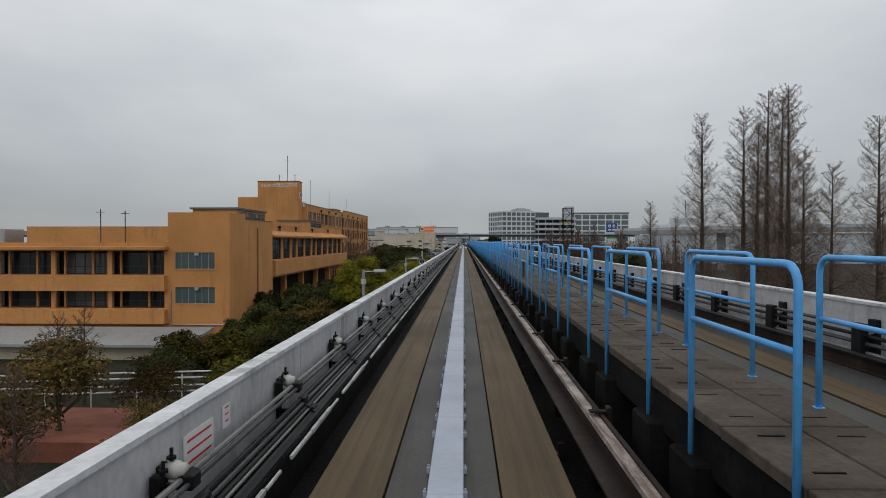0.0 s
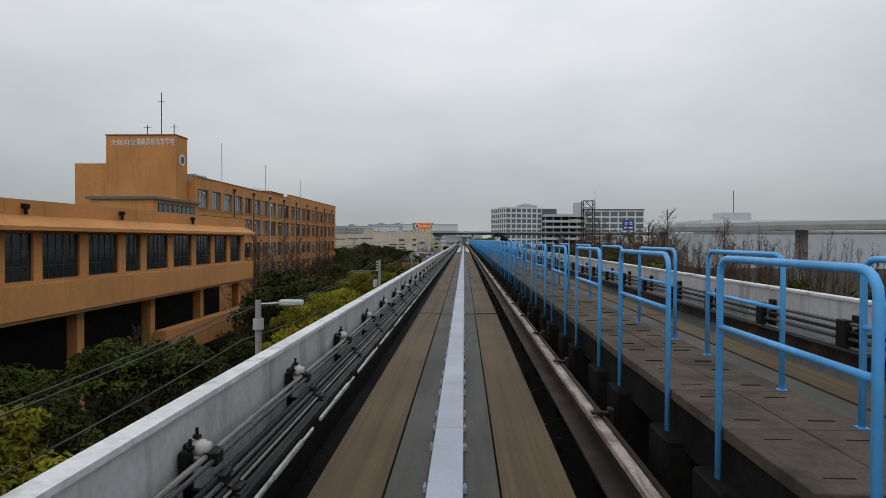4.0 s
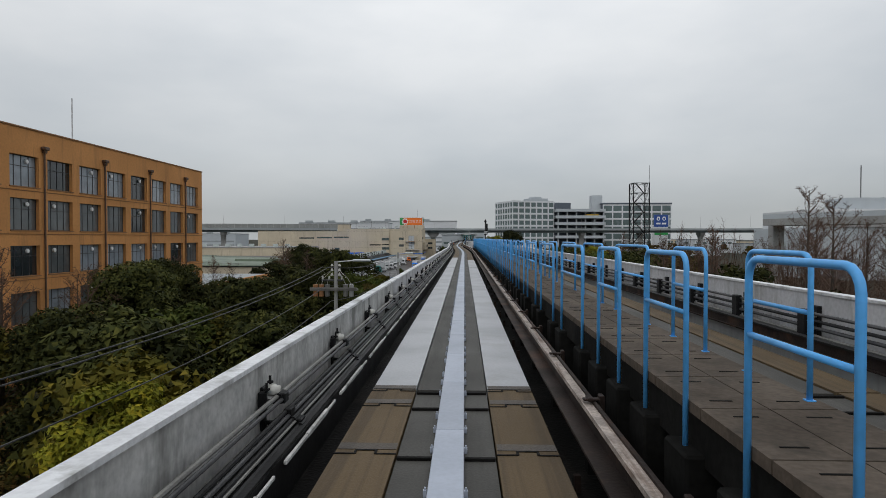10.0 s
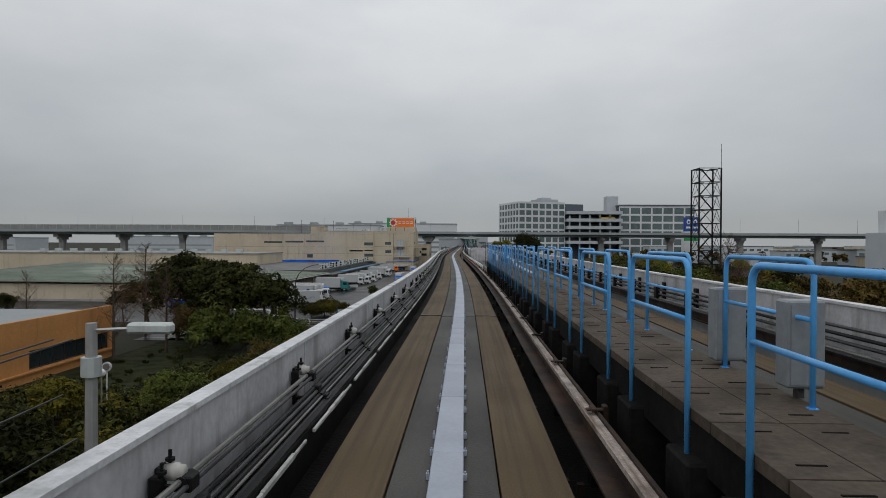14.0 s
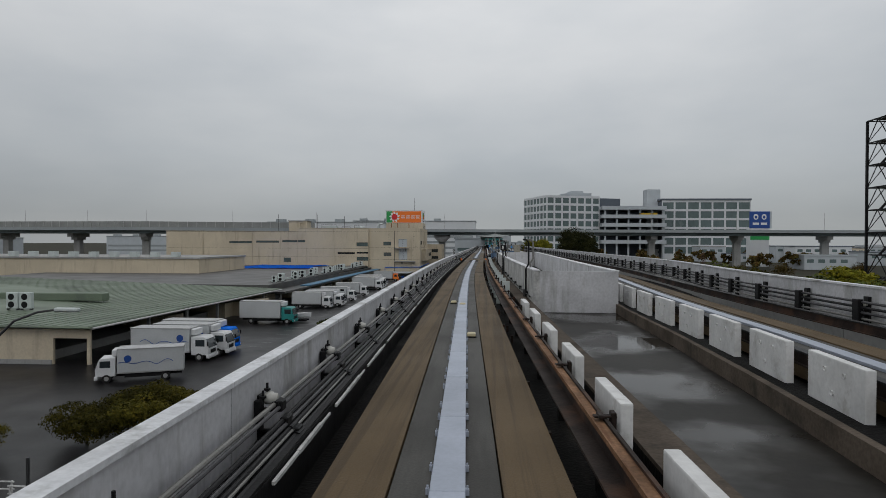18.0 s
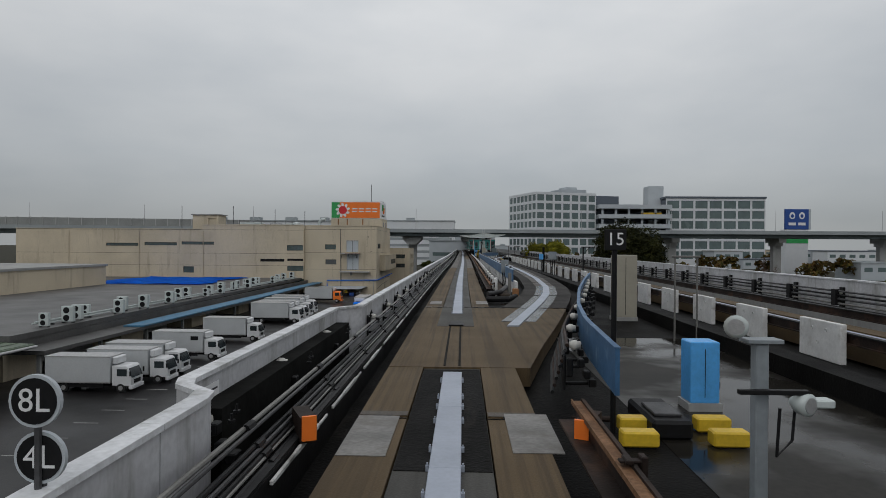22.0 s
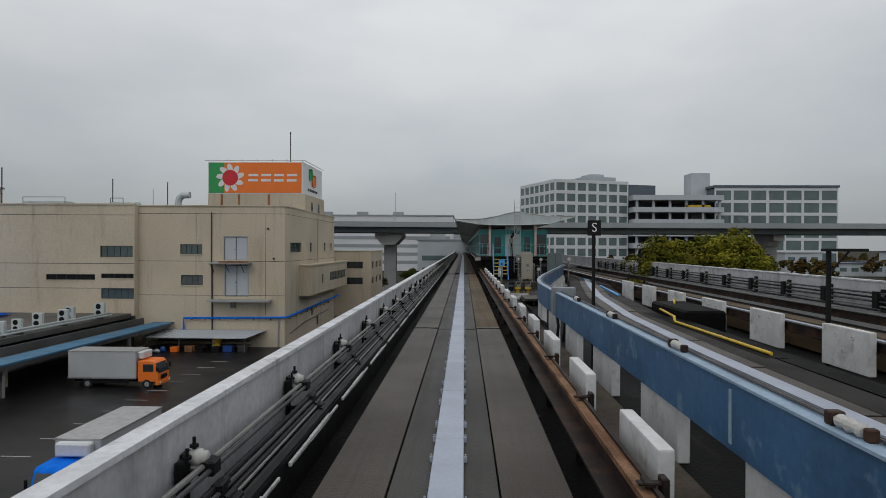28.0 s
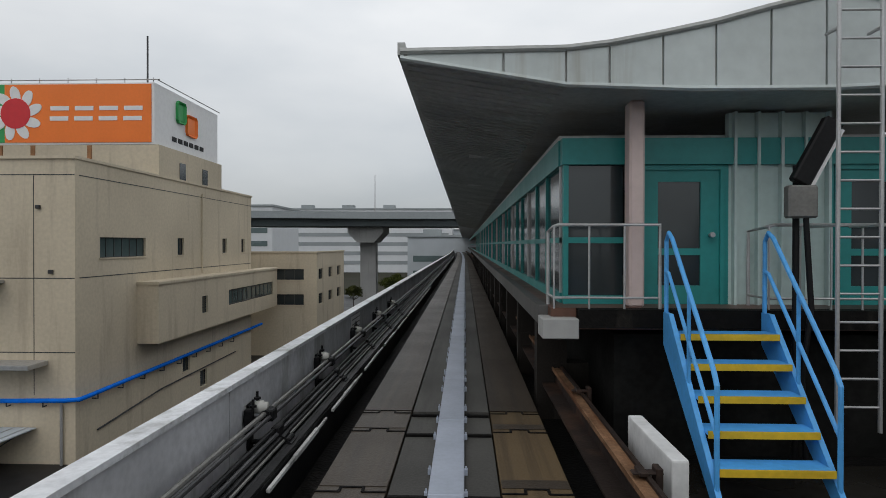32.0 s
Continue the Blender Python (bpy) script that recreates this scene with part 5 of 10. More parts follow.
for i, (dx, dz) in enumerate(((-4.6, 0.25), (-4.9, 0.45), (-5.2, 0.3))):
    part("pipe", sweep(bmesh.new(), dock_x, 392, 480, [(dx + 0.09 * math.cos(k * 1.05), -6.0 + dz + 0.09 * math.sin(k * 1.05)) for k in range(6)]), "fascia", pr)
part("support", boxes(*[(dock_x(y) - 5.4, dock_x(y) - 4.4, y, y + 0.1, -6.0, -5.85) for y in range(394, 480, 6)]), "pipe", pr)

# yard
solid("yard", strip(bmesh.new(), lambda y: -112.0, lambda y: -6.0, 300.0, 600.0, GROUND + 0.02, GROUND + 0.06), "asphalt", "wet dark asphalt loading yard", "asphalt yard", kind="structure")
bm = bmesh.new()
for i in range(42):
    y = 342 + i * 3.25
    box(bm, -27.6, -25.9, y, y + 0.12, GROUND + 0.062, GROUND + 0.066)
solid("bay_marks", bm, "conc", "worn white parking marks on the yard", "road marking", kind="structure")

# ---- cream food-processing warehouse with the roof sign ----
wh = thing("warehouse", "cream rendered warehouse with stained walls and few windows", "warehouse", 0, 484.6, 0)
XR, XL = -22.6, -40.1
holes = [(-35.1, 0.93, 2.65, 1.2), (-35.0, -2.7, 2.65, 1.2), (-29.85, 0.3, 2.8, 2.75), (-29.75, -4.0, 2.8, 3.7)]
part("wall", openings(XL, XR, G, 6.6, holes), "cream", wh)
# filled body, coloured dark for the shade behind doors and windows
part("body", boxes((XL + 0.02, XR - 0.36, 0.8, 24.0, G, 6.2)), "dark", wh, "inner block painted dark for the shade behind openings")
part("roof", boxes((XL + 0.02, XR - 0.36, 0.36, 27.9, 6.2, 6.32)), "greyroof", wh)
part("parapet_cap", boxes((XL, XR + 0.06, -0.12, 0.45, 6.602, 6.76)), "cream", wh)
for (u, z, w, h), g in zip(holes[:2], ("glass_green", "glass_pale")):
    window(wh, u, z, w, h, 3, (), 0.16, "frame", g, "cream")
    part("sill", boxes((u - 0.08, u + w + 0.08, -0.07, 0.16, z - 0.08, z - 0.002)), "cream", wh)
for u, z, w, h in holes[2:]:
    for k in range(2):
        part("steel_door", boxes((u + 0.06 + k * w / 2, u - 0.02 + (k + 1) * w / 2, 0.1, 0.16, z + 0.03, z + h - 0.06), bevel=0.015), "haze", wh, "pale grey steel door leaf")
    part("door_frame", boxes((u - 0.06, u + 0.04, -0.04, 0.2, z, z + h), (u + w - 0.04, u + w + 0.06, -0.04, 0.2, z, z + h), (u - 0.06, u + w + 0.06, -0.04, 0.2, z + h - 0.002, z + h + 0.1)), "alu", wh)
    part("door_handle", boxes((u + w / 2 - 0.16, u + w / 2 - 0.1, 0.04, 0.1, z + h * 0.42, z + h * 0.47)), "dark", wh)
part("door_ledge", boxes((-31.1, -26.5, -1.5, -0.002, -0.12, 0.06), bevel=0.02), "alu", wh)
part("ledge_lip", boxes((-29.9, -26.4, -1.54, -1.502, 0.0, 0.16)), "rust", wh)
for x in (-31.0, -29.2, -27.4):
    part("ledge_brace", tubes((((x, -1.35, -0.14), (x, -0.06, -1.15)), 0.05), (((x, -1.35, -0.14), (x, -0.06, -0.14)), 0.045)), "pipe", wh)
part("door_ledge", boxes((-31.3, -24.1, -1.6, -0.002, -4.55, -4.3), bevel=0.02), "alu", wh)
part("meter_box", boxes((-28.9, -28.4, -0.5, -0.05, -5.3, -4.56), bevel=0.02), "pipe_pale", wh)
part("downpipe", tubes((((-31.3, -0.12, -0.2), (-31.3, -0.12, 5.9)), 0.07), (((-31.25, -0.12, -0.2), (-31.15, -0.12, G)), 0.09)), "pipe", wh, "rust-stained downpipe")
part("downpipe", tubes((((-23.3, -0.12, G), (-23.3, -0.12, -6.6)), 0.08)), "alu", wh)
for z in (5.72, 0.12, -3.9):
    part("floor_joint", boxes((XL, XR - 0.02, -0.012, -0.002, z, z + 0.05)), "pipe", wh, "stained pour joint")
for x in (-33.2, -24.9):
    part("wall_joint", boxes((x, x + 0.04, -0.011, -0.002, -6.2, 5.7)), "pipe", wh, "stained vertical joint")
for x, z in ((-24.7, 3.9), (-24.0, 0.4)):
    part("wall_lamp", boxes((x, x + 0.22, -0.2, -0.002, z, z + 0.2), bevel=0.02), "pipe", wh)
# left part stands slightly forward
holes2 = [(-44.2, 0.6, 3.9, 1.3), (-44.1, -1.9, 3.9, 0.55), (-44.1, -4.3, 3.95, 1.25), (-44.0, -7.1, 3.9, 0.85), (-50.7, -2.1, 5.9, 0.65),
          (-79.1, 1.7, 8.0, 0.72), (-70.0, 1.9, 8.0, 0.72), (-88.6, 1.5, 8.0, 0.72), (-69.5, -4.9, 2.6, 1.5), (-91.3, -4.8, 2.6, 1.6), (-105.5, -4.8, 2.8, 1.7)]
FR = -0.9
part("wall", openings(-111.0, XL - 0.004, G, 5.6, holes2), "cream", wh, at=pose(0, FR, 0))
part("side_wall", boxes((XL - 0.35, XL - 0.004, FR + 0.356, 0.34, G, 6.6)), "cream", wh)
part("side_wall", boxes((-111.0, -110.65, FR + 0.356, 12.0, G, 5.6)), "cream", wh)
# left body likewise carries inside shade in its colour
part("body", boxes((-110.6, XL - 0.4, FR + 0.8, 16.0, G, 5.2)), "dark", wh, "inner block painted dark for the shade behind openings")
part("roof", boxes((-110.6, -65.02, FR + 0.4, 16.0, 5.2, 5.35), (-65.0, XL - 0.36, FR + 0.4, 16.0, 5.202, 6.3)), "greyroof", wh)
part("parapet_cap", boxes((-111.1, -65.02, FR - 0.12, FR + 0.4, 5.602, 5.75)), "cream", wh)
part("upper_wall", boxes((-65.0, XL - 0.004, FR, FR + 0.35, 5.602, 6.7)), "cream", wh)
part("parapet_cap", boxes((-65.0, XL + 0.05, FR - 0.12, FR + 0.4, 6.702, 6.86)), "cream", wh)
for u, z, w, h in holes2:
    window(wh, u, z, w, h, 7 if w > 7 else 4 if w > 3.5 else 2, (), 0.16 + FR, "frame", "glass_green" if h > 0.7 else "dark")
    part("sill", boxes((u - 0.08, u + w + 0.08, FR - 0.06, FR + 0.16, z - 0.08, z - 0.002)), "cream", wh)
for x in (-64.6, -80.4, -97.8):
    part("downpipe", tubes((((x, FR - 0.12, G), (x, FR - 0.12, 5.2)), 0.09)), "cream", wh)
for z in (5.5, -0.2, -3.1):
    part("floor_joint", boxes((-110.8, XL - 0.02, FR - 0.012, FR - 0.002, z, z + 0.05)), "pipe", wh, "stained pour joint")
part("stair_hut", openings(-68.5, -62.1, 5.36, 9.2, [(-64.6, 6.3, 1.9, 2.2)]), "cream", wh, at=pose(0, 2.0, 0))
part("stair_hut_body", boxes((-68.5, -62.1, 2.36, 7.0, 5.36, 9.2)), "cream", wh)
part("stair_hut_roof", boxes((-68.8, -61.8, 1.7, 7.3, 9.202, 9.45)), "conc", wh)
part("blue_pipe", tubes((((-34.5, -0.3, -7.9), (-34.5, -0.3, -6.55), (-23.0, -0.3, -6.4), (-22.3, -0.1, -6.38), (-22.25, 0.6, -6.36), (-22.25, 30.0, -6.1)), 0.12)), "tarp", wh, "bright blue pipe along the wall")
for x in (-33.6, -32.0, -30.2, -28.2, -26.2, -24.2):
    part("pipe_bracket", tubes((((x, -0.3, -6.5), (x, -0.3, -6.75), (x, -0.01, -6.75)), 0.04)), "pipe", wh)
for k in range(9):
    part("pipe_bracket", tubes((((-22.25, 1.5 + 2.6 * k, -6.4), (-22.25, 1.5 + 2.6 * k, -6.7), (-22.58, 1.5 + 2.6 * k, -6.7)), 0.04)), "pipe", wh)
# right side face towards the line
sd = thing("warehouse_flank_block", "cream warehouse side with a projecting bay", "warehouse", XR, 0, 0, turn=90)
sh = [(486.9, 1.2, 5.2, 1.2), (496.7, 1.2, 1.05, 1.25), (505.2, 1.25, 1.05, 1.25), (509.8, 1.25, 0.9, 1.25), (497.5, -7.6, 1.2, 1.3), (500.6, -9.4, 1.3, 1.3)]
part("wall", openings(484.96, 512.5, G, 6.6, sh), "cream", sd)
for u, z, w, h in sh:
    window(sd, u, z, w, h, 5 if w > 2 else 0, (), 0.14, "frame", "glass_green" if w > 2 else "glass")
    part("sill", boxes((u - 0.06, u + w + 0.06, -0.06, 0.14, z - 0.08, z - 0.002)), "cream", sd)
part("parapet_cap", boxes((485.06, 512.6, -0.08, 0.45, 6.602, 6.76)), "cream", sd)
part("end_wall", boxes((512.15, 512.5, 0.356, 17.0, G, 6.58)), "cream", sd)
for z in (5.72, 0.12):
    part("floor_joint", boxes((484.97, 512.4, -0.012, -0.002, z, z + 0.05)), "pipe", sd, "stained pour joint")
part("downpipe", tubes((((500.8, -0.1, -0.3), (500.8, -0.1, 6.0)), 0.06)), "cream", sd)
part("conduit", tubes((((486.5, -0.08, -8.6), (494.0, -0.08, -8.0), (508.0, -0.08, -7.8)), 0.05)), "pipe", sd)
bay = part("bay", openings(491.0, 516.4, -4.2, -0.6, [(497.7, -3.2, 1.0, 1.3), (503.0, -3.1, 12.0, 1.3)]), "cream", sd, at=pose(0, -1.4, 0))
part("bay_side", boxes((491.0, 491.35, -1.046, -0.002, -4.2, -0.6)), "cream", sd)
part("bay_side", boxes((516.05, 516.4, -1.046, 0.6, -4.2, -0.6)), "cream", sd)
part("bay_roof", boxes((490.9, 516.5, -1.5, -0.002, -0.598, -0.42)), "cream", sd, "stained bay roof edge")
part("bay_floor", boxes((491.0, 516.4, -1.4, -0.002, -4.4, -4.202)), "cream", sd)
# bay filling, dark colour stands for the unlit room
part("bay_inside", boxes((491.36, 516.04, -0.7, -0.004, -4.19, -0.61)), "dark", sd, "inner block painted dark for the shade behind openings")
window(sd, 497.7, -3.2, 1.0, 1.3, 0, (), -1.26, "frame", "glass")
window(sd, 503.0, -3.1, 12.0, 1.3, 9, (), -1.26, "frame", "glass_green")
an = thing("warehouse_annex", "cream two-storey annex behind the warehouse", "building", 0, 518.0, 0)
ah = [(-28.6 + 5.6 * i, z, 4.2, 1.15) for i in range(2) for z in (-1.8, -4.5)]
part("wall", openings(-30.0, -17.4, G, 1.1, ah), "cream", an)
# annex filling, unlit rooms painted dark
part("body", boxes((-30.0, -17.9, 0.5, 15.0, G, 0.9)), "dark", an, "inner block painted dark for the shade behind openings")
aw = [(0.9 + 4.9 * i, z, 2.2, 1.15) for i in range(3) for z in (-1.8, -4.5)]
part("wall", openings(0.36, 15.0, G, 1.1, aw), "cream", an, at=pose(-17.4, 0, 0, 0, 0, 90))
part("parapet_cap", boxes((-30.0, -17.3, -0.1, 0.4, 1.102, 1.25), (-17.8, -17.3, 0.402, 15.1, 1.102, 1.25)), "cream", an)
part("roof", boxes((-29.9, -17.8, 0.42, 15.0, 0.9, 1.0)), "greyroof", an)
for u, z, w, h in ah:
    window(an, u, z, w, h, 3, (), 0.14, "frame", "glass")
    part("sill", boxes((u - 0.05, u + w + 0.05, -0.06, 0.14, z - 0.08, z - 0.002)), "cream", an)
for u, z, w, h in aw:
    part("side_window", boxes((-17.6, -17.54, u + 0.02, u + w - 0.02, z + 0.02, z + h - 0.02)), "glass", an)
    part("side_mullion", boxes((-17.538, -17.5, u + w / 2 - 0.03, u + w / 2 + 0.03, z + 0.02, z + h - 0.02)), "frame", an)

# stair house and plant on the roof
tow = thing("roof_tower", "cream plant tower carrying the roof sign, rust-streaked", "tower")
part("wall", openings(-35.6, -22.6, 6.3, 8.85, [], 0.4), "cream", tow, at=pose(0, 493.9, 0))
part("wall", boxes((-22.95, -22.6, 494.302, 505.0, 6.3, 8.85), (-35.6, -35.2, 494.302, 505.0, 6.3, 8.85)), "cream", tow)
for y in (497.0, 501.0):
    part("side_window", boxes((-22.598, -22.56, y, y + 1.0, 6.6, 8.0), bevel=0.015), "glass", tow)
for x in (-33.9, -31.6, -27.6):
    part("rust_strut", boxes((x, x + 0.3, 493.84, 493.898, 7.2, 8.8)), "rust", tow)
for x, y, w, h in ((-58, 490, 5.5, 1.5), (-46, 489, 1.6, 1.3), (-70, 492, 4, 1.8), (-52, 496, 3, 1.0)):
    bt = 5.05 if x < -60 else 6.1
    p = thing("roof_plant", "grey cooling unit on a steel frame on the roof", "cooling unit", x, y, bt)
    part("casing", boxes((0, w, 0, 2.0, 0.5, h), bevel=0.05), "fascia", p)
    part("frame", tubes(*[(((a, b, 0), (a, b, 0.5)), 0.05) for a in (0.1, w - 0.1) for b in (0.1, 1.9)], (((0, 0, h + 0.5), (w, 0, h + 0.5)), 0.04), (((0, 0, 0.4), (0, 0, h + 0.5)), 0.04), (((w, 0, 0.4), (w, 0, h + 0.5)), 0.04)), "pipe", p)
vt = thing("roof_ventilator", "round metal roof ventilator", "ventilator", -43.5, 490, 6.1)
part("stem", tubes((((0, 0, 0), (0, 0, 0.8)), 0.45), seg=14), "fascia", vt)
part("cowl", tubes((((0, 0, 0.8), (0, 0, 0.9), (0, 0, 1.3), (0, 0, 1.6)), [0.5, 0.9, 0.8, 0.25]), seg=14), "fascia", vt)
bend = thing("duct_bend", "pale curved ventilation duct on the roof", "duct", -37.6, 489.5, 6.3)
part("duct", tubes((((0, 0, 0), (0, 0, 1.2), (0.2, 0, 1.7), (0.6, 0, 2.0), (1.5, 0, 2.05)), 0.42), seg=12), "fascia", bend)
for x, y, h in ((-58.5, 487, 4.5), (-52.0, 500, 4.5), (-26.0, 499, 11.0), (-75, 495, 5), (-44, 500, 4.0)):
    lr = solid("lightning_rod", tubes((((x, y, 5.0 if x < -60 else 6.0), (x, y, 9.0 + h - 2)), 0.07)), "pipe", "thin grey lightning rod on the warehouse roof", "lightning rod")

# roof sign: orange face with a flower mark and plain bars for the maker's name
sg = thing("roof_sign", "orange and green illuminated-box roof sign with a white flower mark", "sign", 0, 493.85, 0)
part("box", boxes((-35.6, -22.9, 0.03, 11.0, 8.87, 13.1)), "signwhite", sg)
part("orange_face", boxes((-31.9, -23.1, -0.03, 0.026, 9.0, 13.0)), "orange", sg)
part("green_face", boxes((-35.5, -31.904, -0.03, 0.026, 9.0, 13.0)), "signgreen", sg)
part("orange_panel", boxes((-33.4, -31.9, -0.034, -0.031, 9.0, 13.0)), "orange", sg)
for k in range(9):
    a = 2 * math.pi * k / 9 + 0.2
    bm = bmesh.new()
    ring = []
    for i in range(12):
        b = 2 * math.pi * i / 12
        px, pz = 1.28 + 0.62 * math.cos(b), 0.36 * math.sin(b) + 0.12 * math.cos(b)
        ring.append((-32.6 + px * math.cos(a) - pz * math.sin(a), 11.0 + px * math.sin(a) + pz * math.cos(a)))
    prism(bm, ring, -0.07 - 0.002 * (k % 2), -0.036)
    part("petal", bm, "signwhite", sg)
bm = bmesh.new()
tube(bm, [(-32.6, -0.03, 11.0), (-32.6, -0.1, 11.0)], 1.05, 24)
part("flower_centre", bm, "signred", sg)


def strokes(parent, name, rows, x0, z0, s, y0, m, w=0.2):
    """Plain bars in the place of a written mark."""
    for (xa, za), (xb, zb) in rows:
        d = Vector((xb - xa, zb - za)).normalized() * w * 0.5
        n_ = Vector((-d.y, d.x))
        bm = bmesh.new()
        q = [(xa - d.x + n_.x, za - d.y + n_.y), (xa - d.x - n_.x, za - d.y - n_.y), (xb + d.x - n_.x, zb + d.y - n_.y), (xb + d.x + n_.x, zb + d.y + n_.y)]
        prism(bm, [(x0 + s * a, z0 + s * b) for a, b in q], y0 - 0.03, y0)
        part(name, bm, m, parent)


for i in range(4):
    x = -30.3 + i * 1.72
    part("name_bar", boxes((x + 0.15, x + 1.45, -0.06, -0.031, 11.2, 11.5)), "signwhite", sg)
    part("name_bar", boxes((x + 0.1, x + 1.4, -0.06, -0.031, 10.5, 10.8)), "signwhite", sg)
part("mark_green", boxes((-22.896, -22.86, 3.2, 4.6, 11.0, 12.6), bevel=0.2), "signgreen", sg)
part("mark_orange", boxes((-22.896, -22.86, 4.8, 6.6, 10.3, 11.9), bevel=0.2), "orange", sg)
for i in range(6):
    part("name_bar", boxes((-22.896, -22.87, 2.6 + i * 0.95, 3.3 + i * 0.95, 9.5, 9.85)), "dark", sg)
part("top_rail", tubes(*[(((x, 0.1, 13.1), (x, 0.1, 13.45)), 0.03) for x in range(-35, -22, 2)], (((-36, 0.0, 13.3), (-22.5, 0.0, 13.3)), 0.04), (((-22.7, 0.0, 13.3), (-22.7, 11.0, 13.3)), 0.04)), "alu", sg)

# lean-to store at the foot of the warehouse
lt = thing("lean_to", "scrap lean-to with a pale sheet roof against the warehouse", "shed", -37.3, 481.1, GROUND)
bm = bmesh.new()
va = [bm.verts.new(p) for p in ((-0.5, -0.5, 1.62), (11.4, -0.5, 1.62), (12.6, 3.4, 2.02), (0.6, 3.4, 2.02))]
vb = [bm.verts.new(v.co + Vector((0, 0, 0.06))) for v in va]
bm.faces.new(va[::-1]), bm.faces.new(vb)
for i in range(4):
    bm.faces.new((va[i], va[(i + 1) % 4], vb[(i + 1) % 4], vb[i]))
part("roof", bm, "haze", lt, "pale corrugated sheet roof")
for i in range(17):
    part("sheet_seam", tubes((((-0.4 + 0.72 * i, -0.5, 1.7), (0.65 + 0.72 * i, 3.4, 2.1)), 0.02)), "alu", lt)
for x in (0.0, 3.8, 7.6, 11.2):
    part("post", boxes((x, x + 0.09, -0.3, -0.21, 0.06, 1.62)), "pipe_pale", lt)
    part("brace", tubes((((x + 0.05, -0.2, 0.9), (x + 0.8, 2.6, 1.8)), 0.03)), "pipe", lt)
for z in (0.55, 1.1):
    part("rail", tubes((((0, 1.0, z), (11.3, 1.0, z)), 0.03)), "pipe", lt)
    part("shelf", boxes((0.3, 11.0, 1.2, 2.6, z - 0.05, z - 0.02)), "pipe", lt)


def crate(x, y, z, w, d, h, m, lb, kind):
    """A ribbed bin or crate with a rim; a sack is a soft, slumped body."""
    o = thing({"bin": "storage_bin", "crate": "crate", "sack": "sack"}[kind], lb, kind if kind != "bin" else "bin", x, y, z, "store clutter", turn=rng.uniform(-14, 14))
    if kind == "sack":
        bm = bmesh.new()
        bmesh.ops.create_icosphere(bm, subdivisions=3, radius=0.5)
        for v in bm.verts:
            k = 0.85 + 0.35 * noise.noise(v.co * 2.3 + Vector((x, y, 0)))
            v.co = Vector((v.co.x * w * k, v.co.y * d * k, max(0.0, (v.co.z + 0.42) * h * k)))
        part("bag", bm, m, o, smooth=True)
        return
    part("body", boxes((0, w, 0, d, 0.04, h), bevel=0.03), m, o)
    part("rim", boxes((-0.03, w + 0.03, -0.03, d + 0.03, h - 0.07, h + 0.004), bevel=0.01), m, o)
    for k in range(3):
        part("rib", boxes((w * (0.2 + 0.28 * k), w * (0.2 + 0.28 * k) + 0.04, -0.02, -0.001, 0.05, h - 0.08)), m, o)
    part("foot", boxes((0.03, w - 0.03, 0.03, d - 0.03, 0, 0.039)), "dark", o)


rng = random.Random(3)
zf = GROUND + 0.06
for x, y, w, d, h, m, lb, kind in ((-29.9, 481.4, 0.8, 0.7, 0.45, "yellow", "stacked yellow plastic crate in the store", "crate"), (-28.4, 480.6, 1.0, 0.8, 0.7, "signblue", "dark blue plastic bin by the lean-to", "bin"),
                                   (-29.7, 480.5, 0.9, 0.8, 0.62, "dark", "dark grey tub by the lean-to", "bin"), (-34.2, 480.2, 0.8, 0.7, 0.6, "orange", "faded orange plastic crate by the lean-to", "crate"), (-35.1, 480.5, 0.8, 0.7, 0.75, "signblue", "blue cloth sack by the lean-to", "sack"),
                                   (-35.6, 480.0, 1.1, 0.9, 0.5, "haze", "pale slumped sack by the lean-to", "sack"), (-37.4, 480.1, 1.2, 1.0, 0.9, "haze", "pale bundle of sheeting by the lean-to", "sack"), (-38.6, 479.8, 1.3, 1.1, 0.85, "pipe", "grey bundle of scrap by the lean-to", "sack"),
                                   (-32.7, 480.5, 0.9, 0.7, 0.7, "rust", "brown cardboard carton by the lean-to", "crate"), (-31.4, 480.4, 0.9, 0.7, 0.55, "dark", "dark tub by the lean-to", "bin"), (-36.6, 479.7, 0.7, 0.5, 0.45, "signred", "red crumpled sack by the lean-to", "sack"),
                                   (-26.9, 481.0, 0.9, 0.8, 0.8, "pipe", "grey plastic bin by the lean-to", "bin")):
    crate(x, y, zf, w, d, h, m, lb, kind)
for k in (1, 2):
    crate(-29.9, 481.4, zf + 0.456 * k, 0.8, 0.7, 0.45, "yellow", "stacked yellow plastic crate in the store", "crate")

# ---- island station ----
PLAT = 1.3
FY = 459.0
Z0, Z1 = PLAT, 3.26
HEAD = 2.95
M["pinkcol"] = mat("pale_pink_column", (0.62, 0.5, 0.47), 0.7, var=0.06, scale=1, fine=9)
M["platred"] = mat("wet_red_brown_platform", (0.13, 0.06, 0.04), 0.45, var=0.2, scale=1.0, fine=9, stain=(0.05, 0.035, 0.03), stain_at=0.5, stain_scale=1.0)
st = thing("station_building", "teal and pale aqua island station with a gull-wing metal roof", "station")
platform = part("platform", boxes((-0.62, 4.8, 458.5, 640.0, 1.06, PLAT)), "platred", st, "reddish platform slab")
part("platform_edge", boxes((-0.74, -0.622, 458.72, 640.0, 1.1, PLAT + 0.004)), "greyroof", st, "grey concrete platform edge")
for i in range(22):
    y = 460.0 + i * 3.0
    part("edge_bracket", boxes((-0.6, -0.2, y, y + 0.3, 0.4, 0.998), (-0.6, 0.1, y, y + 0.3, -0.36, 0.398)), "side_run", st)
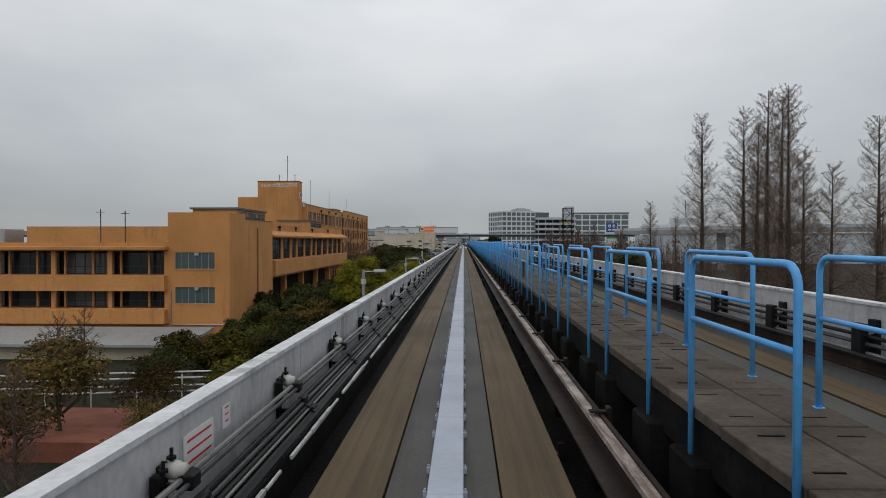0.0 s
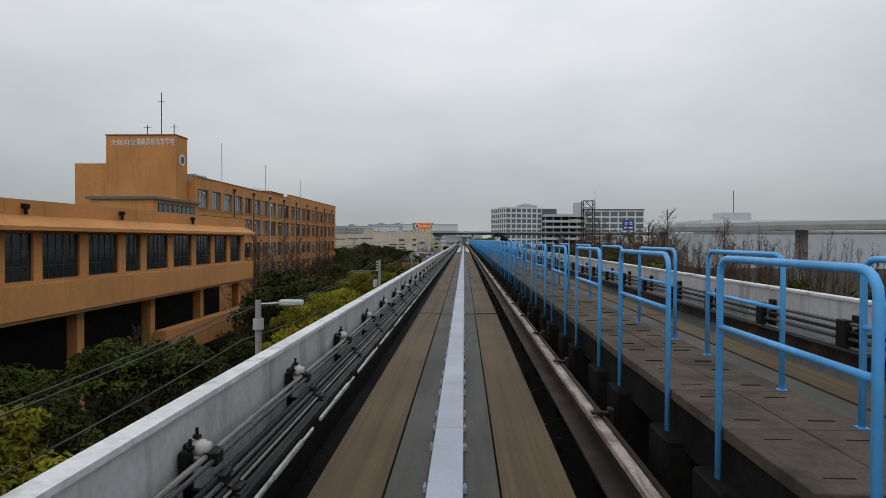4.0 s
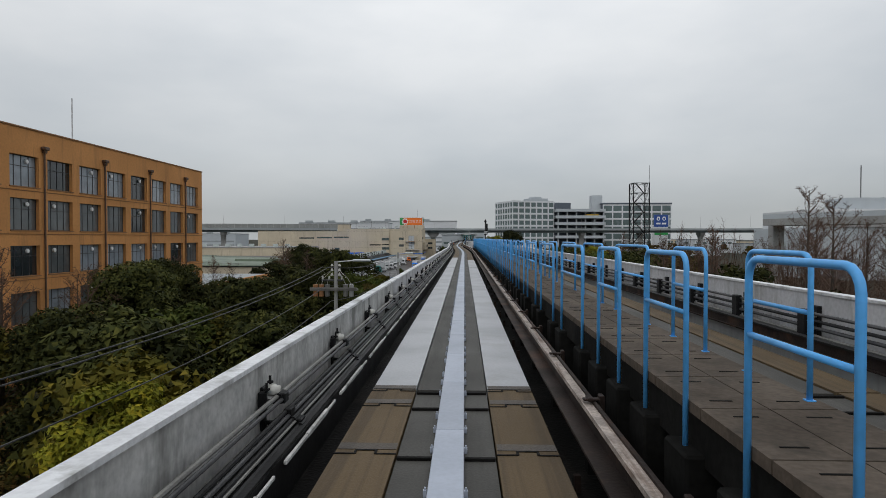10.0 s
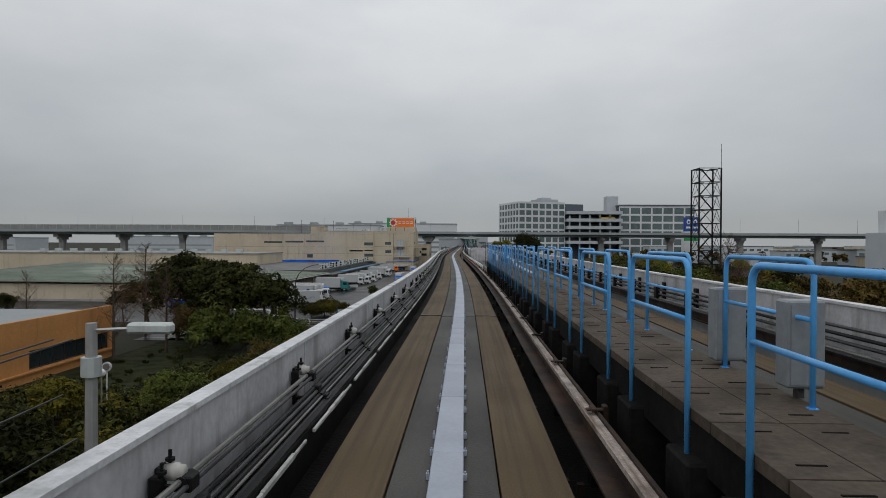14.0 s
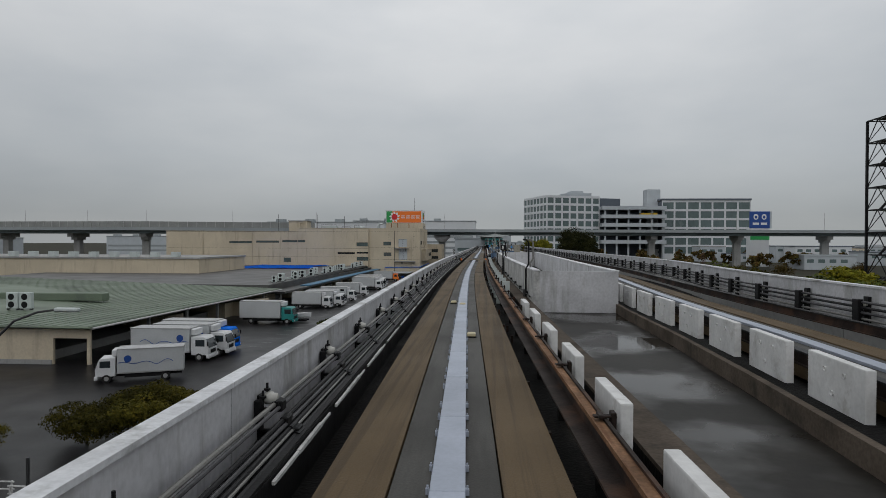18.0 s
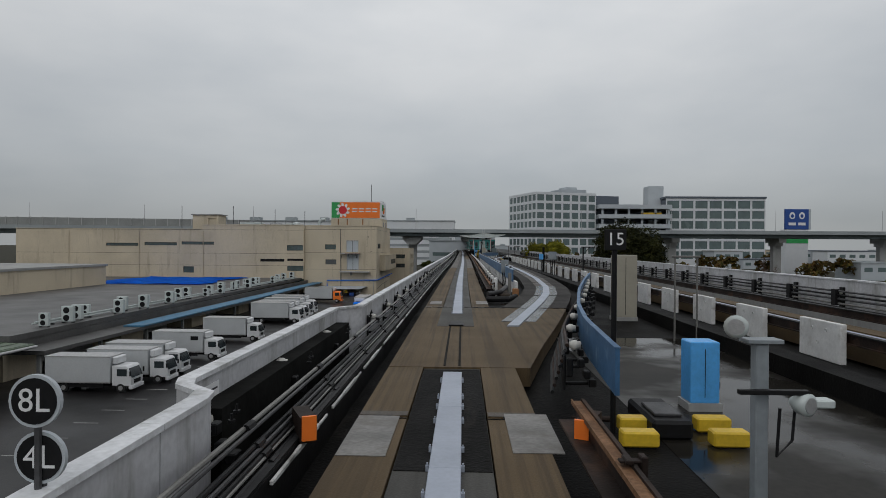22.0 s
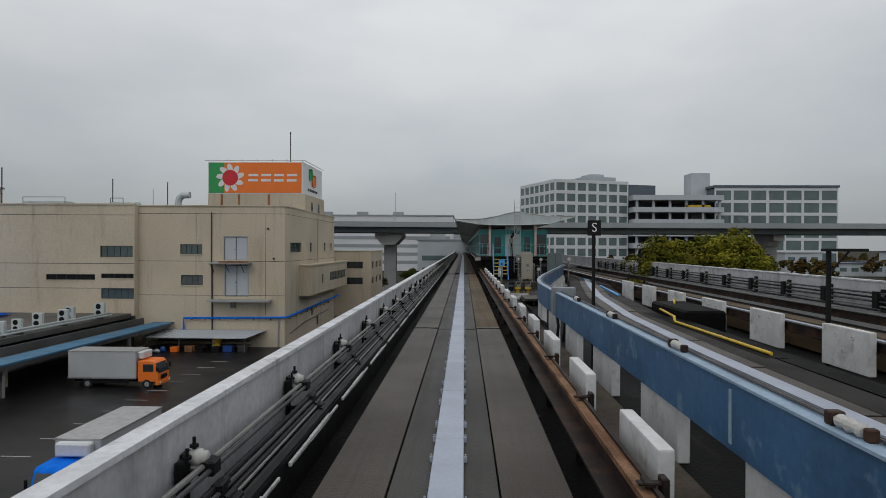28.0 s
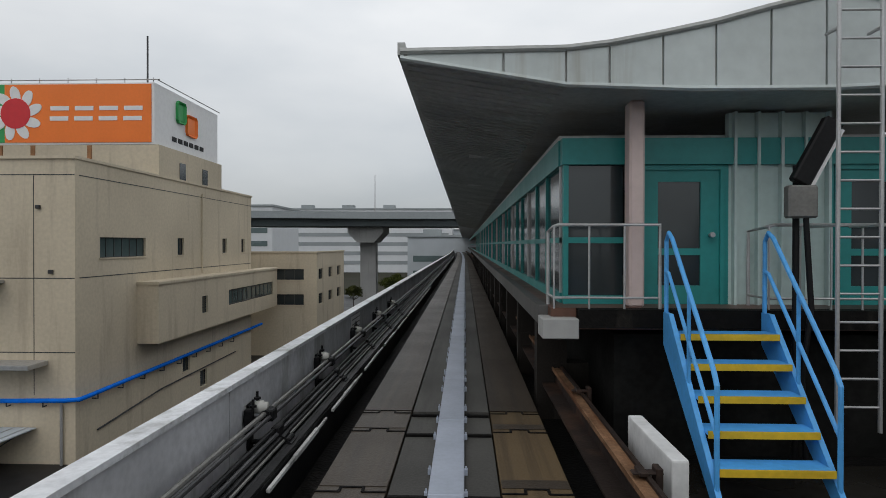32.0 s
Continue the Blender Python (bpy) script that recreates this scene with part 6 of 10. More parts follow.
part("platform_front", boxes((-0.34, 4.8, 458.3, 458.498, 1.1, PLAT)), "slab", st)
part("platform_corner", boxes((-0.74, -0.345, 458.28, 458.7, 0.98, 1.2), bevel=0.01), "conc", st, "pale concrete platform corner")
# shade under the platform painted as a solid black block
part("under_platform", boxes((0.1, 4.7, 458.6, 640.0, -0.36, 0.998)), "black", st, "solid block painted black as the shade under the platform")
# front wall
part("head_band", boxes((-0.43, 4.66, FY - 0.06, FY + 0.1, HEAD, Z1)), "teal", st, "teal head band")
for a, b in ((-0.37, 0.3), (3.9, 4.58)):
    part("corner_glass", boxes((a, b, FY + 0.02, FY + 0.05, Z0 + 0.1, HEAD)), "glass", st, "dark corner glazing")
    part("glazing_bar", boxes((a, b, FY - 0.02, FY + 0.018, Z0 + 0.72, Z0 + 0.79)), "teal", st)
    part("glazing_sill", boxes((a, b, FY - 0.02, FY + 0.06, Z0, Z0 + 0.1)), "teal", st)
for x in (-0.41, 4.58):
    part("corner_post", boxes((x, x + 0.06, FY - 0.03, FY + 0.08, Z0, HEAD)), "teal", st)
for x in (0.26, 3.66):
    part("column", boxes((x, x + 0.17, 458.55, 458.8, PLAT, 3.62), bevel=0.025), "pinkcol", st, "pale pink steel column")


def station_door(x, w):
    d = thing("door", "teal glazed steel door with a round handle", "door", x, FY - 0.02, PLAT)
    h = HEAD - PLAT - 0.06
    part("door_frame", boxes((-0.05, 0.0, 0, 0.12, 0, h + 0.058), (w, w + 0.05, 0, 0.12, 0, h + 0.058), (0.0, w, 0, 0.12, h, h + 0.058)), "teal", d)
    part("leaf", boxes((0.0, 0.16, 0.03, 0.1, 0.0, h), (w - 0.22, w, 0.03, 0.1, 0.0, h), (0.16, w - 0.22, 0.03, 0.1, h - 0.14, h), (0.16, w - 0.22, 0.03, 0.1, 0.0, 0.22), (0.16, w - 0.22, 0.03, 0.1, 0.58, 0.66)), "teal", d)
    for a, b in ((0.22, 0.58), (0.66, h - 0.14)):
        part("pane", boxes((0.16, w - 0.22, 0.055, 0.075, a, b)), "glass", d)
    bm = bmesh.new()
    xx = w - 0.11
    tube(bm, [(xx, 0.03, 0.82), (xx, -0.03, 0.82), (xx, -0.032, 0.82), (xx, -0.07, 0.82)], [0.02, 0.02, 0.035, 0.03], 10)
    part("door_handle", bm, "alu", d)
    return d


station_door(0.55, 0.88)
station_door(2.8, 0.8)
part("panel_wall", boxes((1.53, 2.7, FY, FY + 0.1, Z0, Z1 + 0.3)), "paleteal", st, "pale aqua ribbed steel panels")
for k in range(5):
    x = 1.58 + 0.27 * k
    part("panel_rib", boxes((x - 0.015, x + 0.015, FY - 0.09, FY - 0.002, Z0, Z1 + 0.3)), "paleteal", st)
for a, b in ((0.43, 0.495), (1.485, 1.527), (2.702, 2.745), (3.655, 3.86)):
    part("wall_post", boxes((a, b, FY - 0.01, FY + 0.1, Z0, HEAD)), "teal", st)
# glazed side along our track, with posts; the far side alike
for x, s in ((-0.41, 1), (4.54, -1)):
    part("side_head", boxes((x - 0.04, x + 0.08, 459.12, 640.0, HEAD, Z1)), "teal", st)
    part("side_sill", boxes((x - 0.02, x + 0.06, 459.12, 640.0, Z0, Z0 + 0.12)), "teal", st)
    part("side_rail", boxes((x - 0.02, x + 0.06, 459.12, 640.0, Z0 + 0.72, Z0 + 0.79)), "teal", st)
    for i in range(46):
        y = 459.12 + i * 1.3
        part("mullion", boxes((x - 0.02, x + 0.06, y, y + 0.05, Z0 + 0.12, HEAD)), "teal" if i % 3 else "alu", st)
        part("pane", boxes((x + 0.015, x + 0.03, y + 0.05, y + 1.3, Z0 + 0.12, HEAD)), "glass", st)
# solid core, the dim inside of the station is put into its colour
part("inner_core", boxes((1.2, 3.4, 466.0, 600.0, PLAT, 3.6)), "dark", st, "station core painted dark for the dim inside")
# roof
part("ceiling", boxes((-0.44, 4.5, 459.12, 620.0, Z1, Z1 + 0.06)), "soffit", st)
RT = [(-2.26, 4.03), (-0.53, 4.05), (-0.08, 4.1), (0.47, 4.2), (1.01, 4.31), (1.57, 4.46), (2.2, 4.6), (3.6, 4.42), (4.7, 4.24), (6.6, 4.3)]
RB = [(-2.26, 3.94), (-0.53, 3.65), (0.8, 3.6), (2.2, 3.6), (4.7, 3.7), (6.6, 4.22)]
bm = bmesh.new()
prism(bm, RB + RT[::-1], 458.1, 622.0)
part("roof", bm, "soffit", st, "grey ribbed metal soffit and roof")


def edge_z(rows, x):
    for (a, p), (b, q_) in zip(rows, rows[1:]):
        if x <= b + 1e-6:
            return p + (q_ - p) * (x - a) / (b - a)
    return rows[-1][1]


xs = [-2.2, -1.18, -0.53, -0.08, 0.47, 1.01, 1.57, 2.13, 2.75, 3.45, 4.1, 4.7, 5.5, 6.55]
for a, b in zip(xs, xs[1:]):
    bm = bmesh.new()
    prism(bm, [(a + 0.012, edge_z(RB, a) + 0.03), (b - 0.012, edge_z(RB, b) + 0.03), (b - 0.012, edge_z(RT, b) - 0.02), (a + 0.012, edge_z(RT, a) - 0.02)], 458.06, 458.098)
    part("fascia_panel", bm, "fascia", st, "pale grey fascia panel with rust at the seams")
bm = bmesh.new()
for (a, za), (b, zb) in zip(RT, RT[1:]):
    tube(bm, [(a, 458.05, za), (b, 458.05, zb)], 0.035, 6)
part("roof_edge_trim", bm, "soffit", st)
bm = bmesh.new()
for (a, za), (b, zb) in zip(RB, RB[1:]):
    tube(bm, [(a, 458.05, za + 0.02), (b, 458.05, zb + 0.02)], 0.03, 6)
part("roof_edge_trim", bm, "fascia", st)
for s in ((-2.25, 4.04), (6.6, 4.26)):
    part("gutter", boxes((s[0] - 0.04, s[0] + 0.04, 458.05, 622.0, s[1] - 0.05, s[1] + 0.08)), "soffit", st)
bm = bmesh.new()
for i in range(260):
    y = 458.2 + 0.22 * i
    tube(bm, [(-2.2, y, edge_z(RB, -2.2) - 0.006), (-0.55, y, edge_z(RB, -0.55) - 0.006)], 0.016, 4, False)
sr = part("soffit_ribs", bm, "soffit", st)
sr["kind"] = "stuff"
for y in (464.0, 470.0, 478.0, 488.0):
    part("strip_lamp", boxes((-1.5, -0.3, y, y + 0.1, 3.74, 3.8)), "white", st)

# steps down to the deck
sp = thing("steel_stairs", "light blue steel stairs with yellow nosings and tube rails", "stairs", 0.6, 458.28, 0)
for k in range(5):
    z, y = 1.1 - 0.256 * k, -0.12 - 0.2425 * k
    tr_ = part("tread", boxes((0.0, 0.98, y - 0.27, y, z - 0.04, z), bevel=0.006), "blue", sp)
    part("nosing", boxes((0.0, 0.98, y - 0.292, y - 0.271, z - 0.06, z + 0.003)), "yellow", tr_)
for x in (-0.05, 0.985):
    bm = bmesh.new()
    a = [(0.0, PLAT - 0.02), (0.0, PLAT - 0.36), (-1.48, -0.36), (-1.58, -0.36), (-1.58, -0.3), (-0.18, PLAT - 0.02)]
    va = [bm.verts.new((x, y, z)) for y, z in a]
    vb = [bm.verts.new((x + 0.05, y, z)) for y, z in a]
    bm.faces.new(va), bm.faces.new(vb[::-1])
    for i in range(6):
        j = (i + 1) % 6
        bm.faces.new((va[j], va[i], vb[i], vb[j]))
    part("stringer", bm, "blue", sp)
    xx = x + 0.025
    part("handrail", tubes((((xx, -0.02, PLAT - 0.1), (xx, -0.02, PLAT + 0.74), (xx, -0.1, PLAT + 0.83), (xx, -0.2, PLAT + 0.77), (xx, -1.3, 0.92), (xx, -1.38, 0.8), (xx, -1.38, -0.1)), 0.024)), "blue", sp)
    part("mid_rail", tubes((((xx, -0.02, PLAT + 0.42), (xx, -0.1, PLAT + 0.4), (xx, -1.38, 0.36)), 0.02)), "blue", sp)
    part("post", tubes((((xx, -0.7, 0.45), (xx, -0.7, 1.52)), 0.02)), "blue", sp)
# platform end railings
for x0, x1 in ((-0.6, 0.55), (1.72, 4.7)):
    rl = thing("platform_railing", "grey steel railing at the platform end", "railing", 0, 458.4, PLAT)
    part("top_rail", tubes((((x0, 0.5, 0.0), (x0, 0.5, 0.86), (x0, 0.05, 0.9), (x0 + 0.05, 0.0, 0.92), (x1, 0.0, 0.92), (x1, 0.0, 0.0)), 0.02)), "alu", rl)
    part("lower_rail", tubes((((x0, 0.5, 0.12), (x0, 0.0, 0.12), (x1, 0.0, 0.12)), 0.014)), "alu", rl)
    n_ = max(2, int((x1 - x0) / 0.3))
    for i in range(n_):
        x = x0 + (x1 - x0) * i / n_
        part("baluster", tubes((((x, 0, 0), (x, 0, 0.91)), 0.012)), "alu", rl)
ld = thing("roof_ladder", "galvanised steel ladder up to the station roof", "ladder", 2.1, 457.9, 0)
for x in (0.0, 0.42):
    part("stile", tubes((((x, -0.1, 0.15), (x, -0.1, 5.3), (x, 0.1, 5.45), (x, 0.5, 5.45)), 0.022)), "alu", ld)
for i in range(18):
    part("rung", tubes((((0.0, -0.1, 0.4 + i * 0.28), (0.42, -0.1, 0.4 + i * 0.28)), 0.013)), "alu", ld)
for z in (2.2, 4.15):
    part("wall_tie", tubes((((0, -0.1, z), (0, 0.12 if z > 4 else 0.4, z)), 0.018), (((0.42, -0.1, z), (0.42, 0.12 if z > 4 else 0.4, z)), 0.018)), "alu", ld)
lamp = thing("floodlight", "black tilted floodlight over a grey junction box on a post", "floodlight", 1.9, 458.2, -0.36)
part("post", tubes((((0, 0, 0), (0, 0, 3.2)), 0.035)), "dark", lamp)
part("lamp_head", boxes((-0.1, 0.1, -0.06, 0.06, 0, 0.75), bevel=0.02), "dark", lamp, at=pose(0.0, -0.05, 3.0, 0, 28, 0))
part("tube", boxes((0.1, 0.14, -0.03, 0.03, 0.04, 0.7)), "signwhite", lamp, at=pose(0.0, -0.05, 3.0, 0, 28, 0))
part("junction_box", boxes((-0.15, 0.15, -0.16, -0.03, 2.64, 2.98), bevel=0.02), "pipe_pale", lamp)
part("cable", tubes((((0.05, -0.1, 2.64), (0.1, -0.12, 1.7), (0.02, -0.1, 1.0), (0.08, -0.08, 0.0)), 0.03)), "dark", lamp)
for x, y, w, d, z0, h, m, lb in ((2.08, 455.9, 0.34, 0.3, -0.36, 1.8, "pipe_pale", "grey electrical cabinet on the deck"), (2.5, 455.9, 0.52, 0.25, -0.36, 1.72, "conc_far", "pale grey control box on legs"),
                                 (0.6, 451.4, 0.27, 0.22, -0.36, 1.02, "fascia", "pale grey relay box on legs"), (0.6, 450.8, 0.36, 0.2, -0.36, 1.58, "blue", "light blue telephone box on a post")):
    cb = thing("control_box", lb, "electrical box", x, y, z0)
    b_ = 0.55 if w != 0.36 else 0.42
    part("casing", boxes((0, w, 0, d, h - b_, h), bevel=0.015), m, cb)
    part("lid", boxes((-0.015, w + 0.015, -0.015, d + 0.015, h + 0.001, h + 0.02)), m, cb)
    part("leg", boxes((w * 0.4, w * 0.6, d * 0.35, d * 0.65, 0, h - b_)), "pipe_pale", cb)
    part("plate", boxes((w * 0.35, w * 0.65, -0.008, -0.001, h - 0.35, h - 0.2)), "signwhite" if m != "blue" else "signblue", cb)

# large outdoor air-conditioning unit on a plinth
ac = thing("outdoor_unit", "large beige outdoor air-conditioning unit on a dark concrete plinth", "air conditioner", 1.8, 448.55, -0.36, turn=5)
part("plinth", boxes((-0.3, 0.95, -0.12, 1.0, 0.0, 0.3), bevel=0.02), "run_dark", ac)
M["beige"] = mat("beige_enamel", (0.36, 0.335, 0.27), 0.45, var=0.05, scale=1.5, fine=10, bump=0.02)
for x in (0.0, 0.6):
    for y in (0.0, 0.68):
        part("foot", boxes((x, x + 0.06, y, y + 0.06, 0.302, 0.47)), "beige", ac)
part("casing", boxes((0, 0.66, 0, 0.74, 0.47, 1.95), bevel=0.015), "beige", ac)
part("top_cover", boxes((-0.01, 0.67, -0.01, 0.75, 1.952, 2.0), bevel=0.012), "beige", ac)
for x in (0.03, 0.6):
    part("corner_rib", boxes((x, x + 0.03, -0.014, -0.002, 0.5, 1.93), bevel=0.004), "beige", ac)
part("front_panel", boxes((0.075, 0.585, -0.01, -0.002, 0.52, 1.9), bevel=0.004), "beige", ac)
part("fan_cover", boxes((0.06, 0.6, 0.08, 0.66, 2.002, 2.08), bevel=0.05), "beige", ac)
for i in range(10):
    z = 0.56 + i * 0.125
    part("grille_slot", boxes((-0.012, -0.003, 0.08, 0.24, z, z + 0.1), (-0.012, -0.003, 0.28, 0.46, z, z + 0.1), (-0.012, -0.003, 0.5, 0.66, z, z + 0.1)), "dark", ac)
part("label_plate", boxes((0.27, 0.45, -0.016, -0.011, 1.2, 1.36)), "pipe_pale", ac)
for x in (0.36, 0.46):
    part("gauge", tubes((((x, -0.012, 1.0), (x, -0.03, 1.0)), 0.025), seg=12), "dark", ac)
part("screw", tubes((((0.12, -0.012, 1.7), (0.12, -0.02, 1.7)), 0.012), (((0.54, -0.012, 1.7), (0.54, -0.02, 1.7)), 0.012), (((0.12, -0.012, 0.62), (0.12, -0.02, 0.62)), 0.012)), "dark", ac)
# two steel channels with yellow ends
for x in (1.03, 1.56):
    ch = thing("steel_channel", "grey steel channel trestle with a yellow end", "steel channel", x, 443.75, -0.56, turn=-6)
    part("channel", boxes((0, 0.28, 0, 3.4, 0.42, 0.46), (0, 0.03, 0, 3.4, 0.46, 0.6), (0.25, 0.28, 0, 3.4, 0.46, 0.6)), "pipe", ch)
    part("end_plate", boxes((-0.01, 0.29, -0.02, -0.002, 0.41, 0.5), (-0.012, -0.001, 0.0, 0.9, 0.44, 0.59)), "yellow", ch)
    part("leg", boxes((0.06, 0.22, 0.1, 0.22, 0.2, 0.42), (0.06, 0.22, 3.1, 3.22, 0.2, 0.42)), "yellow", ch)
bm = bmesh.new()
plan(bm, [(0.35, 438.6), (1.05, 438.6), (1.55, 441.6), (1.5, 442.2), (0.7, 442.2)], -0.36, -0.24)
solid("pit_slab", bm, "patch", "pale wet concrete slab in the deck pit", "concrete slab", kind="structure")

pc = thing("pit_cover", "dark raised steel pit cover on the wet deck", "pit cover", 0.8, 436.5, -0.36)
part("frame", boxes((0, 1.9, 0, 2.0, 0.0, 0.24), bevel=0.02), "dark", pc)
for k in range(2):
    part("lid", boxes((0.05 + k * 0.91, 0.93 + k * 0.91, 0.06, 1.94, 0.242, 0.31), bevel=0.012), "run_dark", pc)

# cable tray, conduits and clutter between the stairs and the outdoor unit
ct = thing("cable_tray", "pale galvanised cable tray on short stands", "cable tray", kind="structure")
d = Vector((-0.5, -6.2))
at_ = pose(2.5, 456.8, 0.0, 0, 0, math.degrees(math.atan2(-d.x, d.y)))
for o in (-0.16, 0.12):
    part("rail", boxes((o, o + 0.05, 0, d.length, 0.04, 0.15), bevel=0.006), "pipe_pale", ct, at=at_)
part("tray_floor", boxes((-0.11, 0.12, 0.0, d.length, 0.05, 0.065)), "pipe", ct, at=at_)
for k in range(5):
    part("stand", boxes((-0.03, 0.03, 0.5 + k * 1.25, 0.56 + k * 1.25, -0.36, 0.04)), "pipe_pale", ct, at=at_)
for k in range(4):
    part("cable", tubes((((-0.08 + 0.05 * k, 0, 0.09), (-0.08 + 0.05 * k, d.length, 0.09)), 0.018), seg=6), "dark", ct, at=at_)
cd2 = thing("conduit_bundle", "bundle of pale bent conduits by the platform end", "conduit", kind="structure")
for k in range(3):
    x = 3.1 + 0.09 * k
    part("conduit", tubes((((2.9, 456.0, 0.95 - 0.06 * k), (x, 456.0, 0.95 - 0.06 * k), (x + 0.1, 455.95, 0.82), (x + 0.1, 455.9, -0.36)), 0.03)), "pipe_pale", cd2)
for x, y, h in ((3.6, 454.2, 1.5), (4.1, 453.4, 1.7), (3.3, 453.0, 0.9), (4.9, 450.8, 1.6)):
    ps = thing("pipe_post", "grey pipe stand with a small lamp on the wet deck", "post", x, y, -0.36)
    part("post", tubes((((0, 0, 0), (0, 0, h)), 0.05)), "pipe_pale", ps)
    part("crossbar", tubes((((-0.5, 0, h * 0.72), (0.5, 0, h * 0.72)), 0.03)), "pipe", ps)
    part("lamp", tubes((((0.0, -0.02, h), (0.0, -0.12, h + 0.02), (0.0, -0.2, h + 0.02)), [0.04, 0.1, 0.11]), seg=12), "porcelain", ps)
for x, y, w, h, m in ((3.7, 452.0, 0.5, 0.55, "pipe"), (4.2, 455.0, 0.6, 0.5, "pipe_pale"), (3.4, 455.4, 0.4, 0.7, "dark"), (2.75, 453.6, 0.3, 0.35, "walk")):
    jb = thing("junction_box", "small steel junction box on the wet deck", "electrical box", x, y, -0.36)
    part("casing", boxes((0, w, 0, 0.4, 0.08, h), bevel=0.02), m, jb)
    part("lid", boxes((-0.02, w + 0.02, -0.02, 0.42, h + 0.001, h + 0.03)), m, jb)
    part("base", boxes((0.03, w - 0.03, 0.03, 0.37, 0.0, 0.08)), "dark", jb)
solid("yellow_stop", boxes((3.75, 4.3, 454.75, 454.95, -0.36, -0.1), bevel=0.02), "yellow", "yellow painted steel stop on the deck", "steel block")

# ---- elevated expressway ----
EXW = [(-420.0, 570.0), (-155.0, 545.0), (-80.0, 562.0), (-20.0, 573.0), (10.0, 574.0), (80.0, 574.0), (160.0, 573.0), (420.0, 560.0)]


def poly_band(bm, pts, w0, w1, z0, z1):
    """A band along a plan line, between two offsets to its left."""
    ps = [Vector(p) for p in pts]
    rings = []
    for i, p in enumerate(ps):
        d = (ps[min(i + 1, len(ps) - 1)] - ps[max(i - 1, 0)]).normalized()
        n_ = Vector((-d.y, d.x))
        a, b = p + n_ * w0, p + n_ * w1
        rings.append([bm.verts.new(q) for q in ((a.x, a.y, z0), (b.x, b.y, z0), (b.x, b.y, z1), (a.x, a.y, z1))])
    bm.faces.new(rings[0]), bm.faces.new(rings[-1][::-1])
    for a, b in zip(rings, rings[1:]):
        for i in range(4):
            j = (i + 1) % 4
            bm.faces.new((a[j], a[i], b[i], b[j]))
    return bm


ex = thing("expressway_viaduct", "grey elevated expressway on T-shaped concrete piers", "viaduct", kind="structure")
part("deck_girder", poly_band(bmesh.new(), EXW, 1.5, 15.5, 5.6, 7.0), "girder", ex, "dark green-grey box girder")
part("deck_edge", poly_band(bmesh.new(), EXW, -0.6, 17.6, 7.0, 7.6), "conc_far", ex)
part("barrier", poly_band(bmesh.new(), EXW, -0.6, -0.2, 7.6, 8.35), "conc_far", ex)
part("barrier", poly_band(bmesh.new(), EXW, 17.2, 17.6, 7.6, 8.35), "conc_far", ex)
M["screen"] = mat("grey_noise_screen", (0.3, 0.31, 0.3), 0.6, var=0.1, scale=0.2, fine=3)
left = [p for p in EXW if p[0] < -50]
part("noise_screen", poly_band(bmesh.new(), left, -0.5, -0.4, 8.35, 11.0), "screen", ex, "translucent grey noise screen")


def along(pts, step):
    out = []
    for a, b in zip(pts, pts[1:]):
        a, b = Vector(a), Vector(b)
        n_ = int((b - a).length / step)
        for i in range(n_):
            out.append((a + (b - a) * i / n_, (b - a).normalized()))
    return out


for p, d in along(left, 4.0):
    if p.x > -330:
        part("screen_post", boxes((-0.1, 0.1, -0.15, 0.0, 8.6, 11.2)), "alu", ex, at=Matrix.Translation((p.x + d.y * 0.52, p.y - d.x * 0.52, 0)) @ pose(0, 0, 0, 0, 0, math.degrees(math.atan2(d.y, d.x))))
for p, d in along(EXW, 38.0):
    ang = math.degrees(math.atan2(d.y, d.x))
    c = p + Vector((-d.y, d.x)) * 8.5
    if -4 < c.x < 14 or abs(c.x) > 330:
        continue
    bm = boxes((-1.5, 1.5, -1.3, 1.3, GROUND, 2.6))
    box(bm, -1.4, 1.4, -5.6, 5.6, 3.9, 5.6)
    box(bm, -1.4, 1.4, -3.0, 3.0, 2.6, 3.9)
    part("pier", bm, "conc", ex, at=Matrix.Translation((c.x, c.y, 0)) @ pose(0, 0, 0, 0, 0, ang))
bm = boxes((-1.6, 1.6, -1.5, 1.5, GROUND, 2.4))
prism(bm, [(-3.6, 5.6), (-3.6, 4.4), (-1.7, 2.4), (1.7, 2.4), (3.6, 4.4), (3.6, 5.6)], -5.0, 5.0)
part("pier", bm, "conc", ex, at=pose(-21.5, 581.5, 0))
for p, d in along(EXW, 30.0):
    if abs(p.x) < 300 and abs(p.x) > 12:
        c = p + Vector((-d.y, d.x)) * 8.5
        part("lamp_mast", tubes((((c.x, c.y, 7.8), (c.x, c.y, 16.5)), [0.12, 0.06]), seg=6), "alu", ex)

# second viaduct far to the right
ex2 = thing("ramp_viaduct", "pale elevated ramp behind the trees", "viaduct", kind="structure")
R2 = [(78.0, 308.0), (105.0, 258.0), (140.0, 215.0), (220.0, 130.0), (300.0, 60.0)]
part("deck_girder", poly_band(bmesh.new(), R2, -6.0, 4.0, 5.0, 6.6), "conc", ex2)
part("barrier", poly_band(bmesh.new(), R2, 3.6, 4.0, 6.6, 7.7), "haze", ex2)
part("barrier", poly_band(bmesh.new(), R2, -6.0, -5.6, 6.6, 7.7), "haze", ex2)
for p, d in along(R2, 32.0):
    c = p - Vector((-d.y, d.x)) * 1.0
    part("pier", boxes((c.x - 1.3, c.x + 1.3, c.y - 1.3, c.y + 1.3, GROUND, 5.0)), "conc", ex2)

# ---- white gridded office block ----
of = thing("office_block", "white-framed office block with a regular grid of dark windows", "office building", 44.4, 730.2, 0, turn=19)


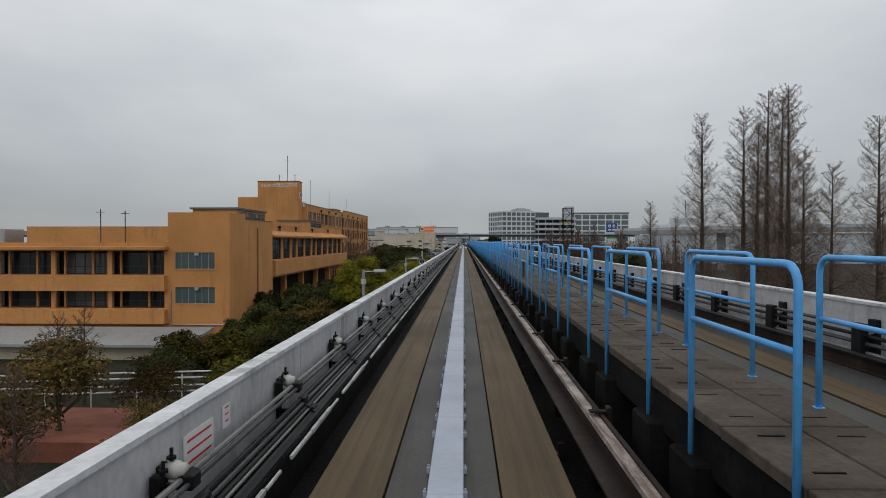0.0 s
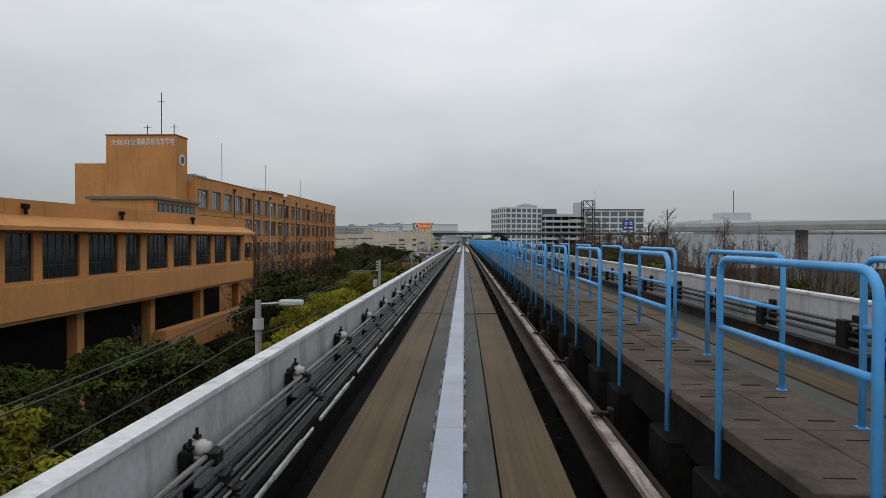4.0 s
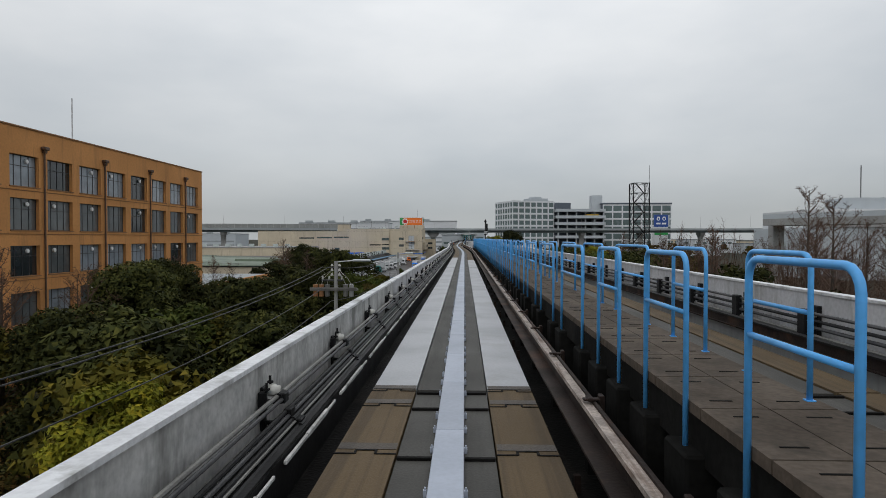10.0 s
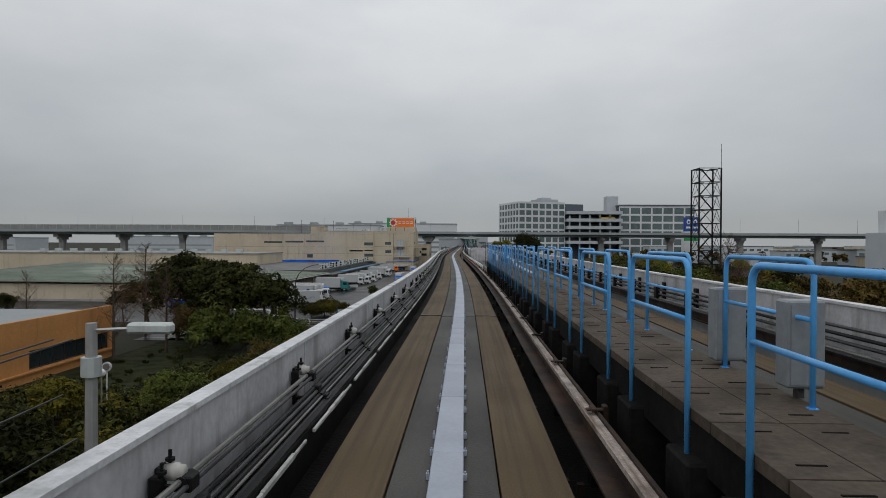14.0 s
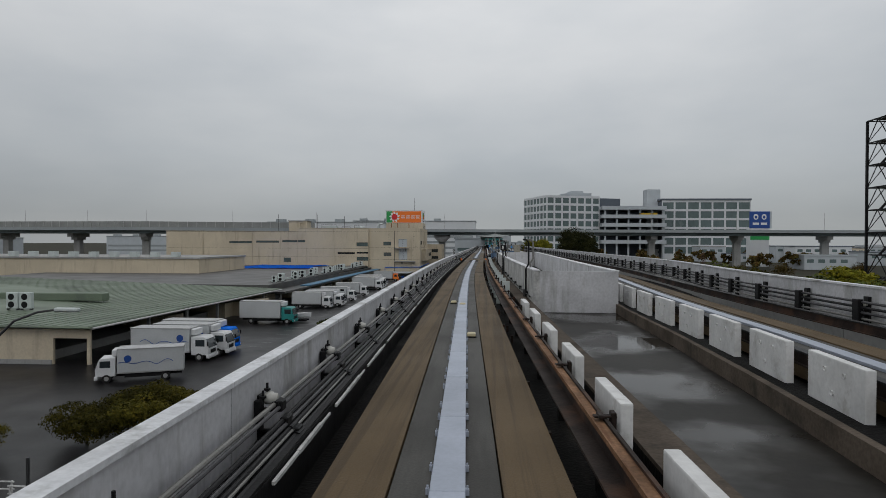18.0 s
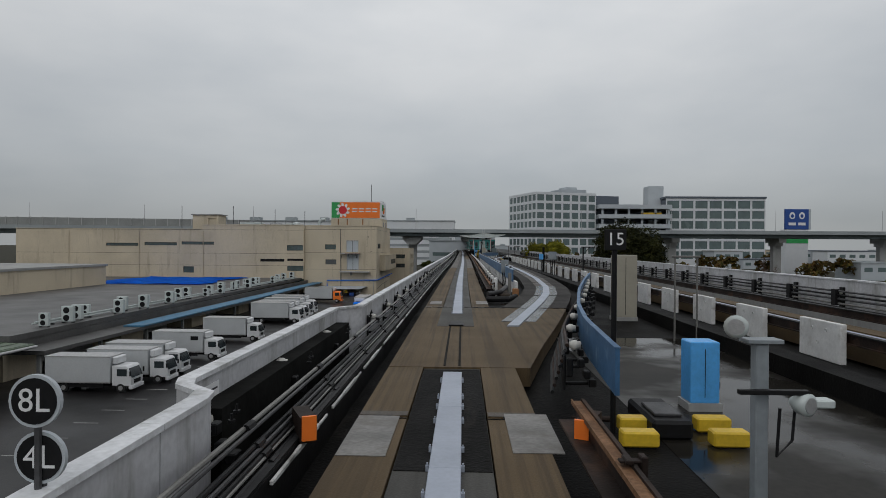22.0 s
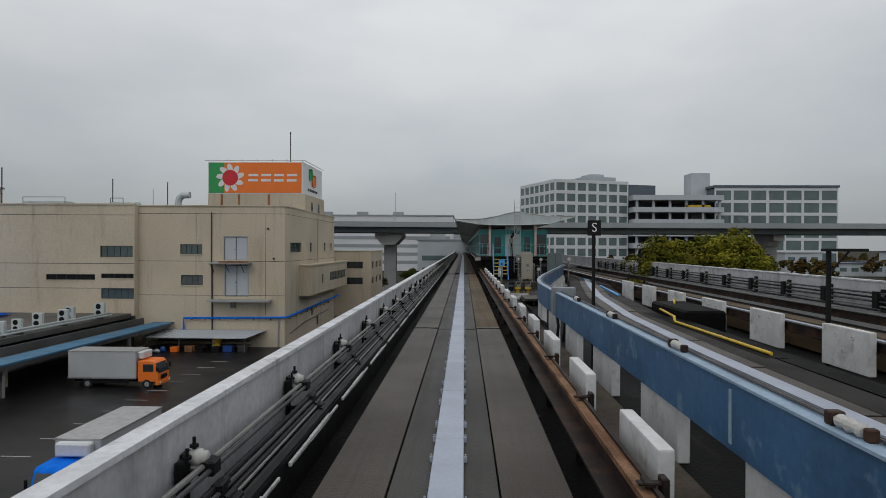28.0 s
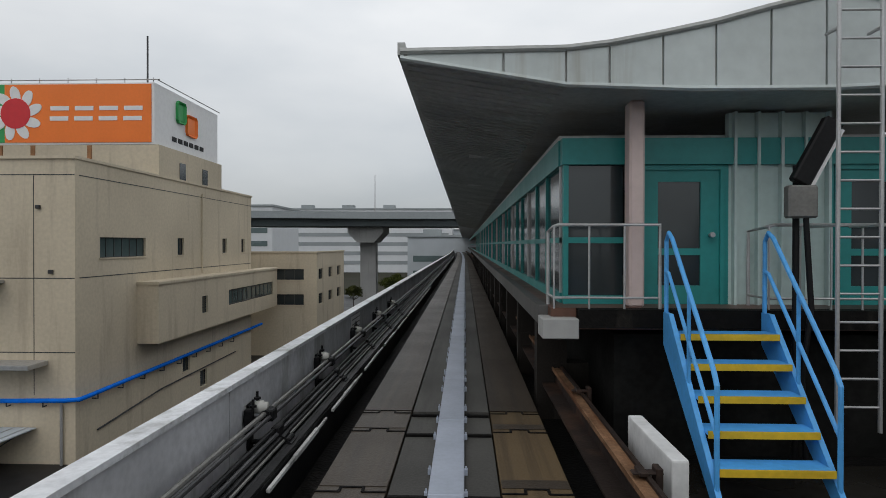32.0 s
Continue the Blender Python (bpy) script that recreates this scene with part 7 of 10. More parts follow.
def office_grid(parent, u0, u1, nx, ztop, pitch, nz, fill=0.68, hfill=0.62, t=0.6):
    step = (u1 - u0) / nx
    cols = [(u0 + step * i + step * (1 - fill) / 2, step * fill) for i in range(nx)]
    rows = [(ztop - 1.6 - pitch * (k + 1) + pitch * (1 - hfill), pitch * hfill) for k in range(nz)]
    part("wall", gridwall(u0, u1, G, ztop, cols, rows, t), "hazewhite", parent)
    for u, w in cols:
        for z, h in rows:
            key = ("o", round(w, 2), round(h, 2))
            if key not in WIN:
                WIN[key] = mesh_of("window", boxes((0, w, 0.3, 0.36, 0, h), (w / 2 - 0.12, w / 2 + 0.12, 0.22, 0.3, 0, h)), "hazeglass")
            same("window", WIN[key], parent, pose(u, 0, z))


office_grid(of, 0, 42.5, 7, 36.5, 5.6, 7, 0.78, 0.7)
part("body", boxes((0.2, 42.3, 1.2, 42.0, G, 36.0)), "hazedark", of)
part("roof_plant", boxes((22.0, 40.0, 8.0, 24.0, 36.0, 39.4), (26.0, 34.0, 10.0, 20.0, 39.4, 41.0)), "haze", of)
part("dark_block", boxes((42.52, 62.0, 4.0, 40.0, G, 35.5)), "hazedark", of, "dark blue-grey clad link block")
ofs = thing("office_east_block", "white-framed office side with a grid of windows", "office building", 30.4, 770.0, 0, turn=-71)
office_grid(ofs, 0, 42.3, 7, 36.5, 5.6, 7, 0.78, 0.7)
ow = thing("office_wing", "pale office wing with a wide grid of greenish windows", "office building", 131.0, 748.0, 0)
office_grid(ow, 0, 64.0, 7, 34.0, 6.6, 6, 0.86, 0.76)
part("body", boxes((0.3, 63.7, 1.4, 30.0, G, 33.5)), "hazedark", ow)
part("roof_edge", boxes((-0.5, 64.5, -0.5, 30.0, 34.002, 35.2)), "hazedark", ow)
part("stair_core", boxes((-8.0, 2.0, 12.0, 24.0, G, 43.0)), "haze", ow)
rp = thing("car_park_ramp", "open car-park decks with curved pale parapets", "car park", 85.0, 736.0, 0)
for k in range(5):
    z = 29.0 - k * 6.2
    part("parapet", boxes((0, 46.0, 0.0, 1.0, z - 2.6, z), (0, 1.0, 1.002, 30.0, z - 2.6, z)), "haze", rp)
    part("deck", boxes((1.0, 46.0, 1.002, 30.0, z - 2.6, z - 2.0)), "conc", rp)
part("ramp_back", boxes((2.0, 45.0, 29.0, 31.0, G, 28.0)), "hazedark", rp)
for k in range(6):
    part("pillar", boxes((2.0 + 8.4 * k, 3.2 + 8.4 * k, 2.0, 3.2, G, 28.5)), "haze", rp)
part("yellow_panel", boxes((27.0, 40.0, 2.0, 2.4, 22.0, 24.0)), "yellow", rp)

# ---- lattice stair mast ----
ms = thing("lattice_mast", "dark steel lattice tower with stairs inside", "lattice tower", 58.4, 368.6, GROUND)
W_, H_ = 5.4, 31.0
for x, y in ((0, 0), (W_, 0), (0, W_), (W_, W_)):
    part("leg", boxes((x - 0.16, x + 0.16, y - 0.16, y + 0.16, 0, H_)), "dark", ms)
for k in range(9):
    z = H_ * (k + 1) / 9
    z0 = H_ * k / 9
    for a, b in (((0, 0), (W_, 0)), ((W_, 0), (W_, W_)), ((W_, W_), (0, W_)), ((0, W_), (0, 0))):
        part("ring_beam", tubes((((*a, z), (*b, z)), 0.12), seg=4), "dark", ms)
        m_ = ((a[0] + b[0]) / 2, (a[1] + b[1]) / 2)
        part("brace", tubes((((*a, z0), (*m_, z)), 0.07), (((*b, z0), (*m_, z)), 0.07), seg=4), "dark", ms)
    s = k % 2
    part("stair_flight", tubes((((1.2 if s else W_ - 1.2, 2.2 + 2 * s, z0), (W_ - 1.2 if s else 1.2, 2.2 + 2 * s, z)), 0.22), seg=4), "dark", ms)
    part("landing", boxes((0.3, 1.8, 1.5, W_ - 1.5, z - 0.12, z - 0.02), (W_ - 1.8, W_ - 0.3, 1.5, W_ - 1.5, z - 0.12, z - 0.02)), "pipe", ms)
part("antenna", tubes((((W_, 0, H_), (W_, 0, H_ + 6.0)), 0.06), seg=5), "pipe", ms)

# ---- blue roadside billboard tower and low buildings on the right ----
bb = thing("billboard", "dark blue billboard tower over a white low building", "billboard", 137.6, 609.4, GROUND)
bb.scale = (0.82, 0.9, 1.0)
part("panel", boxes((0, 12.2, 0, 1.2, 20.0, 28.8), bevel=0.1), "signblue", bb)
part("back_panel", boxes((12.25, 13.4, 0.1, 9.0, 20.0, 28.8)), "haze", bb)
for x in (3.6, 8.6):
    part("mark", tubes((((x, -0.02, 26.0), (x, -0.1, 26.0)), 1.5), seg=16), "signwhite", bb)
    part("mark_core", tubes((((x, -0.1, 25.8), (x, -0.14, 25.8)), 0.8), seg=12), "signblue", bb)
    part("word_bar", boxes((x - 1.9, x + 1.9, -0.06, -0.002, 21.8, 23.0)), "signwhite", bb)
part("stem", boxes((0.4, 12.0, 0.2, 6.0, 0, 20.0)), "hazewhite", bb)
part("green_band", boxes((0.3, 12.1, 0.1, 0.198, 14.0, 17.0)), "signgreen", bb)
rng = random.Random(21)
for i in range(46):
    x = rng.uniform(95, 420)
    y = rng.uniform(560, 900) if x < 200 else rng.uniform(420, 900)
    w, d, h = rng.uniform(12, 34), rng.uniform(10, 20), rng.uniform(5, 11)
    lb = thing("low_building", rng.choice(("pale low commercial building in the distance", "grey low works building in the distance", "white low shop building beyond the trees")), "building", x, y, GROUND, "distant buildings")
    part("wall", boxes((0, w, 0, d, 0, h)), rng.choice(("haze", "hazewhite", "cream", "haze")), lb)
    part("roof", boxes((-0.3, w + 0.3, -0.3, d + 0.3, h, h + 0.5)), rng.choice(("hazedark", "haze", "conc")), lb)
    n_ = int(w / 5)
    for k in range(n_):
        part("window", boxes((1.2 + k * 5, 4.2 + k * 5, -0.06, -0.002, h - 3.2, h - 1.6)), "hazeglass", lb)
# far left: works, sheds and flats beyond the expressway
for x, y, w, d, h, m, lb_ in ((-330, 800, 90, 40, 16, "haze", "pale grey works hall far off"), (-220, 840, 70, 30, 20, "haze", "hazy apartment slab far off"), (-130, 640, 70, 30, 23.5, "hazewhite", "long white factory hall with roof plant"),
                              (-95, 720, 88, 30, 27, "hazewhite", "white factory block behind the warehouse"), (-40, 760, 60, 30, 19, "haze", "grey office slab beyond the expressway"), (-460, 700, 100, 40, 14, "haze", "low hazy works hall"),
                              (-17, 620, 26, 14, 14, "haze", "grey flats with ribbon windows beyond the expressway"), (-60, 900, 80, 30, 16, "haze", "hazy slab block far off"), (15, 980, 90, 30, 12, "haze", "hazy low hall far off")):
    hb = thing("distant_hall", lb_, "building", x, y, GROUND)
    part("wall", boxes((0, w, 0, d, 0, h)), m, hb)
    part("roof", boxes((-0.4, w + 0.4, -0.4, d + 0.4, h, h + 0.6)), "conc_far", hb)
    for r_ in range(max(1, int(h / 4.2) - 1)):
        part("window_band", boxes((1.5, w - 1.5, -0.08, -0.002, 3.4 + r_ * 4.0, 5.0 + r_ * 4.0)), "hazeglass" if w < 75 else "conc_far", hb)
    for k in range(int(w / 18)):
        part("roof_unit", boxes((4 + k * 18, 9 + k * 18, 3, 8, h + 0.6, h + 2.2)), "conc_far", hb)
wl_ = thing("low_wall_building", "long beige flat-roofed depot beside the sheds", "building", -190.0, 425.0, GROUND)
part("wall", boxes((0, 118.0, 0, 30.0, 0, 7.6)), "cream", wl_)
part("roof", boxes((-0.3, 118.3, -0.3, 30.3, 7.6, 8.0)), "conc", wl_)
for k in range(14):
    part("roof_unit", boxes((40 + k * 5.4, 42 + k * 5.4, 1.0, 2.4, 8.0, 9.3), bevel=0.06), "fascia", wl_)
# big pale hall to the right of the mast
bh = thing("works_hall", "long pale works hall with a stepped roof", "building", 100.0, 330.0, GROUND)
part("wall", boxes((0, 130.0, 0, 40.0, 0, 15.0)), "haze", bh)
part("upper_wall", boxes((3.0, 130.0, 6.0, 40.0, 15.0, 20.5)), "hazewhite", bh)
part("ledge", boxes((-0.5, 130.0, -0.5, 6.0, 15.0, 15.8)), "conc", bh)
part("roof_house", boxes((14.0, 26.0, 10.0, 22.0, 20.5, 24.0)), "haze", bh)
part("mast", tubes((((20.0, 14.0, 24.0), (20.0, 14.0, 34.0)), 0.15), seg=5), "pipe", bh)

# ---- trees ----
def leaf_cloud(seed, n_clump, per, centre, rad, leaf, squash=0.8, hollow=0.5):
    """Many small leaves on the outside of rounded clumps, as one mesh's vertices."""
    r = np.random.RandomState(seed)
    d = r.normal(size=(n_clump, 3))
    d /= np.linalg.norm(d, axis=1)[:, None]
    d[:, 2] = np.where(d[:, 2] < -0.45, -d[:, 2], d[:, 2])
    k = (hollow + (1 - hollow) * r.rand(n_clump)) * (0.72 + 0.4 * r.rand(n_clump))
    c = d * k[:, None] * np.array([rad, rad, rad * squash]) + np.array(centre)
    size = rad * (0.17 + 0.17 * r.rand(n_clump))
    q = r.normal(size=(n_clump * per, 3))
    q /= np.linalg.norm(q, axis=1)[:, None]
    q[:, 2] = np.where((q[:, 2] < 0) & (r.rand(len(q)) < 0.55), -q[:, 2], q[:, 2])
    far = (0.55 + 0.55 * r.rand(n_clump * per) ** 0.6)[:, None]
    p = np.repeat(c, per, 0) + q * far * np.repeat(size, per)[:, None] * np.array([1.0, 1.0, 0.72])
    n_ = len(p)
    f = q + np.array([0, 0, 0.45]) + 0.55 * r.normal(size=(n_, 3))
    f /= np.linalg.norm(f, axis=1)[:, None]
    a = np.cross(f, r.normal(size=(n_, 3)))
    a /= np.linalg.norm(a, axis=1)[:, None]
    b = np.cross(f, a)
    s = leaf * (0.7 + 0.7 * r.rand(n_, 1))
    a, b = a * s, b * s * 0.75
    v = np.stack([p - a, p + a * 0.3 + b, p + a - b * 0.6], 1).reshape(-1, 3)
    return v, c


def cloud_mesh(name, v, material):
    me = bpy.data.meshes.new(name)
    n_ = len(v) // 3
    me.from_pydata(v.tolist(), [], np.arange(n_ * 3).reshape(n_, 3).tolist())
    me.materials.append(M[material])
    return me


def limb_mesh(seed, h, c, hub, r0):
    """A tapered trunk that forks into limbs towards the clumps."""
    r = random.Random(seed)
    bm = bmesh.new()
    top = (r.uniform(-0.3, 0.3), r.uniform(-0.3, 0.3), hub)
    tube(bm, [(0, 0, 0), (top[0] * 0.4, top[1] * 0.4, hub * 0.5), top], [r0, r0 * 0.8, r0 * 0.6], 7)
    for p in c[:: max(1, len(c) // 9)]:
        m_ = (top[0] + (p[0] - top[0]) * 0.5, top[1] + (p[1] - top[1]) * 0.5, top[2] + (p[2] - top[2]) * 0.35)
        tube(bm, [top, m_, tuple(p)], [r0 * 0.5, r0 * 0.3, r0 * 0.08], 5)
    return mesh_of("trunk", bm, "bark")


PROTO = {}


def leafy(key, seed, h, rad, material, leaf=0.2, clumps=70, per=46, hollow=0.45, squash=0.8):
    v, c = leaf_cloud(seed, clumps, per, (0, 0, h - rad * squash), rad, leaf, squash, hollow)
    PROTO[key] = (limb_mesh(seed, h, c, max(0.8, h - rad * 1.5), 0.05 + 0.018 * h), cloud_mesh("crown", v, material))


leafy("dark_a", 1, 8.0, 3.2, "leaf_dark", 0.175, 72, 82)
leafy("dark_b", 2, 7.0, 2.7, "leaf_dark", 0.16, 68, 82, 0.35, 1.0)
leafy("mid_a", 3, 7.5, 3.0, "leaf_mid", 0.16, 72, 82)
leafy("yellow_a", 4, 9.0, 3.6, "leaf_yellow", 0.15, 120, 170, 0.5)
leafy("yellow_b", 5, 8.0, 2.8, "leaf_yellow", 0.14, 95, 150, 0.5)
leafy("yellow_c", 14, 10.3, 3.0, "leaf_yellow", 0.1, 150, 270, 0.5, 1.1)
leafy("yellow_d", 15, 8.7, 1.8, "leaf_yellow", 0.09, 90, 200, 0.45, 1.3)
leafy("tall_dark", 16, 10.2, 3.1, "leaf_dark", 0.14, 115, 130, 0.45, 1.05)
leafy("brown_a", 6, 6.5, 3.0, "leaf_brown", 0.11, 70, 66, 0.3)
leafy("hedge", 17, 2.5, 2.2, "leaf_olive", 0.08, 90, 150, 0.35, 0.65)
leafy("bush", 7, 2.4, 1.7, "leaf_mid", 0.09, 60, 90, 0.3, 0.7)
leafy("bush_brown", 8, 2.6, 1.8, "leaf_brown", 0.09, 60, 90, 0.3, 0.7)
leafy("camphor", 10, 12.9, 2.7, "leaf_yellow", 0.12, 190, 130, 0.45, 1.15)
leafy("olive_a", 11, 7.2, 3.0, "leaf_olive", 0.16, 72, 82, 0.35, 0.75)
leafy("big_dark", 9, 15.4, 4.9, "leaf_dark", 0.17, 240, 150, 0.55, 0.95)


def bare(key, seed, h, spread, material, n_branch, twigs, lift, fat=1.0):
    """A leafless tree: a straight leader, rising branches and fine twigs."""
    r = random.Random(seed)
    bm = bmesh.new()
    r0 = 0.012 * h + 0.03
    tube(bm, [(0, 0, 0), (r.uniform(-0.1, 0.1), 0.05, h * 0.5), (0, 0, h)], [r0, r0 * 0.6, 0.015], 6)
    trunk = mesh_of("trunk", bm, "bark")
    bm = bmesh.new()
    for i in range(n_branch):
        k = 0.16 + 0.82 * (i + r.random()) / n_branch
        z = h * k
        ln = spread * (1.05 - k) ** 0.75 * r.uniform(0.6, 1.1) + 0.25
        a = r.uniform(0, 6.283)
        up = lift * r.uniform(0.7, 1.3)
        e_ = Vector((math.cos(a), math.sin(a), up)).normalized() * ln
        p0 = Vector((0, 0, z))
        p1 = p0 + e_ * 0.5 + Vector((0, 0, -0.03 * ln))
        p2 = p0 + e_ + Vector((0, 0, 0.12 * ln))
        tube(bm, [p0, p1, p2], [(0.022 + 0.01 * ln) * fat, 0.018 * fat, 0.007 * fat], 3, False)
        for j in range(twigs):
            q = r.uniform(0.25, 1.0)
            s = p0 + (p2 - p0) * q
            d = Vector((r.uniform(-1, 1), r.uniform(-1, 1), r.uniform(-0.1, 1.0))).normalized() * ln * r.uniform(0.15, 0.38)
            tube(bm, [s, s + d], [0.012 * fat, 0.006 * fat], 3, False)
            for _ in range(2):
                s2 = s + d * r.uniform(0.3, 1.0)
                d2 = Vector((r.uniform(-1, 1), r.uniform(-1, 1), r.uniform(-0.3, 1.0))).normalized() * ln * 0.13
                tube(bm, [s2, s2 + d2], [0.009 * fat, 0.005 * fat], 3, False)
    PROTO[key] = (trunk, mesh_of("crown", bm, material))


bare("redwood_a", 31, 24.5, 4.7, "redtwig", 200, 10, 0.72, 0.95)
bare("redwood_b", 32, 22.0, 4.2, "redtwig", 180, 10, 0.68, 0.95)
bare("bare_a", 33, 10.0, 3.6, "twig", 46, 9, 0.9)
bare("bare_b", 34, 7.5, 2.8, "twig", 40, 9, 1.0)
bare("thicket", 35, 8.5, 3.4, "twig", 44, 8, 1.6)

TREE_LABEL = {"dark_a": "dense dark evergreen tree beside the guideway", "dark_b": "upright dark evergreen tree in the belt", "mid_a": "mid-green broadleaf tree in the belt", "yellow_a": "broad camphor tree with yellow-green leaves", "yellow_b": "small yellow-green camphor tree in the belt",
              "camphor": "dense olive-green camphor tree beside the parapet", "olive_a": "olive and yellow autumn tree in the belt", "yellow_c": "full yellow-green camphor tree beside the parapet", "yellow_d": "slim yellow-green camphor tree beside the road", "tall_dark": "tall dark evergreen tree with rounded clumps", "brown_a": "thin autumn-brown tree with sparse leaves", "hedge": "clipped olive-green hedge bush beside the yard road", "bush": "low rounded green shrub on dark earth", "bush_brown": "low brown-green shrub on dark earth", "big_dark": "large round dark evergreen tree", "redwood_a": "tall leafless dawn redwood with fine twigs", "redwood_b": "slender leafless dawn redwood",
              "bare_a": "leafless tree with russet twigs", "bare_b": "small leafless tree with russet twigs", "thicket": "leafless reddish thicket tree with upright twigs"}


def tree(key, x, y, sc=1.0, turn=0.0, z=GROUND):
    tk, cr = PROTO[key]
    o = thing("tree" if "bush" not in key else "shrub", TREE_LABEL[key], "tree" if "bush" not in key else "shrub", x, y, z, turn=turn)
    o.scale = (sc,) * 3
    same("trunk", tk, o, pose(0, 0, 0))
    same("crown", cr, o, pose(0, 0, 0))
    return o


rng = random.Random(77)
# belt between the guideway and the school
for y in range(44, 238, 5):
    for _ in range(2):
        x = -9.0 - rng.random() * (15 if y < 138 else 23)
        yy = y + rng.uniform(-2.5, 2.5)
        if 50 < yy < 80 and x > -16:
            continue
        key = rng.choice(("dark_a", "dark_b", "dark_b", "mid_a", "dark_a", "olive_a"))
        if 102 < yy < 168 and x < -14.5:
            key = ("bare_a", "brown_a", "bare_b", "dark_b")[int(yy * 7) % 4]
        tree(key, x, yy, rng.uniform(0.58, 0.86) if yy < 128 else rng.uniform(0.62, 1.12) if yy < 200 else rng.uniform(0.6, 0.8), rng.uniform(0, 360))
for i in range(18):
    tree(rng.choice(("tall_dark", "tall_dark", "dark_a", "olive_a")), -11.0 - rng.random() * 19, 176 + rng.random() * 34, rng.uniform(0.8, 1.06), rng.uniform(0, 360))
for x, y, k, s in ((-12.5, 200.0, "tall_dark", 0.92), (-15.5, 204.0, "tall_dark", 0.95), (-18.5, 201.0, "dark_a", 1.05), (-13.5, 207.0, "tall_dark", 0.85), (-17.0, 197.0, "olive_a", 1.0)):
    tree(k, x, y, s, 40.0 * x)
for i in range(10):
    tree(rng.choice(("tall_dark", "dark_a", "brown_a")), -13.0 - rng.random() * 13, 122 + rng.random() * 52, rng.uniform(0.72, 0.92), rng.uniform(0, 360))
for x, y, k, s in ((-13.0, 60.0, "dark_a", 0.62), (-17.5, 60.0, "brown_a", 0.8), (-11.5, 70.0, "dark_b", 0.7), (-20.5, 57.0, "dark_a", 0.6), (-15.5, 50.0, "brown_a", 0.75), (-18.5, 79.0, "dark_b", 0.9), (-10.4, 64.5, "yellow_c", 0.98), (-9.8, 71.5, "yellow_c", 0.8), (-16.5, 64.0, "dark_a", 0.85), (-14.5, 61.0, "brown_a", 0.95), (-14.0, 72.0, "tall_dark", 0.75), (-9.4, 93.5, "yellow_d", 0.8), (-9.5, 99.5, "yellow_c", 0.78),
                   (-9.2, 104.5, "yellow_c", 0.8), (-13.0, 107.0, "yellow_d", 0.8), (-9.5, 119.5, "yellow_c", 0.85), (-8.8, 130.5, "yellow_d", 0.95), (-9.0, 166.0, "yellow_d", 0.93), (-9.5, 176.0, "mid_a", 0.85),
                   (-16.0, 113.0, "dark_a", 1.05), (-14.0, 119.0, "dark_b", 1.15), (-18.0, 124.0, "dark_a", 1.1)):
    tree(k, x, y, s, rng.uniform(0, 360))
for x, y, s in ((-29.5, 141.0, 1.05), (-31.0, 160.0, 0.95), (-30.0, 173.0, 1.0), (-27.5, 186.0, 1.0), (-30.5, 198.0, 0.9), (-29.0, 212.0, 1.0), (-31.0, 226.0, 0.9), (-26.0, 219.0, 0.9), (-24.0, 150.0, 0.85)):
    tree("bare_a", x, y, s, rng.uniform(0, 360))
for x, y, k, s in ((-21.0, 277.0, "dark_a", 1.05), (-34.9, 271.0, "bare_a", 1.05), (-25.0, 280.0, "dark_a", 1.15), (-29.0, 282.0, "dark_b", 1.3), (-32.0, 276.0, "bare_a", 0.95), (-20.5, 350.0, "bush", 0.9), (-27.0, 277.0, "bush", 2.0), (-23.0, 274.0, "bush", 2.0), (-31.0, 280.0, "bush_brown", 1.8), (-19.5, 275.0, "bush", 1.8), (-17.0, 246.0, "mid_a", 0.6)):
    tree(k, x, y, s, rng.uniform(0, 360))
# sparse brown planting round the terrace near the start
rng0 = random.Random(19)
for x, y, k, s in ((-14.5, 29.0, "brown_a", 0.7), (-21.5, 27.5, "brown_a", 0.85), (-18.0, 24.5, "bare_b", 0.9), (-25.5, 29.0, "bare_b", 1.0), (-29.5, 31.0, "brown_a", 0.9), (-12.0, 34.0, "hedge", 0.9),
                   (-34.0, 38.0, "brown_a", 1.0), (-27.5, 44.5, "bare_b", 0.95), (-17.5, 46.5, "olive_a", 0.75), (-22.0, 48.0, "olive_a", 0.7), (-12.5, 44.0, "olive_a", 0.65), (-31.0, 47.0, "brown_a", 0.8), (-13.5, 51.0, "dark_a", 0.7), (-10.5, 47.0, "dark_b", 0.72),
                   (-23.0, 35.0, "brown_a", 0.95), (-19.0, 37.5, "brown_a", 0.75), (-15.0, 40.5, "olive_a", 0.62), (-25.5, 38.5, "bare_b", 0.95), (-13.2, 36.5, "bush", 1.2)):
    tree(k, x, y, s, rng0.uniform(0, 360))
for i in range(14):
    tree(rng0.choice(("bush", "bush_brown")), -9 - rng0.random() * 9, 16 + rng0.random() * 40, rng0.uniform(0.8, 1.2), rng0.uniform(0, 360))
for i in range(9):
    tree(rng.choice(("bare_a", "bare_a", "brown_a")), -22 - rng.random() * 10, 128 + rng.random() * 66, rng.uniform(1.0, 1.3), rng.uniform(0, 360))
for i in range(16):
    key, x, y, s, turn = rng.choice(("olive_a", "dark_a", "mid_a", "brown_a", "olive_a")), -10 - rng.random() * 23, 238 + rng.random() * 36, rng.uniform(0.45, 0.62), rng.uniform(0, 360)
    if not (x < -20 and y > 251):
        tree(key, x, y, s, turn)
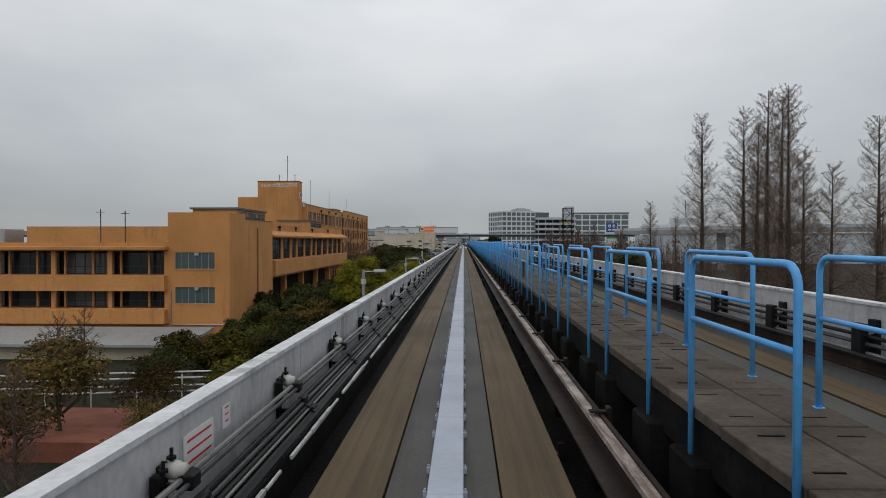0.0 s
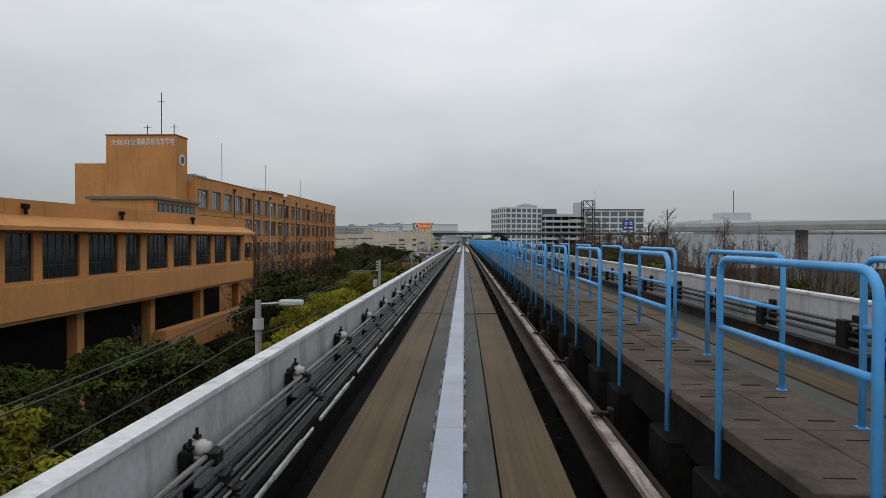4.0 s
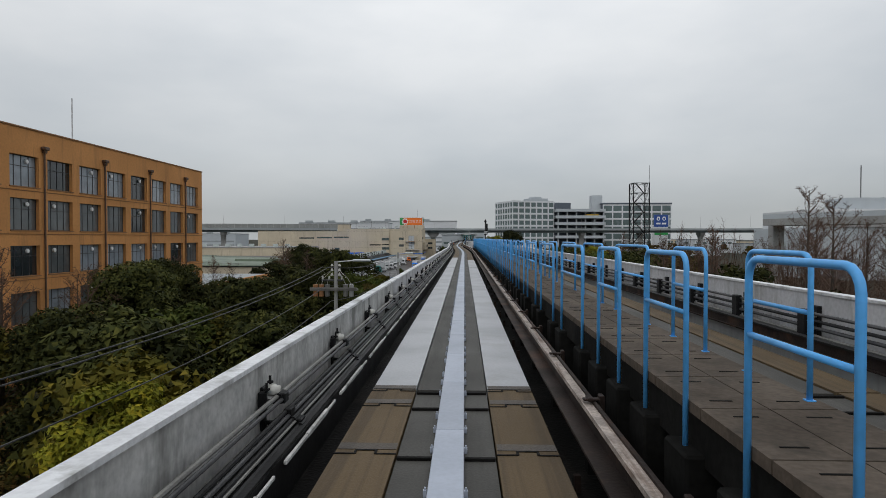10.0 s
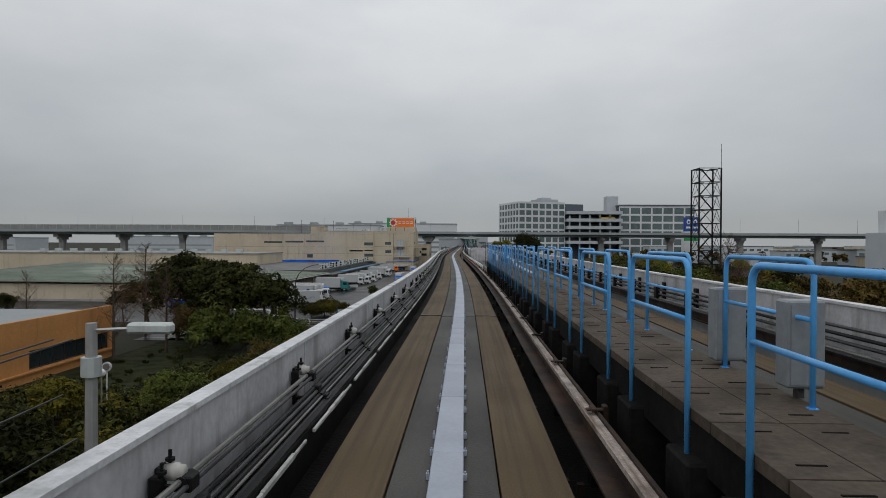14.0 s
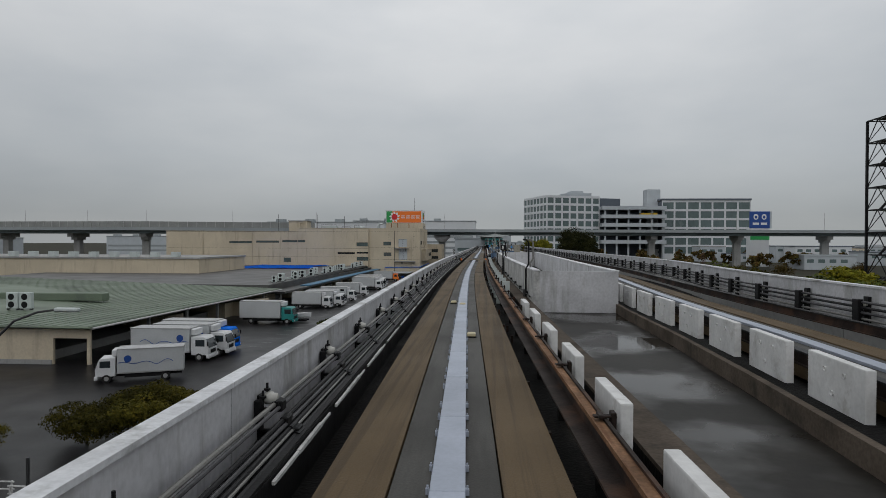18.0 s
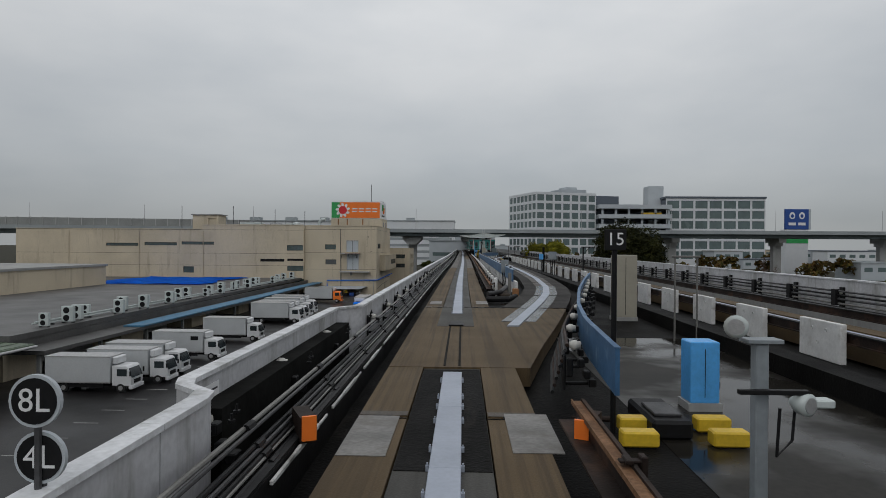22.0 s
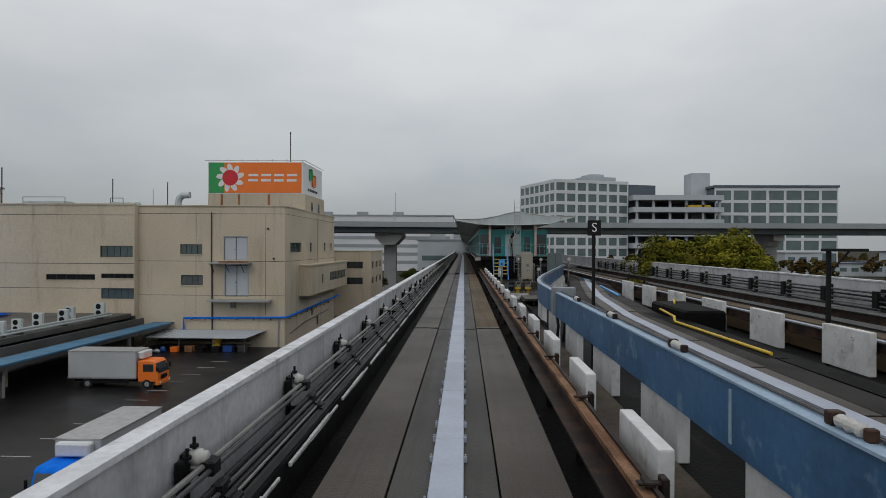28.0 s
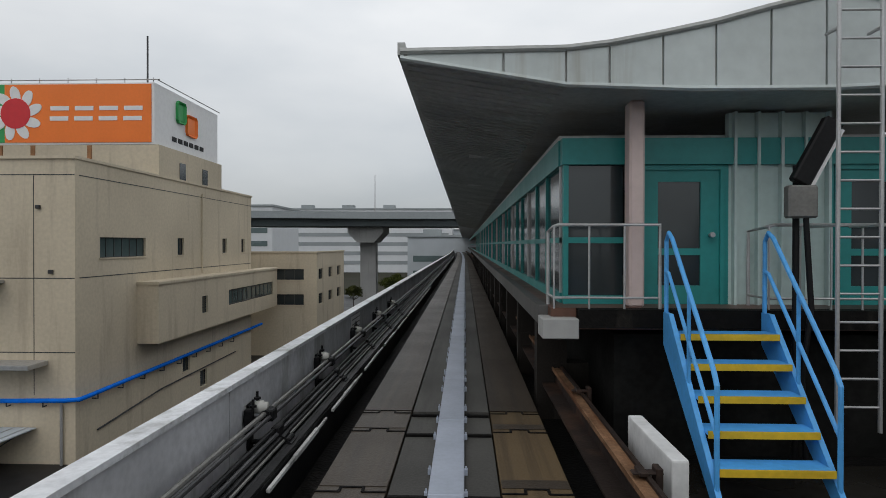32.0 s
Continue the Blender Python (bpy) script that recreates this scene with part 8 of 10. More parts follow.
# park between the school and the sheds
for y in range(236, 300, 6):
    for _ in range(2):
        x = -8.5 - rng.random() * 26
        if (x < -20 and y > 250) or (x < -12 and y > 270):
            continue
        key = rng.choice(("dark_a", "mid_a", "olive_a", "dark_b", "brown_a", "bush", "bush_brown", "olive_a"))
        tree(key, x, y + rng.uniform(-2.5, 2.5), rng.uniform(0.4, 0.55) * (1.9 if "bush" in key else 1.0), rng.uniform(0, 360))
for x, y, k, s in ((-33.0, 289.0, "dark_a", 1.2), (-37.0, 292.0, "dark_a", 1.3), (-40.0, 287.0, "bare_a", 1.15), (-41.5, 291.0, "brown_a", 1.25), (-34.5, 284.0, "dark_b", 1.25), (-28.5, 288.0, "dark_a", 1.15), (-56.0, 288.0, "bare_a", 0.8), (-62.0, 292.0, "dark_a", 0.6), (-50.0, 300.0, "dark_a", 0.6),
                   (-36.0, 305.5, "bush_brown", 1.2), (-38.0, 309.0, "bush_brown", 1.3), (-34.4, 303.5, "bush_brown", 1.1), (-40.5, 310.5, "bush_brown", 1.2), (-43.0, 311.0, "bush_brown", 1.3), (-30.2, 303.0, "bush_brown", 0.9)):
    tree(k, x, y, s, rng.uniform(0, 360))
for x, y, k, s in ((-24.2, 308.0, "hedge", 0.95), (-22.4, 309.2, "hedge", 1.0), (-23.0, 312.0, "hedge", 1.1), (-21.2, 313.0, "hedge", 0.95),
                   (-31.0, 306.5, "tall_dark", 0.52), (-33.6, 308.0, "dark_a", 0.6), (-36.5, 306.0, "dark_a", 0.45), (-29.0, 305.0, "hedge", 0.8)):
    tree(k, x, y, s, rng.uniform(0, 360))
for i in range(16):
    tree(rng.choice(("bush_brown", "bush")), -8.5 - rng.random() * 5, 282 + i * 4.6, rng.uniform(0.6, 0.95), rng.uniform(0, 360))
# right-hand side: dawn redwoods at the start
for x, y, k, s in ((24.3, 65.0, "redwood_a", 1.02), (24.8, 56.5, "redwood_a", 0.97), (25.4, 55.0, "redwood_b", 1.02), (24.3, 51.0, "redwood_a", 0.98), (25.2, 50.5, "redwood_b", 1.08), (24.0, 47.3, "redwood_a", 0.96), (25.0, 47.0, "redwood_b", 0.85),
                   (24.5, 42.5, "redwood_b", 0.78), (23.6, 36.5, "redwood_a", 0.78), (26.5, 90.0, "redwood_b", 0.8), (28.4, 85.0, "redwood_b", 0.7), (29.2, 80.0, "redwood_b", 0.6), (30.0, 44.0, "redwood_b", 0.7), (34.0, 52.0, "redwood_b", 0.72), (27.0, 31.0, "redwood_b", 0.8)):
    tree(k, x, y, s, rng.uniform(0, 360))
for y in range(16, 330, 9):
    x = 12.0 + rng.random() * 15
    key = rng.choice(("dark_a", "mid_a", "brown_a", "mid_a", "dark_a"))
    tree(key, x + (6 if y > 270 else 0), y + rng.uniform(-3, 3), rng.uniform(1.05, 1.3) if y > 90 else rng.uniform(0.85, 1.1), rng.uniform(0, 360))
# close groves beyond the far track, too dense to tell the trees apart
rng1 = random.Random(23)
grove = {}
for i in range(108):
    if i < 58:
        x, y, top = 13.0 + rng1.random() * 10, 18 + i * 2.2 + rng1.uniform(-1, 1), rng1.uniform(5.8, 8.0)
    elif i < 62:
        x, y, top = 13.0 + rng1.random() * 10, 150 + rng1.random() * 60, rng1.uniform(5.8, 8.0)
    else:
        x, y, top = 22.0 + rng1.random() * 34, 262 + rng1.random() * 150, rng1.uniform(6.2, 9.0)
    key = rng1.choice(("leaf_dark", "leaf_mid", "leaf_olive", "leaf_brown", "leaf_dark" if i < 62 else "leaf_brown"))
    v, c = leaf_cloud(700 + i, 48, 46, (x, y, GROUND + top * 0.62), top * 0.4, 0.22, 0.95, 0.35)
    grove.setdefault(key, []).append(v)
for key, lb in (("leaf_dark", "dark evergreen grove beyond the far track"), ("leaf_mid", "mid-green broadleaf grove beyond the far track"), ("leaf_olive", "olive autumn grove beyond the far track"), ("leaf_brown", "brown autumn grove beyond the far track")):
    tagged(new("grove", cloud_mesh("grove", np.concatenate(grove[key]), key)), lb, "grove", kind="stuff")
for i in range(26):
    y = 138 + rng.random() * (100 if i < 21 else 180)
    x = 24 + rng.random() * 28
    tree(rng.choice(("thicket", "thicket", "bare_a", "bare_b")), x, y, rng.uniform(1.3, 1.75), rng.uniform(0, 360))
for i in range(9):
    tree(rng.choice(("mid_a", "brown_a", "yellow_b", "thicket", "dark_a")), 20 + rng.random() * 70, 330 + rng.random() * 70, rng.uniform(0.9, 1.15), rng.uniform(0, 360))
for i in range(10):
    tree(rng.choice(("thicket", "bare_b", "brown_a")), 30 + rng.random() * 90, 430 + rng.random() * 80, rng.uniform(0.9, 1.15), rng.uniform(0, 360))
# leafless thicket on the far side, too fine to tell the trees apart
def twig_belt(seed, n_tree, x0, x1, y0, y1, h0, h1):
    r = np.random.RandomState(seed)
    out = []
    for i in range(n_tree):
        base = np.array([r.uniform(x0, x1), r.uniform(y0, y1), GROUND])
        h = r.uniform(h0, h1)
        for j in range(4):
            foot = base + np.array([r.normal() * 0.5, r.normal() * 0.5, 0])
            tip = foot + np.array([r.normal() * h * 0.09, r.normal() * h * 0.09, h * r.uniform(0.75, 1.0)])
            k = r.uniform(0.2, 0.97, 46)[:, None]
            a = foot + (tip - foot) * k
            d = np.concatenate([r.normal(size=(46, 2)) * 0.5, r.uniform(0.5, 1.2, (46, 1))], 1) * h * (0.06 + 0.15 * (1 - k)) * r.uniform(0.5, 1.2, (46, 1))
            p, q, w = np.concatenate([[foot], a]), np.concatenate([[tip], a + d]), np.concatenate([[0.11], np.full(46, 0.03)])
            for side in (np.array([1.0, 0, 0]), np.array([0, 1.0, 0])):
                out.append(np.stack([p - side * w[:, None], p + side * w[:, None], q], 1).reshape(-1, 3))
    return np.concatenate(out)


tagged(new("thicket_belt", cloud_mesh("thicket_belt", twig_belt(61, 90, 25, 62, 138, 262, 10.0, 15.5), "twig")), "leafless reddish-brown thicket beyond the far track", "thicket", kind="stuff")
tree("big_dark", 20.3, 418.7, 0.95, 30)
for x, y, s in ((12.6, 455.0, 0.97), (16.4, 454.0, 1.0), (14.8, 457.5, 0.98)):
    tree("camphor", x, y, s, rng.uniform(0, 360))
for i in range(7):
    tree(rng.choice(("dark_a", "mid_a", "bush")), -30 + rng.random() * 24, 565 + rng.random() * 60, rng.uniform(0.5, 0.9), rng.uniform(0, 360))
# far woods, too many to count
v_all = []
for i in range(140):
    x, y = rng.uniform(60, 520), rng.uniform(520, 1100)
    v, c = leaf_cloud(400 + i, 12, 30, (x, y, GROUND + 4.0), 5.0, 0.8, 0.8, 0.3)
    v_all.append(v)
fw = new("far_woods", cloud_mesh("far_woods", np.concatenate(v_all), "leaf_brown"))
tagged(fw, "hazy brown-green woods far beyond the line", "woods", kind="stuff")

# low undergrowth that closes the ground between the line and the school
def undergrowth(name, seed, rows, material, label, leaf):
    r = random.Random(seed)
    out = []
    for i, (x0, x1, y0, y1, n_, h) in enumerate(rows):
        for k in range(n_):
            hh = h * r.uniform(0.6, 1.15)
            v, c = leaf_cloud(seed * 1000 + i * 400 + k, 9, 46, (r.uniform(x0, x1), r.uniform(y0, y1), GROUND + hh * 0.45), hh * 0.95, leaf, 0.55, 0.2)
            out.append(v)
    ob = new(name, cloud_mesh(name, np.concatenate(out), material))
    tagged(ob, label, "undergrowth", kind="stuff")


undergrowth("undergrowth", 51, ((-33, -8, 120, 205, 150, 3.4), (-34, -8, 205, 240, 70, 3.6), (-30, -8, 236, 256, 60, 2.6), (-20, -8, 254, 278, 50, 3.2), (-22, -8, 80, 125, 60, 2.8)), "leaf_dark", "dense dark evergreen undergrowth below the guideway", 0.14)
undergrowth("undergrowth", 52, ((-33, -8, 120, 205, 35, 3.0), (-34, -8, 205, 240, 18, 3.0), (-34, -8, 238, 253, 30, 2.6), (-18, -8, 252, 276, 30, 2.6), (-14, -8, 30, 80, 24, 2.0)), "leaf_olive", "olive and yellowish undergrowth below the guideway", 0.13)
undergrowth("undergrowth", 53, ((-34, -8, 150, 252, 60, 3.2), (-15, -8, 22, 60, 18, 2.0), (14, 40, 20, 330, 90, 5.0)), "leaf_brown", "brown autumn undergrowth below the guideway", 0.13)
solid("park_lawn", strip(bmesh.new(), lambda y: -36.2, lambda y: -10.0, 238.0, 296.0, GROUND + 0.01, GROUND + 0.05), "lawn", "damp patchy lawn beside the annex", "lawn", kind="structure")
undergrowth("lawn_tufts", 54, ((-35, -12, 250, 290, 90, 0.55), (-30, -12, 250, 285, 20, 1.3)), "leaf_dark", "rough grass tufts on the damp lawn", 0.07)

# ---- lorries ----
def lorry_meshes(cab_m):
    k = {}
    k["box_body"] = mesh_of("box_body", boxes((-8.0, -1.95, -1.13, 1.13, 0.95, 3.25), bevel=0.04), "truckbox")
    k["body_edge"] = mesh_of("body_edge", boxes((-8.02, -1.93, -1.16, 1.16, 0.86, 0.98), (-8.02, -1.93, -1.15, 1.15, 3.2, 3.29)), "alu")
    k["cooling_unit"] = mesh_of("cooling_unit", boxes((-1.92, -1.45, -0.85, 0.85, 2.55, 3.2), bevel=0.08), "truckwhite")
    bm = bmesh.new()
    a = [(-1.8, 0.62), (-0.05, 0.62), (0.0, 1.25), (-0.32, 2.25), (-0.5, 2.42), (-1.8, 2.45)]
    prism(bm, a, -1.05, 1.05)
    k["cab"] = mesh_of("cab", bev(fix(bm), 0.06, 2), cab_m)
    bm = bmesh.new()
    va = [bm.verts.new(p) for p in ((0.012, -0.95, 1.36), (0.012, 0.95, 1.36), (-0.3, 0.9, 2.2), (-0.3, -0.9, 2.2))]
    vb = [bm.verts.new(v.co + Vector((-0.03, 0, 0))) for v in va]
    bm.faces.new(va), bm.faces.new(vb[::-1])
    for i in range(4):
        j = (i + 1) % 4
        bm.faces.new((va[j], va[i], vb[i], vb[j]))
    k["windscreen"] = mesh_of("windscreen", bm, "glass")
    k["side_window"] = mesh_of("side_window", boxes((-1.35, -0.42, -0.012, 0.012, 1.5, 2.15), bevel=0.01), "glass")
    k["bumper"] = mesh_of("bumper", boxes((-0.25, 0.08, -1.08, 1.08, 0.32, 0.66), bevel=0.03), cab_m)
    k["grille"] = mesh_of("grille", boxes((-0.02, 0.035, -0.55, 0.55, 0.8, 1.15), bevel=0.01), "dark")
    k["headlight"] = mesh_of("headlight", boxes((0.0, 0.1, -0.14, 0.14, 0.44, 0.6), bevel=0.03), "signwhite")
    k["chassis"] = mesh_of("chassis", boxes((-7.8, -0.3, -0.45, 0.45, 0.5, 0.85), (-6.0, -2.6, -1.05, -0.98, 0.45, 0.85), (-6.0, -2.6, 0.98, 1.05, 0.45, 0.85)), "dark")
    k["mirror"] = mesh_of("mirror", boxes((-0.12, 0.0, -0.06, 0.06, 1.55, 2.0), bevel=0.02), "dark")
    bm = bmesh.new()
    tube(bm, [(0, -0.14, 0), (0, -0.12, 0), (0, 0.12, 0), (0, 0.14, 0)], [0.36, 0.42, 0.42, 0.36], 16)
    k["tyre"] = mesh_of("tyre", bm, "tyre")
    bm = bmesh.new()
    tube(bm, [(0, -0.15, 0), (0, -0.1, 0)], 0.22, 12)
    tube(bm, [(0, 0.1, 0), (0, 0.15, 0)], 0.22, 12)
    k["rim"] = mesh_of("rim", bm, "alu")
    return k


LORRY = {c: lorry_meshes(c) for c in ("truckwhite", "tarp", "teal", "orange")}


def lorry(x, y, turn, cab="truckwhite", what="white", sc=1.0, mark=None):
    k = LORRY[cab]
    o = thing("box_lorry", f"{what} box lorry with a pale insulated body parked in the yard", "lorry", x, y, GROUND + 0.06, "parked lorries", turn=turn)
    o.scale = (sc,) * 3
    for n_ in ("box_body", "cooling_unit", "windscreen", "bumper", "grille", "chassis"):
        p = same(n_, k[n_], o, pose(0, 0, 0))
        if n_ == "box_body":
            same("body_edge", k["body_edge"], p, pose(0, 0, 0))
            if mark == "wave":
                for s in (-1, 1):
                    pts = [(-7.0 + 0.16 * i, s * 1.14, 1.9 + 0.22 * math.sin(i * 0.5) * (1 if i < 12 else 0.4)) for i in range(32)]
                    part("stripe", tubes((pts, 0.035), seg=4), "signblue", p)
                    part("round_mark", tubes((((-2.9, s * 1.14, 2.3), (-2.9, s * 1.15, 2.3)), 0.35), seg=14), "signblue", p)
            if mark == "ring":
                part("round_mark", boxes((-3.4, -2.5, -1.145, -1.132, 2.3, 2.75), bevel=0.004), "dark", p)
    c = same("cab", k["cab"], o, pose(0, 0, 0))
    for s in (-1, 1):
        same("side_window", k["side_window"], c, pose(0, s * 1.055, 0))
        same("headlight", k["headlight"], o, pose(0, s * 0.82, 0))
        same("mirror", k["mirror"], o, pose(0.02, s * 1.2, 0))
    for wx in (-1.0, -6.3):
        for s in (-1, 1):
            w = same("wheel", k["tyre"], o, pose(wx, s * 0.92, 0.42))
            same("rim", k["rim"], w, pose(0, 0, 0))
    return o


for y, cab, what, x, mk in ((334.1, "truckwhite", "white", -28.1, "wave"), (337.2, "truckwhite", "white", -27.5, "wave"), (340.4, "tarp", "blue-cabbed", -28.2, None), (362.6, "teal", "teal-cabbed", -28.3, None), 
                            (383.9, "truckwhite", "white", -28.2, None), (387.4, "truckwhite", "white", -26.9, None), (390.9, "truckwhite", "white", -27.3, None), (398.5, "truckwhite", "white", -26.8, "ring"), (411.0, "truckwhite", "white", -26.7, None),
                            (429.0, "truckwhite", "white", -26.3, None), (432.2, "truckwhite", "white", -26.3, None), (437.4, "truckwhite", "white", -26.9, None), (442.6, "truckwhite", "white", -27.3, None), (463.8, "orange", "orange-cabbed", -26.9, None)):
    lorry(x, y, 0, cab, what, 1.0 if y < 370 else 0.88 if y < 420 else 0.95, mk)
lorry(-33.6, 323.6, 203, "truckwhite", "white", 0.86, "wave")
lorry(-25.2, 294.4, 0, "truckwhite", "white", 0.82)
lorry(-18.8, 386.0, -90, "tarp", "blue-cabbed", 0.95)
lorry(-19.1, 437.7, -90, "tarp", "blue-cabbed", 0.95)
lorry(-21.5, 411.0, 180, "truckwhite", "white", 0.75)
# small boat on the yard
bt = thing("boat", "small white motor boat on the yard", "boat", -26.6, 364.8, GROUND + 0.06, turn=0)
bm = bmesh.new()
hull = []
for i in range(9):
    k = i / 8
    w = 0.95 * (1 - k ** 3)
    hull.append([bm.verts.new((-6.2 + 6.2 * k, s * w * f, z + 0.35 * k * k)) for s, f, z in ((-1, 1, 1.1), (-1, 0.75, 0.55), (0, 0, 0.4), (1, 0.75, 0.55), (1, 1, 1.1))])
for a, b in zip(hull, hull[1:]):
    for i in range(4):
        bm.faces.new((a[i], a[i + 1], b[i + 1], b[i]))
    bm.faces.new((a[4], a[0], b[0], b[4]))
bm.faces.new(hull[0])
part("hull", bm, "truckwhite", bt)
part("cabin", boxes((-4.6, -2.4, -0.6, 0.6, 1.1, 1.75), bevel=0.15), "truckwhite", bt)
part("trailer", boxes((-5.5, -0.5, -0.7, -0.6, 0.15, 0.4), (-5.5, -0.5, 0.6, 0.7, 0.15, 0.4), (-4.0, -3.4, -0.9, 0.9, 0.0, 0.3)), "dark", bt)

# ---- road, poles and wires west of the line ----
solid("road", strip(bmesh.new(), lambda y: -40.0, lambda y: -6.0, 284.0, 299.5, GROUND + 0.021, GROUND + 0.05), "asphalt", "wet asphalt road crossing below the line", "road", kind="structure")
bm = bmesh.new()
for i in range(6):
    box(bm, -38 + i * 5.5, -35 + i * 5.5, 288.6, 288.75, GROUND + 0.051, GROUND + 0.056)
box(bm, -40, -7, 286.2, 286.35, GROUND + 0.051, GROUND + 0.056)
solid("lane_marks", bm, "white", "white lane lines on the wet road", "road marking", kind="structure")
prev = None
for i, y in enumerate((48.0, 83.3, 117.0, 152.0, 187.0, 222.5)):
    x, top = -7.7, (-0.25, -0.3, 0.1, 0.0, 0.6, 0.3)[i]
    up = thing("utility_pole", "grey concrete utility pole with crossarms and a transformer" if i not in (0, 1, 5) else "grey concrete pole with a street lamp arm", "utility pole", x, y, GROUND)
    part("pole", tubes((((0, 0, 0), (0, 0, top - GROUND)), [0.17, 0.11]), seg=10), "conc", up)
    if i == 2:
        tz = top - GROUND
        part("crossarm", boxes((-2.6, 0.12, -0.05, 0.05, tz - 1.05, tz - 0.96)), "pipe_pale", up)
        for k in range(4):
            part("insulator", tubes((((-0.3, 0, tz - 0.2 - 0.24 * k), (-0.1, 0, tz - 0.2 - 0.24 * k)), 0.06), seg=8), "porcelain", up)
        part("transformer", boxes((-0.55, -0.2, -0.25, 0.1, tz - 2.5, tz - 1.8), bevel=0.04), "fascia", up)
        part("strap", tubes((((-0.16, 0, tz - 1.3), (-0.4, -0.1, tz - 1.8)), 0.02), seg=6), "dark", up)
    elif i in (0, 1, 5):
        part("lamp_arm", tubes((((0, 0, top - GROUND - 0.15), (0.9, 0, top - GROUND - 0.1)), 0.035)), "alu", up)
        part("lamp_head", boxes((0.8, 1.7, -0.16, 0.16, top - GROUND - 0.2, top - GROUND + 0.02), bevel=0.05), "fascia", up)
        part("band", tubes((((0, 0, top - GROUND - 1.1), (0, 0, top - GROUND - 0.7)), 0.2), seg=10), "fascia", up)
    else:
        for dz in (1.2,):
            part("crossarm", boxes((-0.9, 0.5, -0.06, 0.06, top - GROUND - dz, top - GROUND - dz + 0.1)), "pipe", up)
            for xx in (-0.8, -0.4, 0.35):
                part("insulator", tubes((((xx, 0, top - GROUND - dz + 0.1), (xx, 0, top - GROUND - dz + 0.3)), 0.05), seg=6), "porcelain", up)
        tz = top - GROUND
        part("lamp_arm", tubes((((0, 0, tz - 0.05), (1.2, 0, tz + 0.05)), 0.03)), "alu", up)
        part("lamp_head", boxes((1.0, 2.1, -0.14, 0.14, tz - 0.02, tz + 0.12), bevel=0.05), "fascia", up)
        for s in (-1, 1):
            for k in range(3):
                part("insulator", tubes((((s * 0.22, -0.05, tz - 0.3 - 0.28 * k), (s * 0.22, -0.05, tz - 0.16 - 0.28 * k)), [0.09, 0.05]), seg=8), "porcelain", up)
        part("platform", boxes((-1.5, 1.3, -0.3, 0.3, tz - 1.75, tz - 1.66), (-1.5, 1.3, -0.34, -0.28, tz - 1.66, tz - 1.56)), "pipe_pale", up)
        for k, (x_, m_) in enumerate(((-1.2, "rust"), (-0.85, "rust"), (-0.5, "pipe_pale"), (0.6, "pipe_pale"), (0.95, "alu"))):
            part("transformer", tubes((((x_, -0.1, tz - 2.1), (x_, -0.12, tz - 1.4)), 0.15), seg=10), m_, up)
            part("jumper_wire", tubes((((x_, -0.1, tz - 1.4), (x_ * 0.8, -0.3, tz - 1.0), (x_ * 0.3, -0.1, tz - 0.6)), 0.012), seg=4), "porcelain", up)
    if prev is not None:
        wr = thing("overhead_wires", "thin black overhead wires between the poles", "wires")
        for dx, dz in ((-0.8, 0.35), (-0.4, 0.35), (-0.6, 1.5), (-0.3, 2.4)):
            pts = []
            for k in range(11):
                q = k / 10
                pts.append((x + dx, prev[0] + (y - prev[0]) * q, prev[1] - dz + (top - prev[1]) * q - 0.9 * 4 * q * (1 - q) * 0.6))
            part("wire", tubes((pts, 0.02), seg=4), "pipe", wr)
    prev = (y, top)
for x, y, top in ((-23.4, 282.3, -1.0), (-40.0, 300.5, -3.0)):
    up = thing("utility_pole", "brown-grey utility pole with insulator strings", "utility pole", x, y, GROUND)
    part("pole", tubes((((0, 0, 0), (0, 0, top - GROUND)), [0.18, 0.13]), seg=10), "conc", up)
    for dz in (0.8, 2.2, 3.2):
        part("crossarm", boxes((-1.0, 0.8, -0.06, 0.06, top - GROUND - dz, top - GROUND - dz + 0.12)), "pipe", up)
        for xx in (-0.9, -0.4, 0.5):
            part("insulator", tubes((((xx, 0, top - GROUND - dz + 0.1), (xx, 0, top - GROUND - dz + 0.4)), 0.08), seg=8), "porcelain", up)
lp = thing("street_lamp", "grey curved street lamp over the yard road", "street lamp", -25.0, 301.5, GROUND)
part("post", tubes((((0, 0, 0), (0, 0, 5.4), (0.12, 0, 6.4), (0.55, 0, 7.3), (1.4, 0, 8.1), (2.6, 0, 8.55), (3.7, 0, 8.7)), [0.12, 0.09, 0.08, 0.07, 0.06, 0.055, 0.05])), "pipe", lp)
part("lamp_head", boxes((3.5, 4.7, -0.17, 0.17, 8.58, 8.78), bevel=0.06), "fascia", lp)
part("signal_box", boxes((-0.18, 0.18, -0.3, -0.12, 2.4, 3.1), bevel=0.02), "dark", lp)
bf = thing("blue_fence", "blue sheet fence with a white notice board before the shed", "fence", -54.0, 322.6, GROUND)
part("sheet", boxes((0, 9.0, 0, 0.06, 0.1, 1.3)), "tarp", bf)
for k in range(7):
    part("post", boxes((1.48 * k, 1.48 * k + 0.07, 0.062, 0.13, 0, 2.9)), "pipe", bf)
part("board", boxes((0, 7.6, -0.03, 0.05, 1.5, 2.9), bevel=0.01), "signwhite", bf)
for k in range(3):
    part("mark", boxes((3.6 + 1.3 * k, 4.5 + 1.3 * k, -0.036, -0.031, 1.8, 2.5)), "signblue", bf)
cv = thing("covered_boat", "small pale-green upturned boat on the yard verge", "boat", -28.9, 300.7, GROUND + 0.06)
bm = bmesh.new()
bmesh.ops.create_uvsphere(bm, u_segments=18, v_segments=10, radius=1.0)
